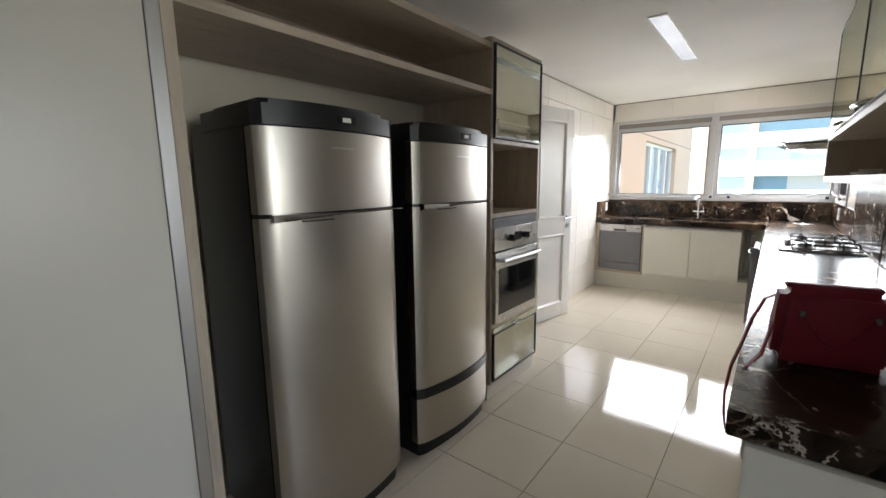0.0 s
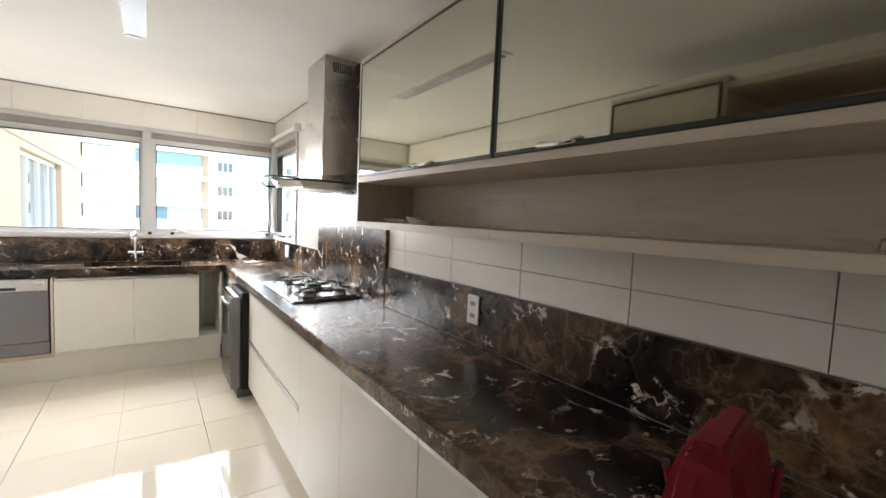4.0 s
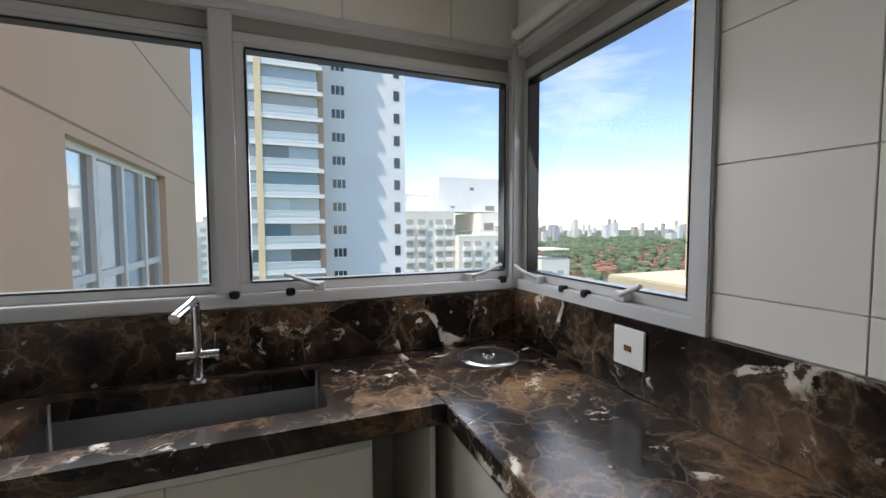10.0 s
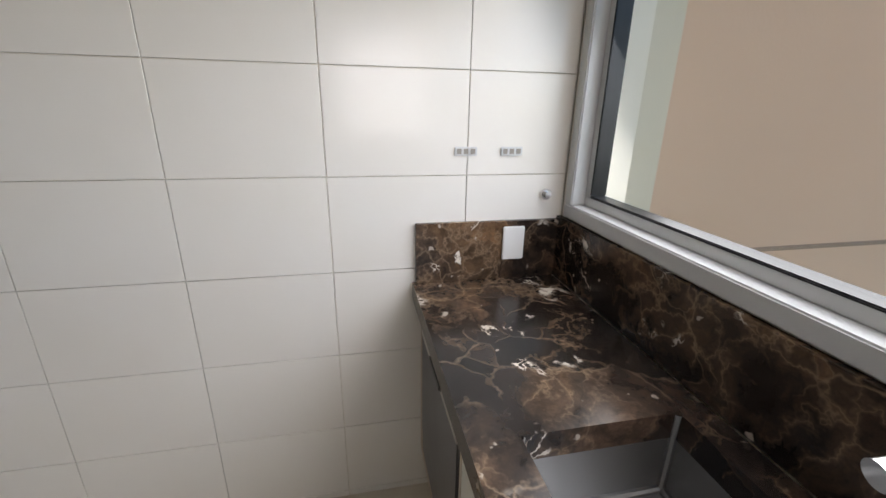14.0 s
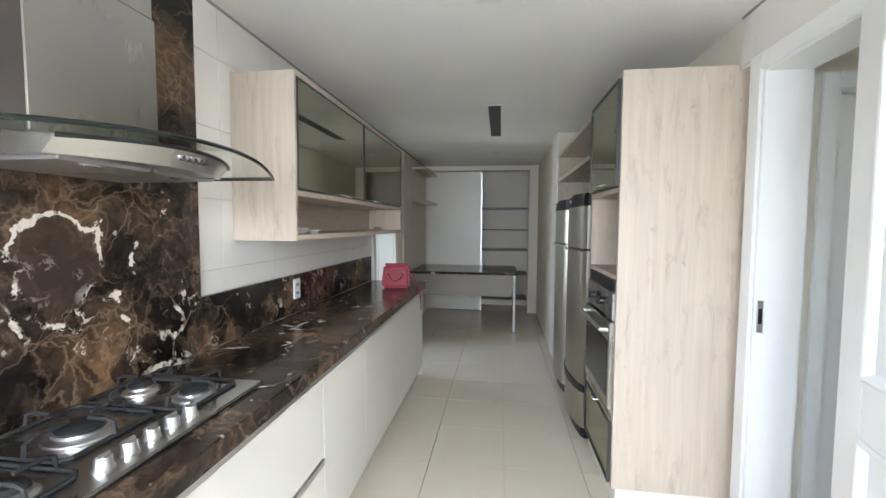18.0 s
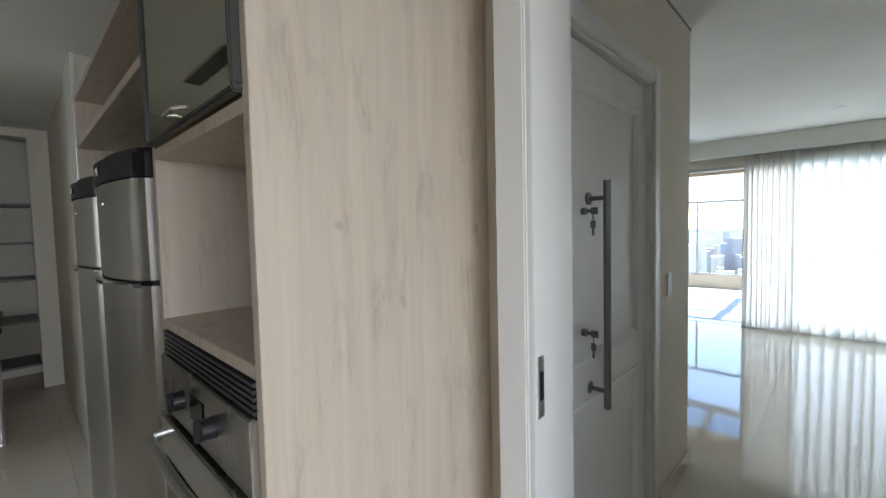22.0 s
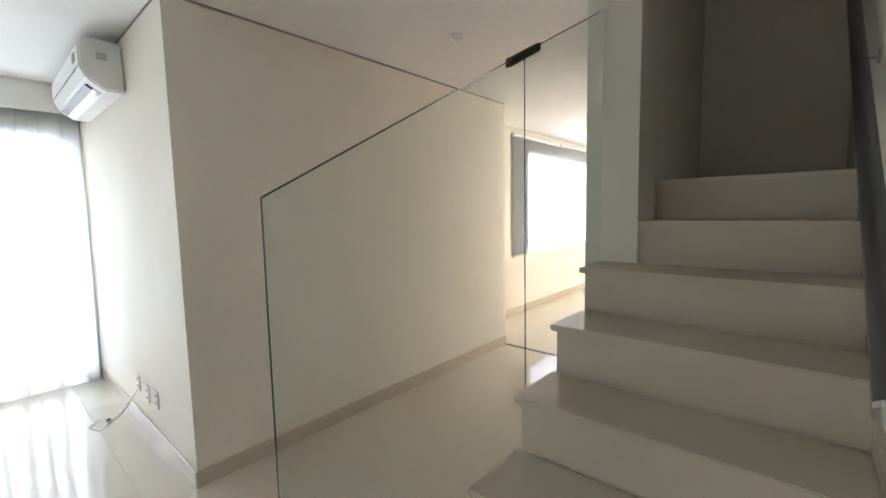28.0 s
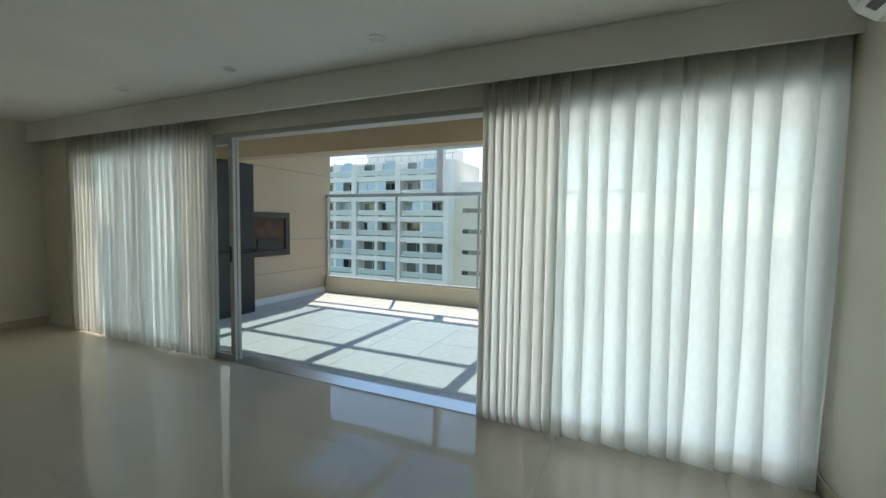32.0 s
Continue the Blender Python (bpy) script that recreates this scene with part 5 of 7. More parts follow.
def fridge(at, label, drawer, W=0.61):
    f = thing("fridge", label, "fridge", at, "pair of steel fridges")
    part("body", boxes((-0.47, -0.06, 0.004, W - 0.004, 0.05, 1.60), bevel=0.006), M["black"], f, "black cabinet sides")
    part("base", bowed(0.02, W - 0.02, 0.0, 0.075, -0.015, 0.4, 0.03), M["black"], f)
    cap = part("top_cap", bowed(0, W, 1.567, 1.632, -0.002, 0.36, 0.055), M["black"], f, "black bowed top cap")
    part("cap_crown", bowed(0.04, W - 0.04, 1.632, 1.652, -0.02, 0.32, 0.05), M["black"], cap)
    part("display", boxes((0.04, 0.056, W * 0.47, W * 0.6, 1.588, 1.616), bevel=0.002), M["black_gloss"], cap)
    part("display_light", boxes((0.052, 0.058, W * 0.5, W * 0.56, 1.594, 1.61), bevel=0.001), M["plastic"], cap)
    z0 = 0.37 if drawer else 0.08
    doors = [("freezer_door", 1.283, 1.562), ("door", z0, 1.268)]
    if drawer:
        doors.append(("drawer", 0.08, 0.325))
    for name, a, b in doors:
        d = part(name, bowed(0.003, W - 0.003, a, b, 0.0, 0.055, 0.048), M["steel_front"], f, "bowed brushed steel front", True)
        if name == "freezer_door":
            part("badge", boxes((0.040, 0.0495, W * 0.42, W * 0.58, 1.500, 1.507)), M["alu"], d)
    part("door_gap", bowed(0.006, W - 0.006, 1.268, 1.283, -0.006, 0.05, 0.046), M["black"], f)
    if drawer:
        part("drawer_grip", bowed(0.0, W, 0.322, 0.372, 0.004, 0.06, 0.052), M["black"], f, "black curved grip band")

    def at_front(y, out):
        v = -1 + 2 * y / W
        return (0.048 * (1 - v * v) + out, y)
    bm = bmesh.new()
    prev = None
    for k in range(15):
        y = 0.03 + (W - 0.02) * k / 14
        grow = max(0.0, 1 - k / 6)
        x, _ = at_front(min(y, W - 0.01), 0.0)
        x += 0.012 * max(0.0, (y - W + 0.05) / 0.05)
        hi, lo, out = 1.278 + 0.006 * grow, 1.266 - 0.014 * grow, 0.012 + 0.014 * grow
        ring = [bm.verts.new((x - 0.004, y, lo)), bm.verts.new((x + out, y, lo + 0.004)), bm.verts.new((x + out, y, hi - 0.003)), bm.verts.new((x - 0.004, y, hi))]
        if prev:
            for q in range(4):
                bm.faces.new((prev[q], prev[(q + 1) % 4], ring[(q + 1) % 4], ring[q]))
        else:
            bm.faces.new(ring[::-1])
        prev = ring
    bm.faces.new(prev)
    bmesh.ops.recalc_face_normals(bm, faces=bm.faces[:])
    grip = part("handle", bm, M["chrome"], f, "bright tapering steel grip", True)
    part("finger_slot", boxes((0.03, 0.053, 0.13, 0.25, 1.2525, 1.2565)), M["black"], grip)
    return f


fridge((-0.79, 1.607, 0), "tall stainless fridge with black sides and top cap", False, 0.61)
fridge((-0.79, 2.335, 0), "tall stainless fridge with bottom drawer and black cap", True, 0.63)

# pantry
pn = thing("pantry_shelving", "grey-white shelves in the open pantry niche", "shelving", (0, YS - 0.1, 0))
for z in (0.20, 0.62, 1.02, 1.36, 1.72):
    part("shelf", boxes((-0.69, 0.98, -0.54, -0.06, z - 0.02, z), bevel=0.001), M["shelf_grey"], pn)
pd = thing("pantry_door", "white sliding panel closing half the pantry", "sliding door", (0, YS - 0.055, 0))
part("panel", boxes((0.075, 0.978, -0.015, 0.0, 0.02, 2.30), bevel=0.001), M["white_front"], pd)
part("edge_profile", boxes((0.06, 0.078, -0.018, 0.006, 0.02, 2.30), bevel=0.001), M["alu"], pd, "aluminium grip profile")

# table, wood panel and shelves at the back
tb = thing("breakfast_table", "dark marble table top with wood apron and steel leg", "table", (0, 0, 0))
part("tabletop", boxes((-0.47, XH - 0.03, -0.62, 0.34, 0.775, 0.81), bevel=0.003), M["marble"], tb)
part("apron", boxes((-0.40, XH - 0.03, 0.24, 0.265, 0.48, 0.774), bevel=0.001), M["taupe"], tb)
bm = bmesh.new()
rod(bm, (-0.43, 0.28, 0.03), (-0.43, 0.28, 0.774), 0.025, 20)
leg = part("leg", bm, M["alu"], tb, "round satin steel leg", True)
bm = bmesh.new()
lathe(bm, [(0.022, 0.0), (0.027, 0.004), (0.027, 0.025), (0.024, 0.031)], (-0.43, 0.28, 0))
part("foot", bm, M["chrome"], leg, "", True)
wpn = thing("wood_wall_panel", "washed-oak wall panel behind the breakfast table", "panel", (XH, 0, 0))
part("panel", boxes((-0.028, -0.002, -0.90, 0.62, 0.0, 2.33), bevel=0.002), M["oak"], wpn)
for z in (2.19, 1.74):
    s = thing("wall_shelf", "short washed-oak shelf on the wood panel", "shelf", (XH - 0.028, -0.35, z), "oak shelves on the wood panel")
    part("board", boxes((-0.20, 0.0, -0.50, 0.50, 0.0, 0.028), bevel=0.001), M["oak_y"], s)

# hand bag on the worktop
bg = thing("handbag", "red leather handbag with hanging strap on worktop", "handbag", (0.62, 2.37, CT), turn=9)
bm = bmesh.new()
box(bm, -0.115, 0.125, -0.065, 0.065, 0.001, 0.20)
soften(bm, 0.022, 3)
bmesh.ops.subdivide_edges(bm, edges=[e for e in bm.edges if e.calc_length() > 0.08], cuts=5, use_grid_fill=True)
for v in bm.verts:
    k = v.co.z / 0.20
    v.co.y *= 1 - 0.5 * k * k
    v.co.x = 0.01 + (v.co.x - 0.01) * (1 - 0.12 * k)
    v.co += 0.006 * noise.noise_vector(v.co * 11)
    v.co.z = max(v.co.z, 0.001)
part("body", bm, M["red"], bg, "", True)
part("zip_band", boxes((-0.09, 0.10, -0.014, 0.014, 0.194, 0.206), bevel=0.003), M["red"], bg)
for s in (-1, 1):
    bm = bmesh.new()
    tube(bm, [(-0.06 + 0.14 * k / 10, s * 0.062, 0.135 - 0.075 * math.sin(math.pi * k / 10)) for k in range(11)], 0.006, 8)
    part("grip_handle", bm, M["red"], bg, "", True)
    for x in (-0.06, 0.08):
        part("buckle", boxes((x - 0.005, x + 0.005, min(s * 0.058, s * 0.068), max(s * 0.058, s * 0.068), 0.130, 0.146), bevel=0.002), M["steel_dark"], bg, "small metal buckle")
bm = bmesh.new()
path = [(-0.10, 0.02, 0.165), (-0.125, 0.02, 0.15), (-0.15, 0.012, 0.09), (-0.17, 0.0, 0.015), (-0.19, -0.01, -0.05), (-0.20, -0.02, -0.13), (-0.20, -0.05, -0.185), (-0.198, -0.09, -0.205), (-0.198, -0.13, -0.18), (-0.195, -0.15, -0.12), (-0.19, -0.15, -0.04), (-0.172, -0.14, 0.008), (-0.14, -0.10, 0.03), (-0.112, -0.04, 0.10)]
ribbon = [(Vector(p), Vector((0.004, 0.010, 0.0))) for p in path]
prev = None
for p, w in ribbon:
    d = [bm.verts.new(p + Vector((0.002, 0, 0)) + Vector((0, w.y, 0))), bm.verts.new(p + Vector((0.002, 0, 0)) - Vector((0, w.y, 0))), bm.verts.new(p - Vector((0.003, 0, 0)) - Vector((0, w.y, 0))), bm.verts.new(p - Vector((0.003, 0, 0)) + Vector((0, w.y, 0)))]
    if prev:
        for k in range(4):
            bm.faces.new((prev[k], prev[(k + 1) % 4], d[(k + 1) % 4], d[k]))
    prev = d
bmesh.ops.recalc_face_normals(bm, faces=bm.faces[:])
part("strap", bm, M["red"], bg, "long red leather strap hanging over the edge", True)


# sockets and plates
def plate(x, y, z, facing, label, holes=True, w=0.075, h=0.12):
    """A wall plate; facing: unit vector out of the wall."""
    p = thing("socket_plate", label, "socket", (x, y, z))
    ax = abs(facing[0]) > 0.5
    s = facing[0] if ax else facing[1]
    a, b = sorted((0.0, s * 0.009))
    part("plate", boxes((a, b, -w / 2, w / 2, -h / 2, h / 2) if ax else (-w / 2, w / 2, a, b, -h / 2, h / 2), bevel=0.003), M["plastic"], p)
    if holes:
        a, b = sorted((s * 0.008, s * 0.0105))
        for dz in (-0.025, 0.025) if h > 0.1 else (0,):
            part("outlet", boxes((a, b, -0.016, 0.016, dz - 0.009, dz + 0.009) if ax else (-0.016, 0.016, a, b, dz - 0.009, dz + 0.009), bevel=0.002), M["shade_and_part_grey"], p)
    return p


plate(XH - 0.02, 3.42, 1.045, (-1, 0), "white double socket plate on the marble upstand")
bp = plate(XH - 0.02, 6.285, 1.04, (-1, 0), "white blank plate with a brown hole on marble upstand", False, 0.115, 0.115)
part("cable_hole", boxes((-0.0105, -0.008, -0.012, 0.016, -0.012, 0.006), bevel=0.001), M["brown"], bp, "brown cable hole")
plate(XW + 0.02, 6.77, 1.03, (1, 0), "white switch plate on the marble upstand", False, 0.075, 0.115)
for y in (6.60, 6.75):
    p = thing("open_socket", "small bare socket insert on the tiled wall", "socket", (XW, y, 1.33))
    part("insert", boxes((0.0, 0.006, -0.036, 0.036, -0.014, 0.014), bevel=0.002), M["alu"], p)
    for dy in (-0.022, 0.0, 0.022):
        part("slot", boxes((0.005, 0.0075, dy - 0.007, dy + 0.007, -0.008, 0.008)), M["shade_and_part_grey"], p)
p = thing("water_outlet", "small chrome water outlet on the tiled wall", "outlet", (XW, 6.88, 1.19))
bm = bmesh.new()
rod(bm, (0, 0, 0), (0.012, 0, 0), 0.018, 20)
rod(bm, (0, 0, 0), (0.025, 0, 0), 0.010, 16)
part("stub", bm, M["chrome"], p, "", True)


# recessed ceiling lamps of the kitchen, switched off
def strip_lamp(y0, y1):
    lp = thing("ceiling_light", "recessed aluminium strip ceiling light, switched off", "ceiling light", (-0.18, (y0 + y1) / 2, ZC), "kitchen ceiling lights")
    l = (y1 - y0) / 2
    part("frame", boxes((-0.058, -0.05, -l, l, -0.004, 0.0), (0.05, 0.058, -l, l, -0.004, 0.0), (-0.05, 0.05, -l, -l + 0.03, -0.006, 0.0), (-0.05, 0.05, l - 0.03, l, -0.006, 0.0)), M["plastic"], lp)
    part("reflector", boxes((-0.05, 0.05, -l + 0.015, l - 0.015, -0.003, -0.0005)), M["steel_dark"], lp)


strip_lamp(1.21, 2.41)
strip_lamp(3.93, 5.19)

# ---- tiling of the kitchen ----
ROW, COL = 0.307, 0.43
rows_z = lines(0.0, ZC, ROW, 0.949)
wall_e = bpy.data.objects["wall_east"]
tile_grid(wall_e, "wall_tile", M["tile"], "-x", XH, [1.85, *[1.90 + COL * k for k in range(6)], 4.222], [1.13, *[1.235 + ROW * k for k in range(4)], ZC])
tile_grid(wall_e, "wall_tile", M["tile"], "-x", XH, [5.384, 5.77, 6.06], [1.125, *[1.235 + ROW * k for k in range(4)], ZC])
tile_grid(wall_e, "wall_tile", M["tile"], "-x", XH, [6.06, 6.5, YN], [2.15, 2.177, ZC])
wall_w = bpy.data.objects["wall_west"]
cols_w = lines(DY1 + 0.07, YN, COL, 6.176)
tile_grid(wall_w, "wall_tile", M["tile"], "x", XW, cols_w, rows_z)
tile_grid(wall_w, "wall_tile", M["tile"], "x", XW, [TN, DY0 - 0.07, 4.2, DY1 + 0.07], [2.16, ZC])
wall_n = bpy.data.objects["wall_north"]
tile_grid(wall_n, "wall_tile", M["tile"], "-y", YN, lines(XW, XH, COL, -0.17), [2.15, ZC])
tile_grid(wall_n, "wall_tile", M["tile"], "-y", YN, [XW, -1.29], rows_z)
flo = bpy.data.objects["floor"]
tile_grid(flo, "floor_tile", M["floor_tile"], "z", 0.0, lines(XHALL + 0.09, XH, 0.45, 0.17), lines(YS - 0.66, YN, 0.45, 6.06), 0.003, 0.012)
tile_grid(flo, "floor_tile", M["hall_tile"], "z", 0.0, lines(XS + 0.08, XHALL + 0.09, 0.9, -2.0), lines(YL, YD, 0.9, 0.35), 0.0005, 0.012)
tile_grid(flo, "floor_tile", M["hall_tile"], "z", 0.0, lines(BX, SX0 + 0.4, 0.9, -2.0), lines(YD, 12.85, 0.9, 0.35), 0.0005, 0.012)
tile_grid(flo, "floor_tile", M["hall_tile"], "z", 0.0, lines(XS + 0.08, BX, 0.9, -2.0), [YD, BY], 0.002, 0.012)
tile_grid(flo, "floor_tile", M["hall_tile"], "z", 0.0, [-5.5, BX], lines(BYN, 12.85, 0.9, 0.35), 0.0005, 0.012)
tile_grid(flo, "floor_tile", M["floor_tile"], "z", 0.0, [SX0 + 0.4, XHALL + 0.09], [YD - 0.0, YD + 0.2], 0.002, 0.012)


# ---- hall and stairs ----
st = thing("staircase", "cream marble staircase with solid risers rising to a landing", "stairs", (0, 0, 0))
for k in range(8):
    y, z = SY + k * GO, (k + 1) * RI
    last = k == 7
    part("riser", boxes((SX0, SX1 - 0.001, y + 0.02, y + 0.045, k * RI, z - 0.025)), M["stone"], st)
    part("tread", boxes((SX0 - 0.02, SX1 - 0.001, y, (7.99 if last else y + GO + 0.02), z - 0.025, z), bevel=0.004), M["stone"], st)
    part("core", boxes((SX0 + 0.005, SX1 - 0.001, y + 0.045, 7.99 if last else y + GO + 0.02, 0.0, z - 0.026)), M["wall"], st, "plastered stair body")
    part("stair_skirting", boxes((SX1 - 0.014, SX1 - 0.0015, y + 0.02, y + GO + 0.06, z + 0.0005, z + 0.10), bevel=0.002), M["stone"], st)

gb = thing("glass_balustrade", "frameless clear glass stair balustrade with small clamp", "balustrade", (SX0 - 0.028, 0, 0))
for pts in ([(4.955, 0.001), (4.955, 1.445), (5.885, 1.94), (5.885, 0.001)], [(5.893, 0.001), (5.893, 1.945), (6.595, 2.315), (6.595, 0.001)]):
    bm = bmesh.new()
    prism(bm, pts, "x", -0.005, 0.005)
    pane_ = part("glass_panel", bm, M["glass_green"], gb)
for (y0, z0), (y1, z1) in (((4.955, 0.0), (4.955, 1.445)), ((4.955, 1.445), (5.885, 1.94)), ((5.893, 1.945), (6.595, 2.315)), ((5.889, 0.0), (5.889, 1.94))):
    bm = bmesh.new()
    rod(bm, (0, y0, z0), (0, y1, z1), 0.0019, 6)
    part("polished_edge", bm, M["stair_glass_edge"], gb, "grey-green polished glass edge")
part("clamp", soften(prism(bmesh.new(), [(5.79, 1.87), (5.79, 1.90), (5.98, 2.0), (5.98, 1.97)], "x", -0.014, 0.014), 0.003, 1), M["dark_frame"], gb, "dark steel edge clamp")

hr = thing("handrail", "round satin steel handrail on wall brackets", "handrail", (SX1 - 0.055, 5.50, 1.10))
bm = bmesh.new()
rod(bm, (0, 0, 0), (0, 2.3, 2.3 * RI / GO), 0.022, 20)
part("rail", bm, M["steel_dark"], hr, "", True)
bm = bmesh.new()
rod(bm, (0, -0.01, -0.007), (0, 0.0, 0.0), 0.025, 20)
part("end_cap", bm, M["chrome"], hr, "", True)
for y in (0.25, 1.2, 2.1):
    bm = bmesh.new()
    z = y * RI / GO
    tube(bm, [(0, y, z), (0.0, y, z - 0.035), (0.015, y, z - 0.045), (0.054, y, z - 0.045)], 0.009, 8)
    rod(bm, (0.048, y, z - 0.045), (0.0545, y, z - 0.045), 0.025, 20)
    part("bracket", bm, M["alu"], hr, "", True)

# air conditioner
ac = thing("air_conditioner", "white wall-mounted split air conditioner under the ceiling", "air conditioner", (-6.20, BY, 2.145))
bm = bmesh.new()
prism(bm, [(0, 0.0), (-0.10, 0.0), (-0.175, 0.055), (-0.205, 0.12), (-0.205, 0.235), (-0.18, 0.285), (0, 0.285)], "x", -0.54, 0.54)
part("body", soften(bm, 0.010, 3), M["plastic"], ac, "", False)
part("outlet", soften(prism(bmesh.new(), [(-0.136, 0.024), (-0.166, 0.046), (-0.173, 0.037), (-0.142, 0.014)], "x", -0.45, 0.45), 0.001, 1), M["black"], ac, "black air outlet slit")
part("lower_panel", soften(prism(bmesh.new(), [(-0.100, -0.003), (-0.137, 0.024), (-0.140, 0.020), (-0.103, -0.007)], "x", -0.46, 0.46), 0.001, 1), M["plastic"], ac)
part("panel_seam", boxes((-0.541, 0.541, -0.2062, -0.203, 0.122, 0.1245)), M["shade_and_part_grey"], ac)
part("sticker", boxes((0.36, 0.45, -0.2066, -0.204, 0.16, 0.215)), M["shade_and_part_grey"], ac, "grey printed label")
part("flap", soften(prism(bmesh.new(), [(-0.112, -0.008), (-0.124, 0.002), (-0.127, -0.002), (-0.114, -0.013)], "x", -0.45, 0.45), 0.001, 1), M["plastic"], ac)
part("sticker", boxes((0.5405, 0.5415, -0.125, -0.075, 0.17, 0.21)), M["frame"], ac, "grey printed sticker")
for x in (-0.3, 0.1, 0.4):
    part("panel_clip", boxes((x - 0.015, x + 0.015, -0.2075, -0.204, 0.115, 0.128)), M["shade_and_part_grey"], ac)


def spot(x, y, z, label="small round recessed ceiling spotlight, switched off"):
    s = thing("ceiling_spotlight", label, "spotlight", (x, y, z), "recessed ceiling spotlights")
    bm = bmesh.new()
    lathe(bm, [(0.055, 0.0), (0.055, -0.004), (0.042, -0.007), (0.036, -0.001)], (0, 0, 0), 28)
    part("ring", bm, M["plastic"], s, "", True)
    bm = bmesh.new()
    lathe(bm, [(0.036, -0.0045), (0.02, -0.003), (0.0001, -0.002)], (0, 0, 0), 20)
    part("lens", bm, M["alu"], s, "", True)


for x, y in ((-6.75, 0.22), (-6.76, 1.56), (-6.75, 2.87), (-6.08, 4.285), (-4.25, 6.67)):
    spot(x, y, ZH)
spot(-0.18, 0.2, ZC)

# switches, sockets and loose cable along the skirting
for x, z in ((-5.98, 0.24), (-5.76, 0.22), (-5.56, 0.24)):
    plate(x, BY, z + 0.05, (0, -1), "white socket plate low on the living-room wall", True, 0.075, 0.115)
plate(-2.82, YE, 1.10, (0, 1), "white light switch beside the entrance door", False, 0.07, 0.115)
cb = thing("loose_cable", "loose white cable with dark plug on floor", "cable", (-6.0, BY, 0.0))
bm = bmesh.new()
tube(bm, [(0.02, -0.004, 0.25), (-0.02, -0.05, 0.16), (-0.10, -0.10, 0.05), (-0.14, -0.17, 0.008), (-0.05, -0.22, 0.008), (-0.16, -0.26, 0.008), (-0.24, -0.20, 0.008), (-0.15, -0.15, 0.012)], 0.005, 6)
part("wire", bm, M["plastic"], cb, "", True)
part("plug", boxes((-0.19, -0.14, -0.165, -0.14, 0.001, 0.022), bevel=0.004), M["black"], cb)


# ---- living room: curtains, doors ----
def sheer(name, color, through):
    m = bpy.data.materials.new(name)
    m.use_nodes = True
    nt = m.node_tree
    outn = nt.nodes["Material Output"]
    nt.nodes.remove(nt.nodes["Principled BSDF"])
    dif, tra, clr = (nt.nodes.new("ShaderNodeBsdf" + k) for k in ("Diffuse", "Translucent", "Transparent"))
    weave = node(m, "ShaderNodeTexNoise", Scale=60.0, Detail=3.0)
    link(m, coords(m, (1, 1, 0.3), "World"), weave.inputs[0])
    c = ramp(m, weave.outputs[0], [(0.3, tuple(v * 0.93 for v in color)), (0.7, color)])
    link(m, c, dif.inputs[0]), link(m, c, tra.inputs[0])
    m1, m2 = nt.nodes.new("ShaderNodeMixShader"), nt.nodes.new("ShaderNodeMixShader")
    m1.inputs[0].default_value, m2.inputs[0].default_value = 0.72, through
    link(m, dif.outputs[0], m1.inputs[1]), link(m, tra.outputs[0], m1.inputs[2])
    link(m, m1.outputs[0], m2.inputs[1]), link(m, clr.outputs[0], m2.inputs[2])
    link(m, m2.outputs[0], outn.inputs[0])
    return m


M["sheer"] = sheer("white_sheer_curtain", (0.90, 0.925, 0.92), 0.09)
M["hem"] = sheer("white_curtain_hem", (0.92, 0.90, 0.85), 0.02)
M["drape"] = sheer("white_gathered_curtain", (0.80, 0.78, 0.74), 0.0)
M["blind"] = sheer("white_roller_blind", (0.66, 0.67, 0.68), 0.0)


PLEAT = [(0.0, 0.0), (0.14, 0.22), (0.30, 0.42), (0.46, 0.55), (0.62, 0.72), (0.78, 0.95), (0.90, 1.0), (0.95, 0.72), (0.82, 0.30), (0.62, -0.15), (0.64, -0.55), (0.82, -0.60), (0.94, -0.30)]


def curtain(y0, y1, folds, depth, mat, parent, name, seed, z0=0.012, z1=2.285, shift=0.0):
    """Cloth hung in folds that lap over themselves and draw together at the pinched heading."""
    rng = random.Random(seed)
    m = 16 if z1 - z0 > 1 else 3
    wide = [rng.uniform(0.75, 1.25) for _ in range(folds)]
    total = sum(wide)
    deep = [rng.uniform(0.65, 1.2) for _ in range(folds + 1)]
    lean = [rng.uniform(-0.3, 0.3) for _ in range(folds + 1)]
    bm = bmesh.new()
    cols, start = [], y0
    for k in range(folds):
        w = (y1 - y0) * wide[k] / total
        for u, d in PLEAT:
            col = []
            amp = deep[k] * (1 - u) + deep[k + 1] * u
            sway = lean[k] * (1 - u) + lean[k + 1] * u
            for j in range(m + 1):
                z = z0 + (z1 - z0) * j / m
                h = z / 2.285
                open_ = min(1.0, 0.25 + (1 - h) * 6)
                u2 = u + (u - 0.82) * 0.35 * (1 - open_) if u > 0.6 else u * (1 + 0.03 * (1 - open_))
                x = XC + shift + depth * amp * d * (0.45 + 0.55 * open_) * (0.85 + 0.15 * math.sin(3 * z + 5 * sway))
                y = start + w * (u2 + sway * 0.55 * (1 - h) + 0.05 * math.sin(2.3 * z + 9 * sway))
                low = max(0.0, 1 - z / 0.3)
                col.append(bm.verts.new((x, min(max(y, y0 - 0.01), y1 + 0.01), max(0.004, z + 0.012 * d * amp * low))))
            cols.append(col)
        start += w
    for a, b in zip(cols, cols[1:]):
        for j in range(m):
            bm.faces.new((a[j], b[j], b[j + 1], a[j + 1]))
    return part(name, bm, mat, parent, "", True)


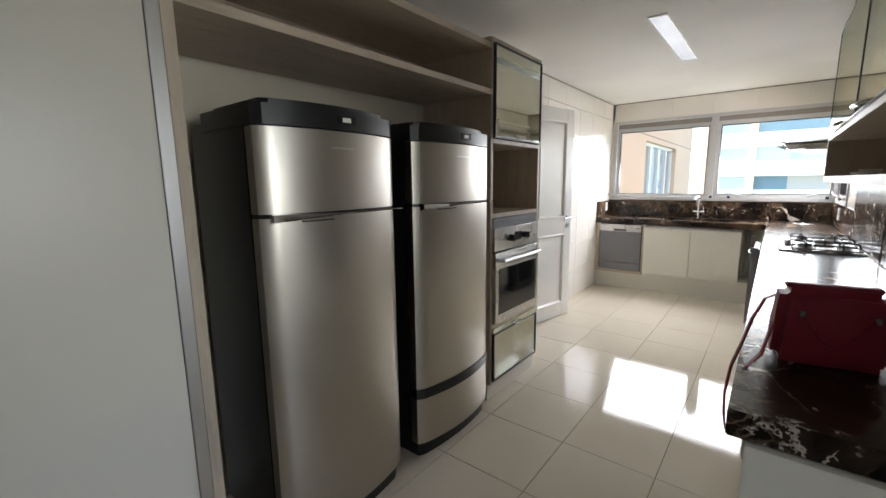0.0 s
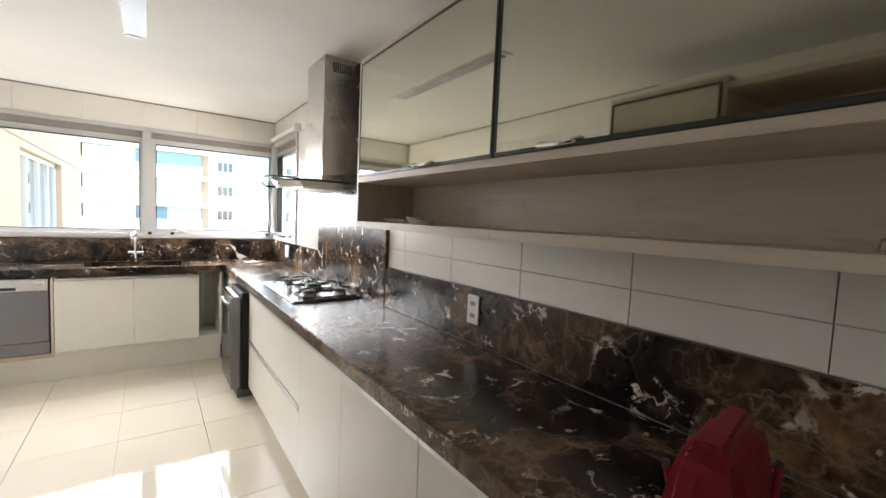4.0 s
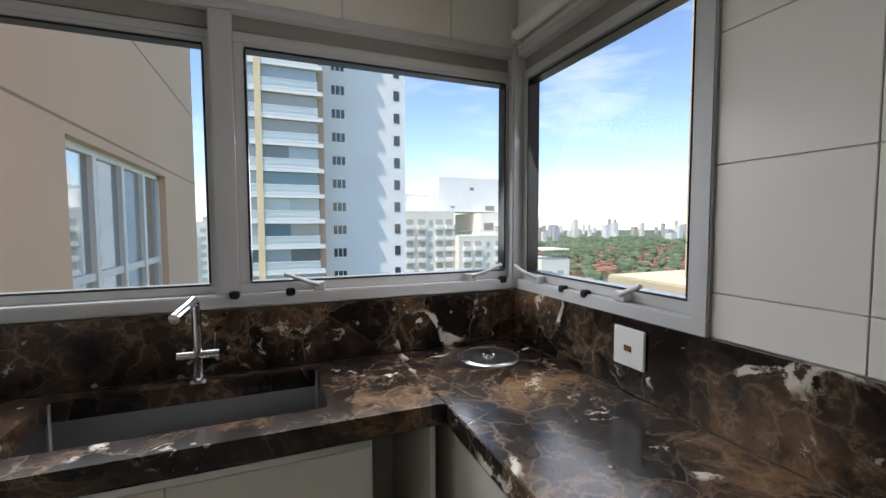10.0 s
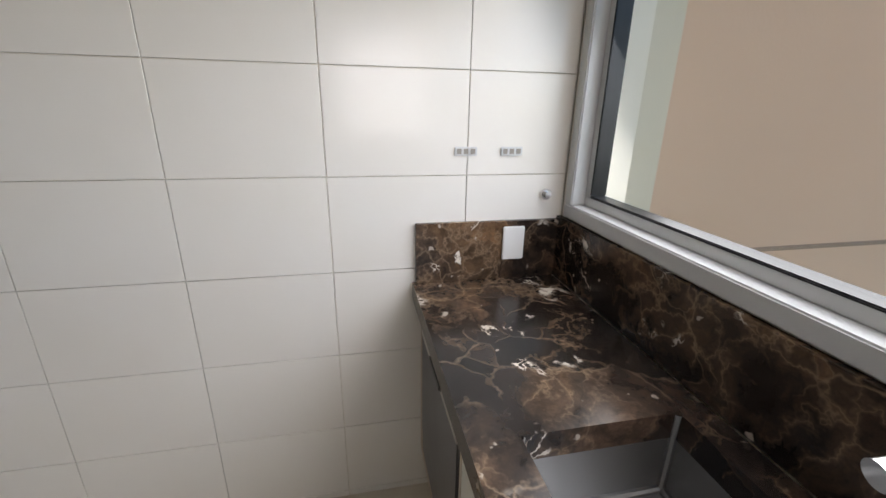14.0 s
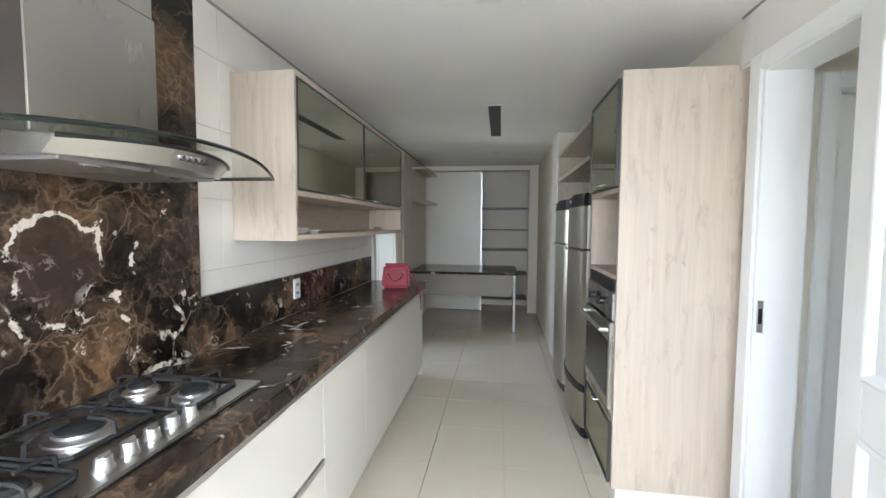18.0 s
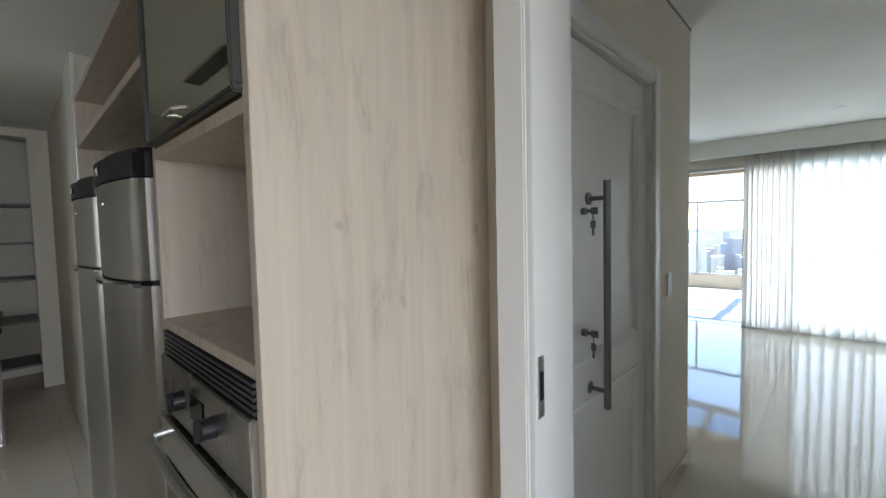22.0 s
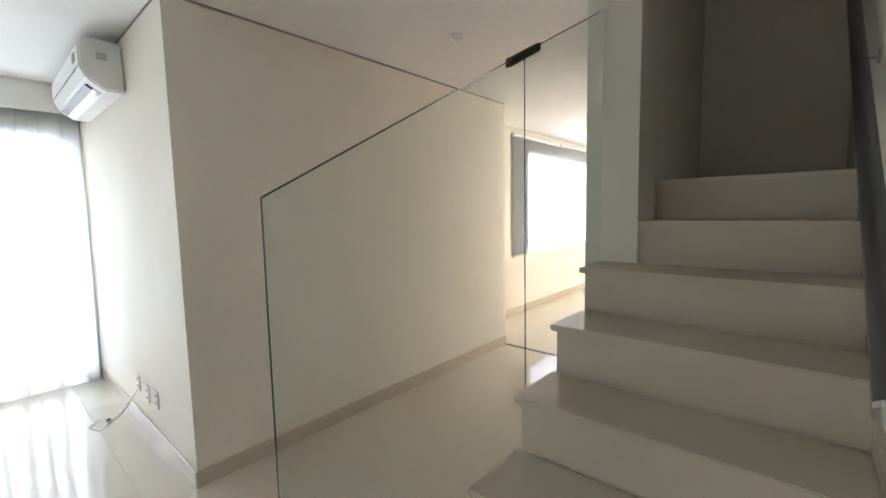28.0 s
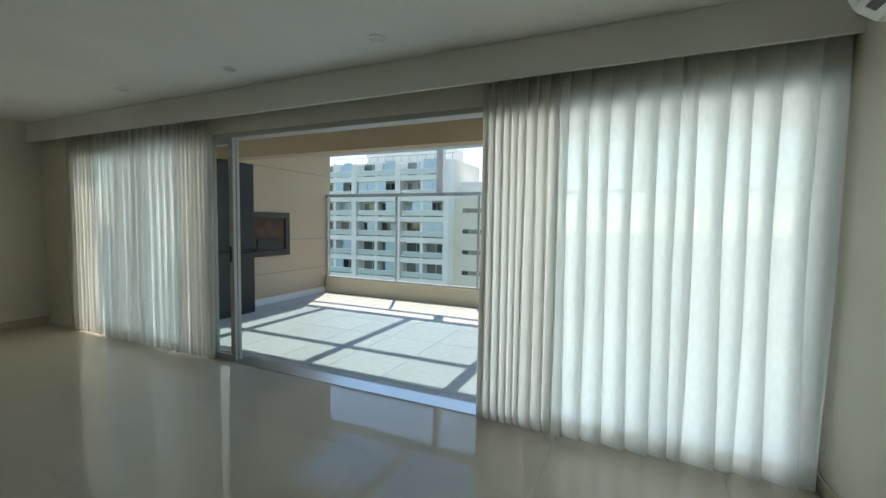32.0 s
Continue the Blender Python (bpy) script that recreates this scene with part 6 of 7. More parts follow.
cr = thing("curtain", "white sheer curtain with gathered stack, floor length", "curtain", (0, 0, 0), "sheer living-room curtains")
sp_ = curtain(3.88, 5.27, 12, 0.066, M["sheer"], cr, "sheer_panel", 3)
curtain(3.88, 5.27, 12, 0.066, M["hem"], sp_, "hem", 3, 0.012, 0.125, 0.003)
curtain(3.88, 5.27, 12, 0.066, M["hem"], sp_, "heading_tape", 3, 2.13, 2.285, 0.003)
curtain(3.42, 3.93, 9, 0.05, M["drape"], cr, "drape_panel", 4)
cl = thing("curtain", "white sheer curtain drawn aside, with gathered ends", "curtain", (0, 0, 0), "sheer living-room curtains")
curtain(-1.74, -1.15, 8, 0.05, M["drape"], cl, "drape_panel", 5)
sp_ = curtain(-1.18, 0.30, 13, 0.066, M["sheer"], cl, "sheer_panel", 6)
curtain(-1.18, 0.30, 13, 0.066, M["hem"], sp_, "hem", 6, 0.012, 0.125, 0.003)
curtain(-1.18, 0.30, 13, 0.066, M["hem"], sp_, "heading_tape", 6, 2.13, 2.285, 0.003)
curtain(0.27, 0.76, 8, 0.05, M["drape"], cl, "drape_panel", 7)
structure("valance", boxes((-7.12, -7.09, YL, BY, 2.25, ZH - 0.001), bevel=0.002), M["ceiling"], "white plasterboard curtain pelmet", "pelmet")
rail_ = thing("curtain_rail", "white curtain track hidden behind the pelmet", "curtain rail", (XC, 0, 2.30))
part("track", boxes((-0.012, 0.012, -1.8, 5.25, -0.012, 0.012)), M["plastic"], rail_)

sl = tagged(thing("window_2", "grey-white aluminium sliding doors to the terrace, half open", "sliding door"), kind="structure")
part("outer_frame", boxes((XS - 0.07, XS + 0.06, -1.7, 5.277, 2.10, 2.14), (XS - 0.07, XS + 0.06, -1.7, -1.66, 0.0, 2.10), (XS - 0.07, XS + 0.06, 5.24, 5.277, 0.0, 2.10), bevel=0.003), M["frame"], sl)
for y0, y1, x in ((-1.66, -0.35, XS + 0.02), (-0.41, 0.96, XS - 0.03), (0.66, 0.97, XS + 0.02), (3.40, 5.24, XS + 0.02)):
    f = part("sash", frame_x(y0, y1, 0.005, 2.10, x, 0.055, 0.035), M["frame"], sl)
    p = part("pane", boxes((x + 0.015, x + 0.02, y0 + 0.05, y1 - 0.05, 0.055, 2.05)), M["pane"], f)
    p.visible_shadow = False
part("lock", boxes((XS + 0.05, XS + 0.062, 0.925, 0.945, 0.95, 1.10), bevel=0.002), M["black"], sl)

# back room blind
bw = tagged(thing("window_3", "white back-room window behind a drawn roller blind", "window"), kind="structure")
part("window_frame", boxes((-5.62, -5.58, 9.7, 12.6, 0.82, 0.87), (-5.62, -5.58, 9.7, 12.6, 2.15, 2.2), *[(-5.62, -5.58, y, y + 0.06, 0.87, 2.15) for y in (9.7, 10.65, 11.6, 12.54)]), M["frame"], bw)
b2 = thing("roller_blind", "white roller blinds drawn over the back-room window", "blind", (-5.47, 0, 0))
for y0, y1 in ((9.3, 10.62), (10.66, 11.98)):
    part("fabric", boxes((0.0, 0.002, y0, y1, 0.80, 2.36)), M["blind"], b2)
    bm = bmesh.new()
    rod(bm, (0.0, y0, 2.38), (0.0, y1, 2.38), 0.028, 16)
    part("roll", bm, M["plastic"], b2, "", True)
    part("bottom_bar", boxes((-0.008, 0.010, y0, y1, 0.785, 0.805), bevel=0.002), M["plastic"], b2)

# ---- terrace ----
structure("wall_terrace_south", boxes((XR - 0.1, XS - 0.08, YT - 0.2, YT, -0.3, 3.2)), M["terrace_wall"], "tan rendered terrace wall with grooves", "wall")
# no grooves are cut: flat strips carry their shade as dark grey
structure("trim_terrace", boxes(*[(XR, -8.93, YT, YT + 0.002, z, z + 0.014) for z in (0.48, 1.02, 2.19)]), M["shade_and_part_grey"], "dark strips painted as shade of render grooves", "trim")
structure("baseboard_terrace", boxes((XR, -8.93, YT + 0.002, YT + 0.016, -0.01, 0.10), bevel=0.003), M["plastic"], "white terrace skirting", "baseboard")
structure("parapet", boxes((XR - 0.12, XR + 0.06, YT, 7.0, -0.3, 0.27), bevel=0.006), M["facade_cream"], "cream rendered terrace parapet", "parapet")
structure("roof_terrace", boxes((-8.62, XS - 0.08, YT - 0.2, 7.0, 2.62, 3.1), (-8.62, -8.42, YT, 7.0, 2.16, 2.62)), M["terrace_wall"], "tan terrace roof with front beam", "roof")
structure("ceiling_terrace", boxes((-8.419, XS - 0.082, YT, 6.99, 2.60, 2.619)), M["ceiling"], "white terrace soffit", "ceiling")
structure("wall_terrace_north", boxes((XR - 0.1, XS - 0.08, 7.0, 7.2, -0.3, 3.2)), M["terrace_wall"], "tan terrace side wall", "wall")
bq = thing("barbecue", "built-in barbecue with dark metal frame in terrace wall", "barbecue", (-9.46, YT, 1.125))
part("frame", boxes((-0.42, 0.42, 0.0, 0.03, -0.355, -0.26), (-0.42, 0.42, 0.0, 0.03, 0.26, 0.355), (-0.42, -0.32, 0.0, 0.03, -0.26, 0.26), (0.32, 0.42, 0.0, 0.03, -0.26, 0.26), bevel=0.004), M["black"], bq, "dark metal surround")
# flat dark brown sheet inside the metal surround
part("firebox", boxes((-0.32, 0.32, 0.001, 0.004, -0.26, 0.26)), M["firebrick"], bq, "dark brown firebox back")
part("grill", boxes((-0.2, 0.25, 0.004, 0.025, -0.24, -0.08), (-0.25, 0.28, 0.004, 0.02, -0.06, -0.05)), M["iron"], bq, "dark grill rack")
dk = thing("terrace_cabinet", "tall dark brown cabinet beside the barbecue", "cabinet", (-8.62, YT, 0))
part("body", boxes((-0.29, 0.29, 0.001, 0.30, -0.01, 2.15), bevel=0.004), M["iron"], dk)
part("counter", boxes((-0.31, 0.33, 0.001, 0.34, 0.88, 0.93), bevel=0.003), M["black_gloss"], dk)

gl = thing("terrace_glazing", "frameless glass screen with white rails above parapet", "railing", (XR, 0, 0.27))
part("bottom_rail", boxes((-0.025, 0.025, YT + 0.001, 6.99, 0.0, 0.035), bevel=0.003), M["frame"], gl)
part("top_rail", boxes((-0.03, 0.03, YT + 0.001, 6.99, 1.53, 1.585), bevel=0.003), M["frame"], gl)
for k in range(5):
    y = YT + 0.02 + 1.53 * k
    part("post", boxes((-0.02, 0.02, y - 0.018, y + 0.018, 0.035, 1.53), bevel=0.002), M["frame"], gl)
    if y + 1.53 < 7.0:
        p = part("glass_panel", boxes((-0.004, 0.004, y + 0.02, y + 1.51, 0.04, 1.525)), M["pane"], gl)
        p.visible_shadow = False
pg = thing("pergola", "white pergola beams with glass over the terrace edge", "pergola", (0, 0, 0))
for y in (-0.55, 0.95, 2.45, 3.95, 5.45):
    part("beam", boxes((XR - 0.05, -8.621, y - 0.045, y + 0.045, 2.60, 2.74), bevel=0.003), M["plastic"], pg)
part("edge_beam", boxes((XR - 0.11, XR - 0.05, YT, 6.99, 2.58, 2.76), bevel=0.003), M["plastic"], pg)
part("mid_beam", boxes((-9.53, -9.45, YT, 6.99, 2.745, 2.80), bevel=0.003), M["plastic"], pg)
for a, b in ((YT + 0.01, 0.95), (0.95, 2.45), (2.45, 3.95), (3.95, 5.45), (5.45, 6.98)):
    part("roof_pane", boxes((XR - 0.05, -8.63, a + 0.01, b - 0.01, 2.802, 2.81)), M["roof_glass"], pg, "blue-tinted roof glass")
for y in (1.4, 4.45):
    part("post", boxes((XR - 0.07, XR + 0.0, y - 0.06, y + 0.06, 1.856, 2.58), bevel=0.003), M["plastic"], pg)
ter = bpy.data.objects["floor_terrace"]
tile_grid(ter, "terrace_tile", M["terrace_tile"], "z", -0.004, lines(XR + 0.06, XS - 0.09, 0.6, -7.5), lines(YT, 7.0, 0.6, 0.0), 0.004, 0.012)

# ---- outside: neighbouring facades ----
nf = thing("neighbour_facade", "tan rendered facade of the same building with grooves", "facade", (-1.40, 0, 0))
WY0, WY1, WZ0, WZ1 = 9.22, 12.1, -0.12, 2.08
part("wall", boxes((-0.3, 0, 7.16, WY0, -8, 9), (-0.3, 0, WY1, 14.3, -8, 9), (-0.3, 0, WY0, WY1, -8, WZ0), (-0.3, 0, WY0, WY1, WZ1, 9)), M["facade"], nf)
# raised strips without a recess: the groove's shade is painted in darker tan
part("groove", boxes((0.0, 0.003, 7.16, 14.3, 2.17, 2.19), (0.0, 0.003, 7.16, WY0, 0.90, 0.92), (0.0, 0.003, 7.16, 14.3, 3.40, 3.42), (0.0, 0.003, 7.16, 14.3, 4.6, 4.62)), M["groove_shade"], nf)
part("corner_band", boxes((-0.1, 0.06, 7.151, 7.31, -8, 9)), M["facade_cream"], nf, "cream corner band")
fw = part("window", boxes((-0.16, -0.08, WY0, WY1, WZ0, WZ0 + 0.06), (-0.16, -0.08, WY0, WY1, WZ1 - 0.06, WZ1), (-0.16, -0.08, WY0, WY0 + 0.06, WZ0, WZ1), (-0.16, -0.08, WY1 - 0.06, WY1, WZ0, WZ1)), M["plastic"], nf, "white framed window")
dy = (WY1 - WY0) / 4
for k in range(4):
    a = WY0 + k * dy
    if k:
        part("mullion", boxes((-0.15, -0.07, a - 0.04, a + 0.04, WZ0 + 0.06, WZ1 - 0.06)), M["plastic"], fw)
    part("transom", boxes((-0.145, -0.085, a + 0.03, a + dy - 0.03, 0.92, 0.99)), M["plastic"], fw)
    part("pane", boxes((-0.125, -0.115, a + 0.03, a + dy - 0.03, WZ0 + 0.05, WZ1 - 0.05)), M["sky_pane"], fw)
part("sill", boxes((-0.05, 0.75, 11.6, 14.3, -0.35, -0.1), bevel=0.01), M["facade_cream"], nf, "grey ledge")

pf = thing("pier_facade", "tan and cream pier of the same building", "facade", (2.6, 0, 0))
zs = [-8, -0.2, 0.3, 0.78, 1.28, 1.78, 2.28, 2.78, 3.3, 8]
for a, b in zip(zs, zs[1:]):
    part("panel", boxes((0, 0.6, 4.6, 7.22, a + 0.006, b - 0.006), bevel=0.004), M["facade"], pf)
    part("corner_panel", boxes((-0.01, 0.6, 7.222, 7.37, a + 0.006, b - 0.006), bevel=0.004), M["facade_cream"], pf)
part("ledge", boxes((-0.35, 0.62, 4.6, 7.72, 0.55, 1.04), bevel=0.01), M["facade_cream"], pf, "cream ledge")


# ---- outside: towers ----
def balcony_tower(x0, x1, y0, y1, z0, z1, storey, label, split=0.38):
    t = thing("apartment_tower", label, "building", (x0, y0, z0))
    W, D, H = x1 - x0, y1 - y0, z1 - z0
    part("wall", boxes((0, W, 1.6, D, 0, H)), M["facade_cream"], t)
    part("side_fin", boxes((-0.5, 0.0, 0.2, D, 0, H), (W, W + 0.7, 1.4, D, 0, H)), M["facade"], t, "tan end fins")
    part("pier", boxes((W * split - 0.35, W * split + 0.35, -0.1, 1.6, 0, H)), M["facade_ochre"], t, "ochre pier")
    n = int(H / storey)
    slab = mesh("slab", boxes((0, W + 0.5, 0.0, 1.6, -0.34, 0.14)), M["white_render"])
    rail = mesh("balcony_rail", boxes((0, W, -0.02, 0.03, 0.12, 0.25), (0, W, -0.02, 0.02, 1.12, 1.2), (0, W, -0.02, 0.02, 0.6, 0.63)), M["white_render"])
    glz = mesh("balcony_glass", boxes((0.1, W - 0.1, 0.0, 0.03, 0.25, 1.12)), M["balcony_glass"])
    cut = W * split
    spans = ((0.1, cut - 0.36), (cut + 0.36, W * 0.68), (W * 0.68, W - 0.1))
    kinds = ("pale_pane", "balcony_glass", "grey_pane", "teal_pane", "curtain_pane", "balcony_glass", "pale_pane")
    wins = [[mesh("window_band", boxes((a, b, 0.5, 0.62, 0.14, storey - 0.35)), M[k]) for k in kinds] for a, b in spans]
    pick = random.Random(9)
    for k in range(n):
        for me, nm in ((slab, "slab"), (rail, "balcony_rail"), (glz, "balcony_glass")):
            o = new(nm, me)
            o.parent = t
            o.location.z = k * storey
        right = pick.randrange(len(kinds))
        for q in range(3):
            kind = pick.randrange(len(kinds)) if q == 0 else right if pick.random() < 0.6 else pick.randrange(len(kinds))
            o = new("window_band", wins[q][kind])
            o.parent = t
            o.location.z = k * storey
    return t


M["pale_cream"] = painted("pale_cream_render", (0.82, 0.78, 0.68), 0.9, 0.04, 0.3, 20, 0.1)
M["pale_pane"] = material("pale_reflective_window", (0.44, 0.49, 0.50), 0.08, 0.0, 0.9)
M["grey_pane"] = material("shaded_grey_window", (0.19, 0.20, 0.20), 0.08, 0.0, 0.9)
M["teal_pane"] = material("teal_balcony_curtain_glass", (0.16, 0.26, 0.30), 0.1, 0.0, 0.9)
M["curtain_pane"] = material("window_with_drawn_curtain", (0.46, 0.43, 0.38), 0.2, 0.0, 0.7)
M["blue_pane"] = material("light_blue_balcony_glazing", (0.45, 0.60, 0.70), 0.15, 0.0, 0.8)
M["facade_ochre"] = painted("ochre_render", (0.80, 0.64, 0.40), 0.9, 0.05, 0.5, 40, 0.1)
M["white_render"] = painted("white_render", (0.86, 0.85, 0.82), 0.85, 0.04, 0.3, 20, 0.1)
M["balcony_glass"] = material("green_balcony_glass", (0.55, 0.63, 0.62), 0.15, 0.0, 0.8)
balcony_tower(-5.8, 4.8, 57.0, 72.0, -70, 68, 3.0, "cream apartment tower with white balcony bands and ochre pier")
wb = thing("apartment_block", "tall white apartment slab with rows of small windows", "building", (5.4, 61.0, -70))
part("wall", boxes((0, 11.2, 0, 14, 0, 136)), M["white_render"], wb)
w3 = mesh("window", boxes((1.4, 3.0, -0.05, 0.1, 0.9, 2.0)), M["dark_pane"])
w4 = mesh("window", boxes((9.6, 10.4, -0.05, 0.1, 0.9, 2.2)), M["dark_pane"])
s3 = mesh("window_frame", boxes((1.85, 1.95, -0.08, 0.1, 0.9, 2.0), (2.45, 2.55, -0.08, 0.1, 0.9, 2.0)), M["white_render"])
for k in range(15, 43):
    for me, nm in ((w3, "window"), (w4, "window"), (s3, "window_frame")):
        o = new(nm, me)
        o.parent = wb
        o.location.z = 3.0 * k + 0.4


def white_block(x0, x1, y0, y1, ztop, cols, floors, label, pent=True):
    """A lower white block seen from its roof down."""
    b = thing("white_apartment_block", label, "building", (x0, y0, ztop - 60))
    W, D = x1 - x0, y1 - y0
    part("wall", boxes((0, W, 0, D, 0, 60)), M["pale_cream"], b)
    if pent:
        part("penthouse", boxes((W * 0.45, W * 0.95, D * 0.2, D * 0.9, 60, 66), (W * 0.1, W * 0.4, D * 0.3, D * 0.8, 60, 63)), M["pale_cream"], b)
    wn_ = mesh("window", boxes((0, W / cols * 0.42, -0.1, 0.3, 0.2, 1.5)), M["pale_pane"])
    sb = mesh("balcony", boxes((-0.2, W / cols * 0.65, -1.0, 0.0, -0.5, 0.5)), M["white_render"])
    for f in range(floors):
        for c in range(cols):
            for me, nm in ((wn_, "window"), (sb, "balcony")):
                if nm == "balcony" and c % 2:
                    continue
                o = new(nm, me)
                o.parent = b
                o.location = ((c + 0.22) * W / cols, 0, 57 - 2.9 * f - 0.8)
    return b


def stepped_block():
    """A white block in steps: a tall wing with window columns, a penthouse and roof terraces behind rails."""
    b = thing("white_apartment_block", "white stepped apartment block with rooftop terraces and penthouse", "building", (29.7, 108, -55))
    part("wall", boxes((0, 14.5, 0, 22, 0, 60.2)), M["pale_cream"], b)
    part("side_wing", boxes((14.5, 38.5, -3, 20, 0, 53.6)), M["pale_cream"], b)
    part("upper_wing", boxes((23.4, 38.0, 2, 20, 53.6, 59.8)), M["pale_cream"], b)
    part("low_wing", boxes((38.5, 48, -6, 18, 0, 46.5)), M["pale_cream"], b)
    part("penthouse", boxes((12.4, 33, 6, 22, 60.2, 70.0)), M["white_render"], b)
    part("roof_frame", boxes((2.5, 12.4, 6, 6.5, 64.2, 65.0), *[(x, x + 0.6, 6, 6.5, 60.2, 64.2) for x in (2.5, 5.2, 8.0, 10.8)], (2.5, 12.4, 14, 20, 60.2, 64.6)), M["white_render"], b)
    part("awning", boxes((39, 47.5, -6.5, 3, 49.2, 49.6), (28, 37, -3.5, 2, 56.2, 56.5)), M["white_render"], b)
    for x0, x1, z in ((14.8, 37.8, 53.6), (38.8, 47.6, 46.5)):
        y = -2.9 if z > 50 else -5.9
        part("roof_rail", boxes((x0, x1, y, y + 0.15, z + 1.25, z + 1.4), *[(x0 + 1.2 * k, x0 + 1.2 * k + 0.12, y, y + 0.12, z, z + 1.25) for k in range(int((x1 - x0) / 1.2) + 1)]), M["frame"], b)
    recess = mesh("window", boxes((0, 1.9, -0.12, 0.3, 0.3, 1.75)), M["curtain_pane"])
    narrow = mesh("window", boxes((0, 1.0, -0.12, 0.3, 0.3, 1.6)), M["pale_pane"])
    sill = mesh("balcony", boxes((-0.15, 2.05, -0.75, 0.0, -0.75, 0.25)), M["white_render"])
    for f in range(19):
        z = 56.2 - 2.9 * f
        for x, y, wide in ((1.0, 0, 1), (4.2, 0, 1), (7.2, 0, 0), (9.2, 0, 1), (12.0, 0, 1), (16.0, -3, 1), (19.2, -3, 1), (22.6, -3, 0), (25.5, -3, 1), (29.5, -3, 0), (33.0, -3, 1), (40.0, -6, 1), (44.0, -6, 1)):
            if (y == -3 and z > 51) or (y == -6 and z > 44):
                continue
            for me, nm in ((recess if wide else narrow, "window"), (sill, "balcony")):
                if nm == "window" or wide:
                    o = new(nm, me)
                    o.parent = b
                    o.location = (x, y, z)
    part("window", boxes((24.5, 27.5, 1.9, 2.2, 55.0, 57.0), (30.0, 32.0, 1.9, 2.2, 55.0, 57.2), (34.0, 36.5, 1.9, 2.2, 54.6, 57.0)), M["grey_pane"], b)
    part("vent", boxes((22.0, 23.2, 5.9, 6.1, 66.4, 67.2), (16.0, 17.2, 5.9, 6.1, 61.4, 61.8), (27.0, 30.0, 5.9, 6.1, 60.6, 62.0)), M["grey_pane"], b)


stepped_block()
white_block(34.5, 41, 150, 160, 21, 2, 9, "slim grey-white tower far behind", False)
white_block(-30, -14, 170, 190, 3, 4, 10, "brick-toned tower between the facades", False)

# across the street from the terrace
def west_block():
    """Balcony bays between white piers, deep loggias with glazing behind glass rails, and a blank cream wing."""
    b = thing("cream_apartment_building", "cream apartment building with glazed balconies across the street", "building", (-58, -37, -40))
    part("wall", boxes((-12, -1.2, -6, 18.2, 0, 50.5), (-12, -2, 18.2, 24, 0, 45)), M["pale_cream"], b)
    part("roof_box", boxes((-10, -3, 2, 16, 50.5, 53), (-10, -4, 17, 24, 45, 47.5)), M["white_render"], b)
    part("roof_rail", boxes((-1.3, -1.2, -6, 18.2, 51.3, 51.4), *[(-1.3, -1.2, -6 + 1.4 * k, -5.92 + 1.4 * k, 50.5, 51.3) for k in range(18)]), M["frame"], b)
    panes = [mesh("window", boxes((-1.25, -1.15, 0.06, 1.58, 0.3, 2.25)), M[k]) for k in ("dark_pane", "grey_pane", "dark_pane", "blue_pane", "grey_pane")]
    blind = mesh("balcony_screen", boxes((0.28, 0.32, 0.02, 1.62, 1.1, 2.45)), M["blue_pane"])
    glz = mesh("balcony_glass", boxes((0.40, 0.45, 0, 6.6, 0.35, 1.05)), M["balcony_glass"])
    rail = mesh("balcony_rail", boxes((0.38, 0.47, 0, 6.6, 1.05, 1.12)), M["white_render"])
    slab = mesh("balcony", boxes((-1.2, 0.5, -0.3, 6.9, -0.55, 0.2)), M["white_render"])
    pier = mesh("pier", boxes((-1.2, 0.75, -1.0, -0.2, 0, 50)), M["white_render"])
    inner = mesh("pier", boxes((-1.2, 0.35, 3.0, 3.45, 0.2, 2.45)), M["white_render"])
    small = mesh("window", boxes((-2.1, -1.95, 0, 0.9, 0.9, 1.5)), M["dark_pane"])
    gap_ = mesh("window_panel", boxes((-2.1, -1.97, 0.9, 2.6, 0.9, 1.5)), M["shade_and_part_grey"])
    pick = random.Random(4)

    def put(nm, me, y, z):
        o = new(nm, me)
        o.parent = b
        o.location = (0, y, z)
    for k in range(6, 17):
        for j in range(3):
            y = -5 + j * 7.8
            put("balcony", slab, y, 3.0 * k), put("balcony_glass", glz, y, 3.0 * k), put("balcony_rail", rail, y, 3.0 * k), put("pier", inner, y, 3.0 * k)
            for q in range(4):
                put("window", pick.choice(panes), y + 1.65 * q, 3.0 * k)
                if pick.random() < (0.75 if k == 15 and j else 0.22):
                    put("balcony_screen", blind, y + 1.65 * q, 3.0 * k)
        if k < 15:
            put("window", small, 19.3, 3.0 * k), put("window", small, 21.9, 3.0 * k), put("window_panel", gap_, 19.3, 3.0 * k)
    for j in range(4):
        o = new("pier", pier)
        o.parent = b
        o.location = (0, -5 + j * 7.8, 0)


west_block()

# ground, houses, trees, far city
def scatter(name, boxes_, mat, label, category):
    verts, faces = [], []
    for x0, x1, y0, y1, z0, z1 in boxes_:
        n0 = len(verts)
        verts += [(x, y, z) for z in (z0, z1) for y in (y0, y1) for x in (x0, x1)]
        faces += [tuple(n0 + i for i in f) for f in ((0, 2, 3, 1), (4, 5, 7, 6), (0, 1, 5, 4), (2, 6, 7, 3), (0, 4, 6, 2), (1, 3, 7, 5))]
    me = bpy.data.meshes.new(name)
    me.from_pydata(verts, [], faces)
    me.materials.append(mat)
    return tagged(new(name, me), label, category, kind="stuff")


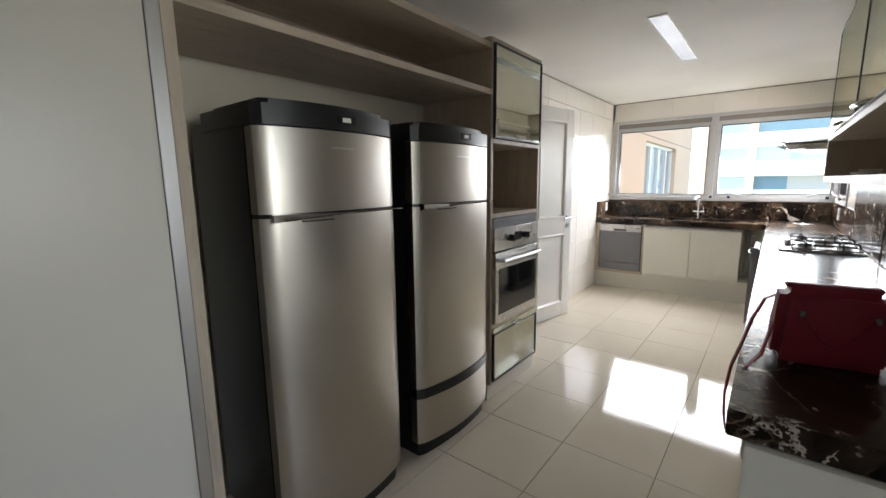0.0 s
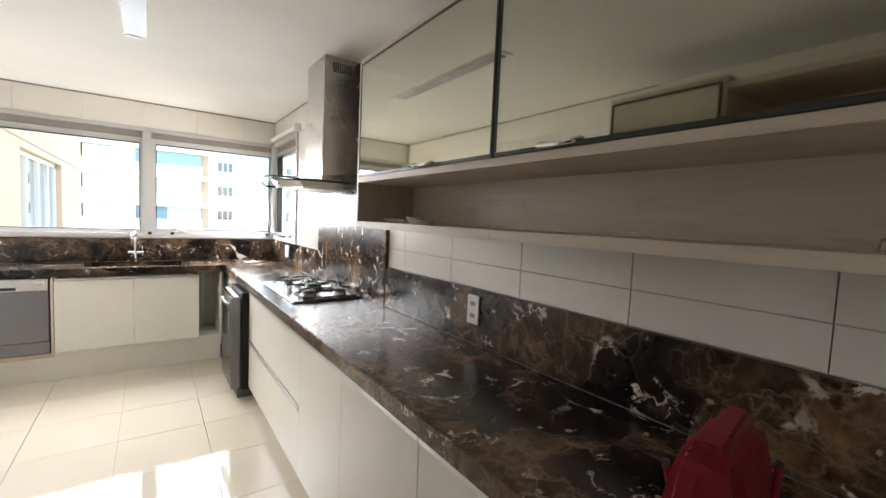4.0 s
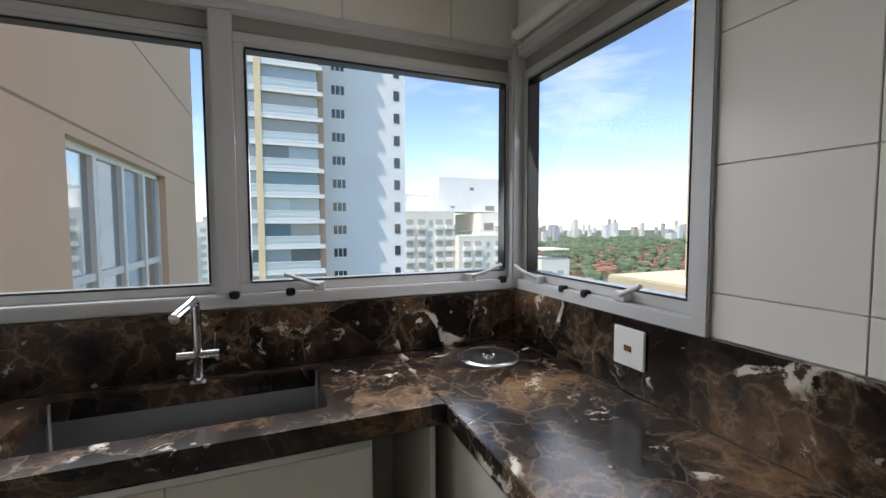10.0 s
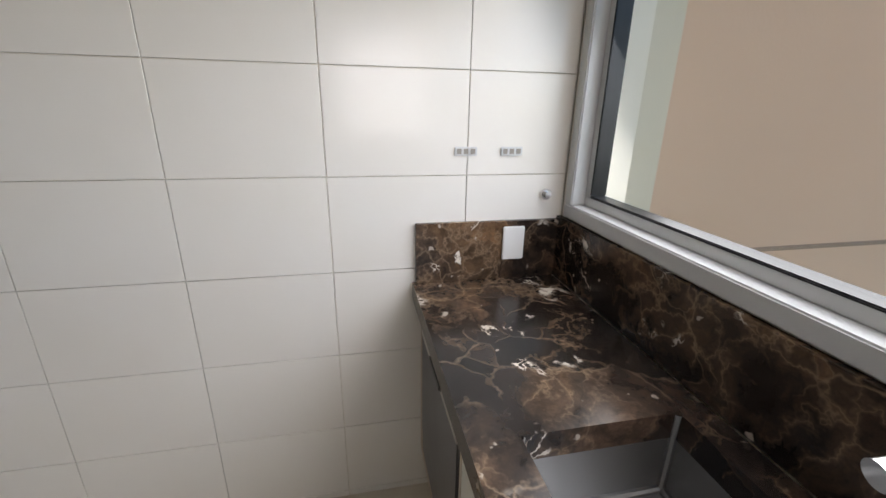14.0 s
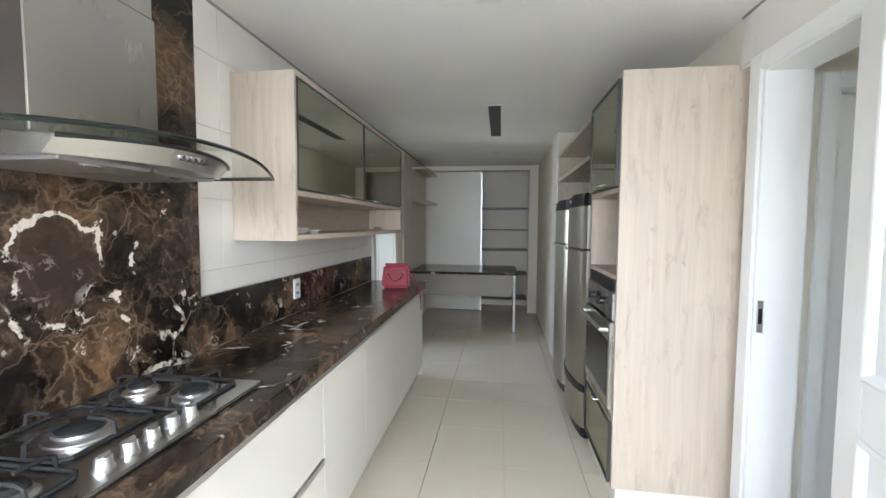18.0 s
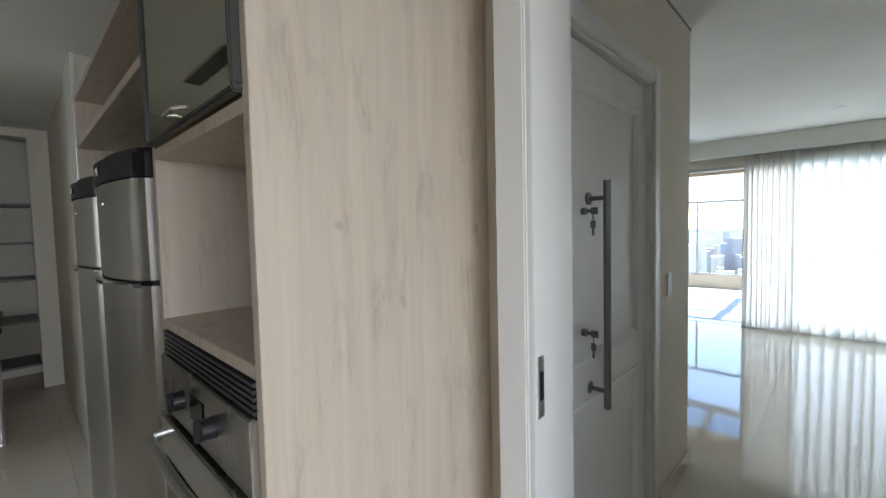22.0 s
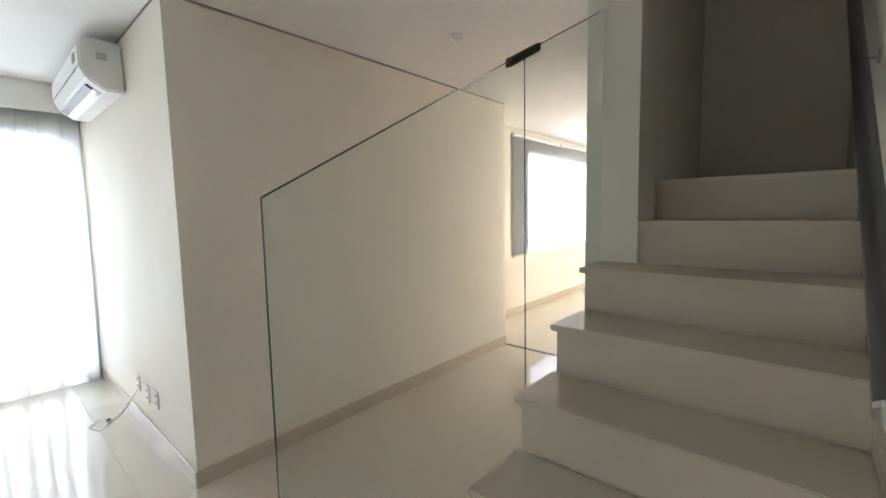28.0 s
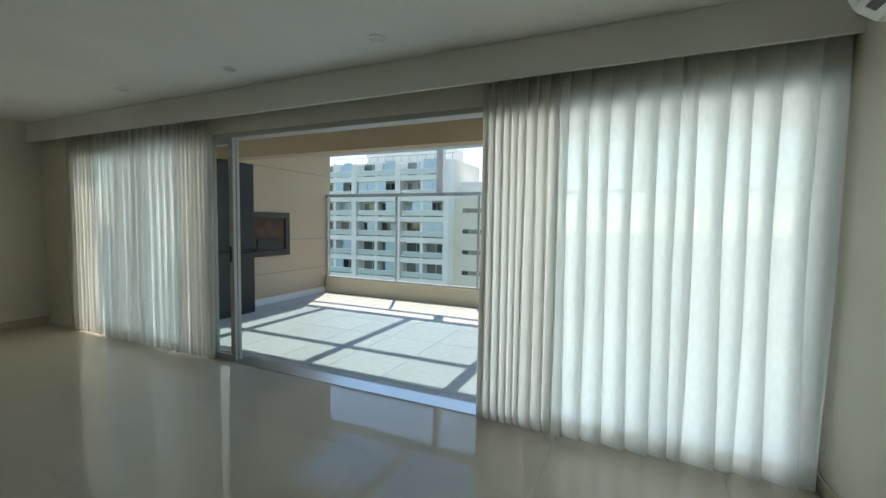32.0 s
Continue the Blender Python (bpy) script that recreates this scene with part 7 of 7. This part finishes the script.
GZ = -62.0
gm = material("distant_ground", (0.08, 0.10, 0.05), 0.95)
gp = coords(gm, space="World")
gn = node(gm, "ShaderNodeTexNoise", Scale=0.02, Detail=8.0, Roughness=0.65)
link(gm, gp, gn.inputs[0])
link(gm, ramp(gm, gn.outputs[0], [(0.35, (0.035, 0.07, 0.025)), (0.52, (0.07, 0.11, 0.05)), (0.62, (0.20, 0.18, 0.15)), (0.75, (0.30, 0.27, 0.23))]), bsdf(gm).inputs["Base Color"])
structure("ground", boxes((-4000, 4000, -4000, 4000, GZ - 1, GZ)), gm, "distant green and built-up city ground", "ground")
rng = random.Random(11)
M["roof_red"] = painted("terracotta_roofs", (0.36, 0.20, 0.13), 0.9, 0.3, 0.05, 1, 0.1)
M["leaf"] = painted("tree_crowns", (0.10, 0.135, 0.07), 0.95, 0.35, 0.08, 2.0, 0.5)
houses, city, crowns = [], [], []
for _ in range(1900):
    x, y = rng.uniform(60, 1100), rng.uniform(160, 1000)
    w, d = rng.uniform(6, 14), rng.uniform(6, 14)
    houses.append((x, x + w, y, y + d, GZ, GZ + rng.uniform(5, 9)))
for _ in range(520):
    a, r = rng.uniform(-1.2, 1.9), rng.uniform(1300, 3600)
    x, y = r * math.sin(a), r * math.cos(a)
    w = rng.uniform(12, 30)
    city.append((x, x + w, y, y + w, GZ, GZ + rng.uniform(15, 75) * (1 if rng.random() < 0.8 else 1.4)))
for _ in range(1100):
    x, y = rng.uniform(-900, -120), rng.uniform(-500, 600)
    w, d = rng.uniform(8, 18), rng.uniform(8, 18)
    city.append((x - 40, x - 40 + w, y, y + d, GZ, GZ + rng.uniform(8, 30) + (rng.uniform(10, 28) if rng.random() < 0.35 else 0)))
M["city"] = material("pale_city_walls", (0.6, 0.58, 0.54), 0.9)
geo = M["city"].node_tree.nodes.new("ShaderNodeNewGeometry")
link(M["city"], ramp(M["city"], geo.outputs["Random Per Island"], [(0.0, (0.72, 0.70, 0.66)), (0.45, (0.62, 0.58, 0.50)), (0.75, (0.42, 0.36, 0.31)), (1.0, (0.36, 0.42, 0.50))]), bsdf(M["city"]).inputs["Base Color"])
scatter("distant_houses", houses, M["roof_red"], "low terracotta-roofed houses far below", "houses")
scatter("distant_city", city, M["city"], "pale far-off city towers on the horizon", "city")
verts, faces = [], []
for _ in range(2700):
    x, y = rng.uniform(30, 1500), rng.uniform(120, 1500)
    r = rng.uniform(5, 12)
    n0 = len(verts)
    for lat in (-0.6, 0.1, 0.7):
        for k in range(7):
            q = r * (0.75 + 0.5 * rng.random()) * math.cos(lat)
            verts.append((x + q * math.cos(0.9 * k), y + q * math.sin(0.9 * k), GZ + 5 + r * math.sin(lat) + rng.uniform(-1, 1)))
    verts.append((x, y, GZ + 5 + r * 0.95))
    for a in range(2):
        for k in range(7):
            faces.append((n0 + 7 * a + k, n0 + 7 * a + (k + 1) % 7, n0 + 7 * a + 7 + (k + 1) % 7, n0 + 7 * a + 7 + k))
    for k in range(7):
        faces.append((n0 + 14 + k, n0 + 14 + (k + 1) % 7, n0 + 21))
me = bpy.data.meshes.new("distant_trees")
me.from_pydata(verts, [], faces)
me.materials.append(M["leaf"])
tagged(new("distant_trees", me), "dense green tree crowns far below", "trees", kind="stuff")
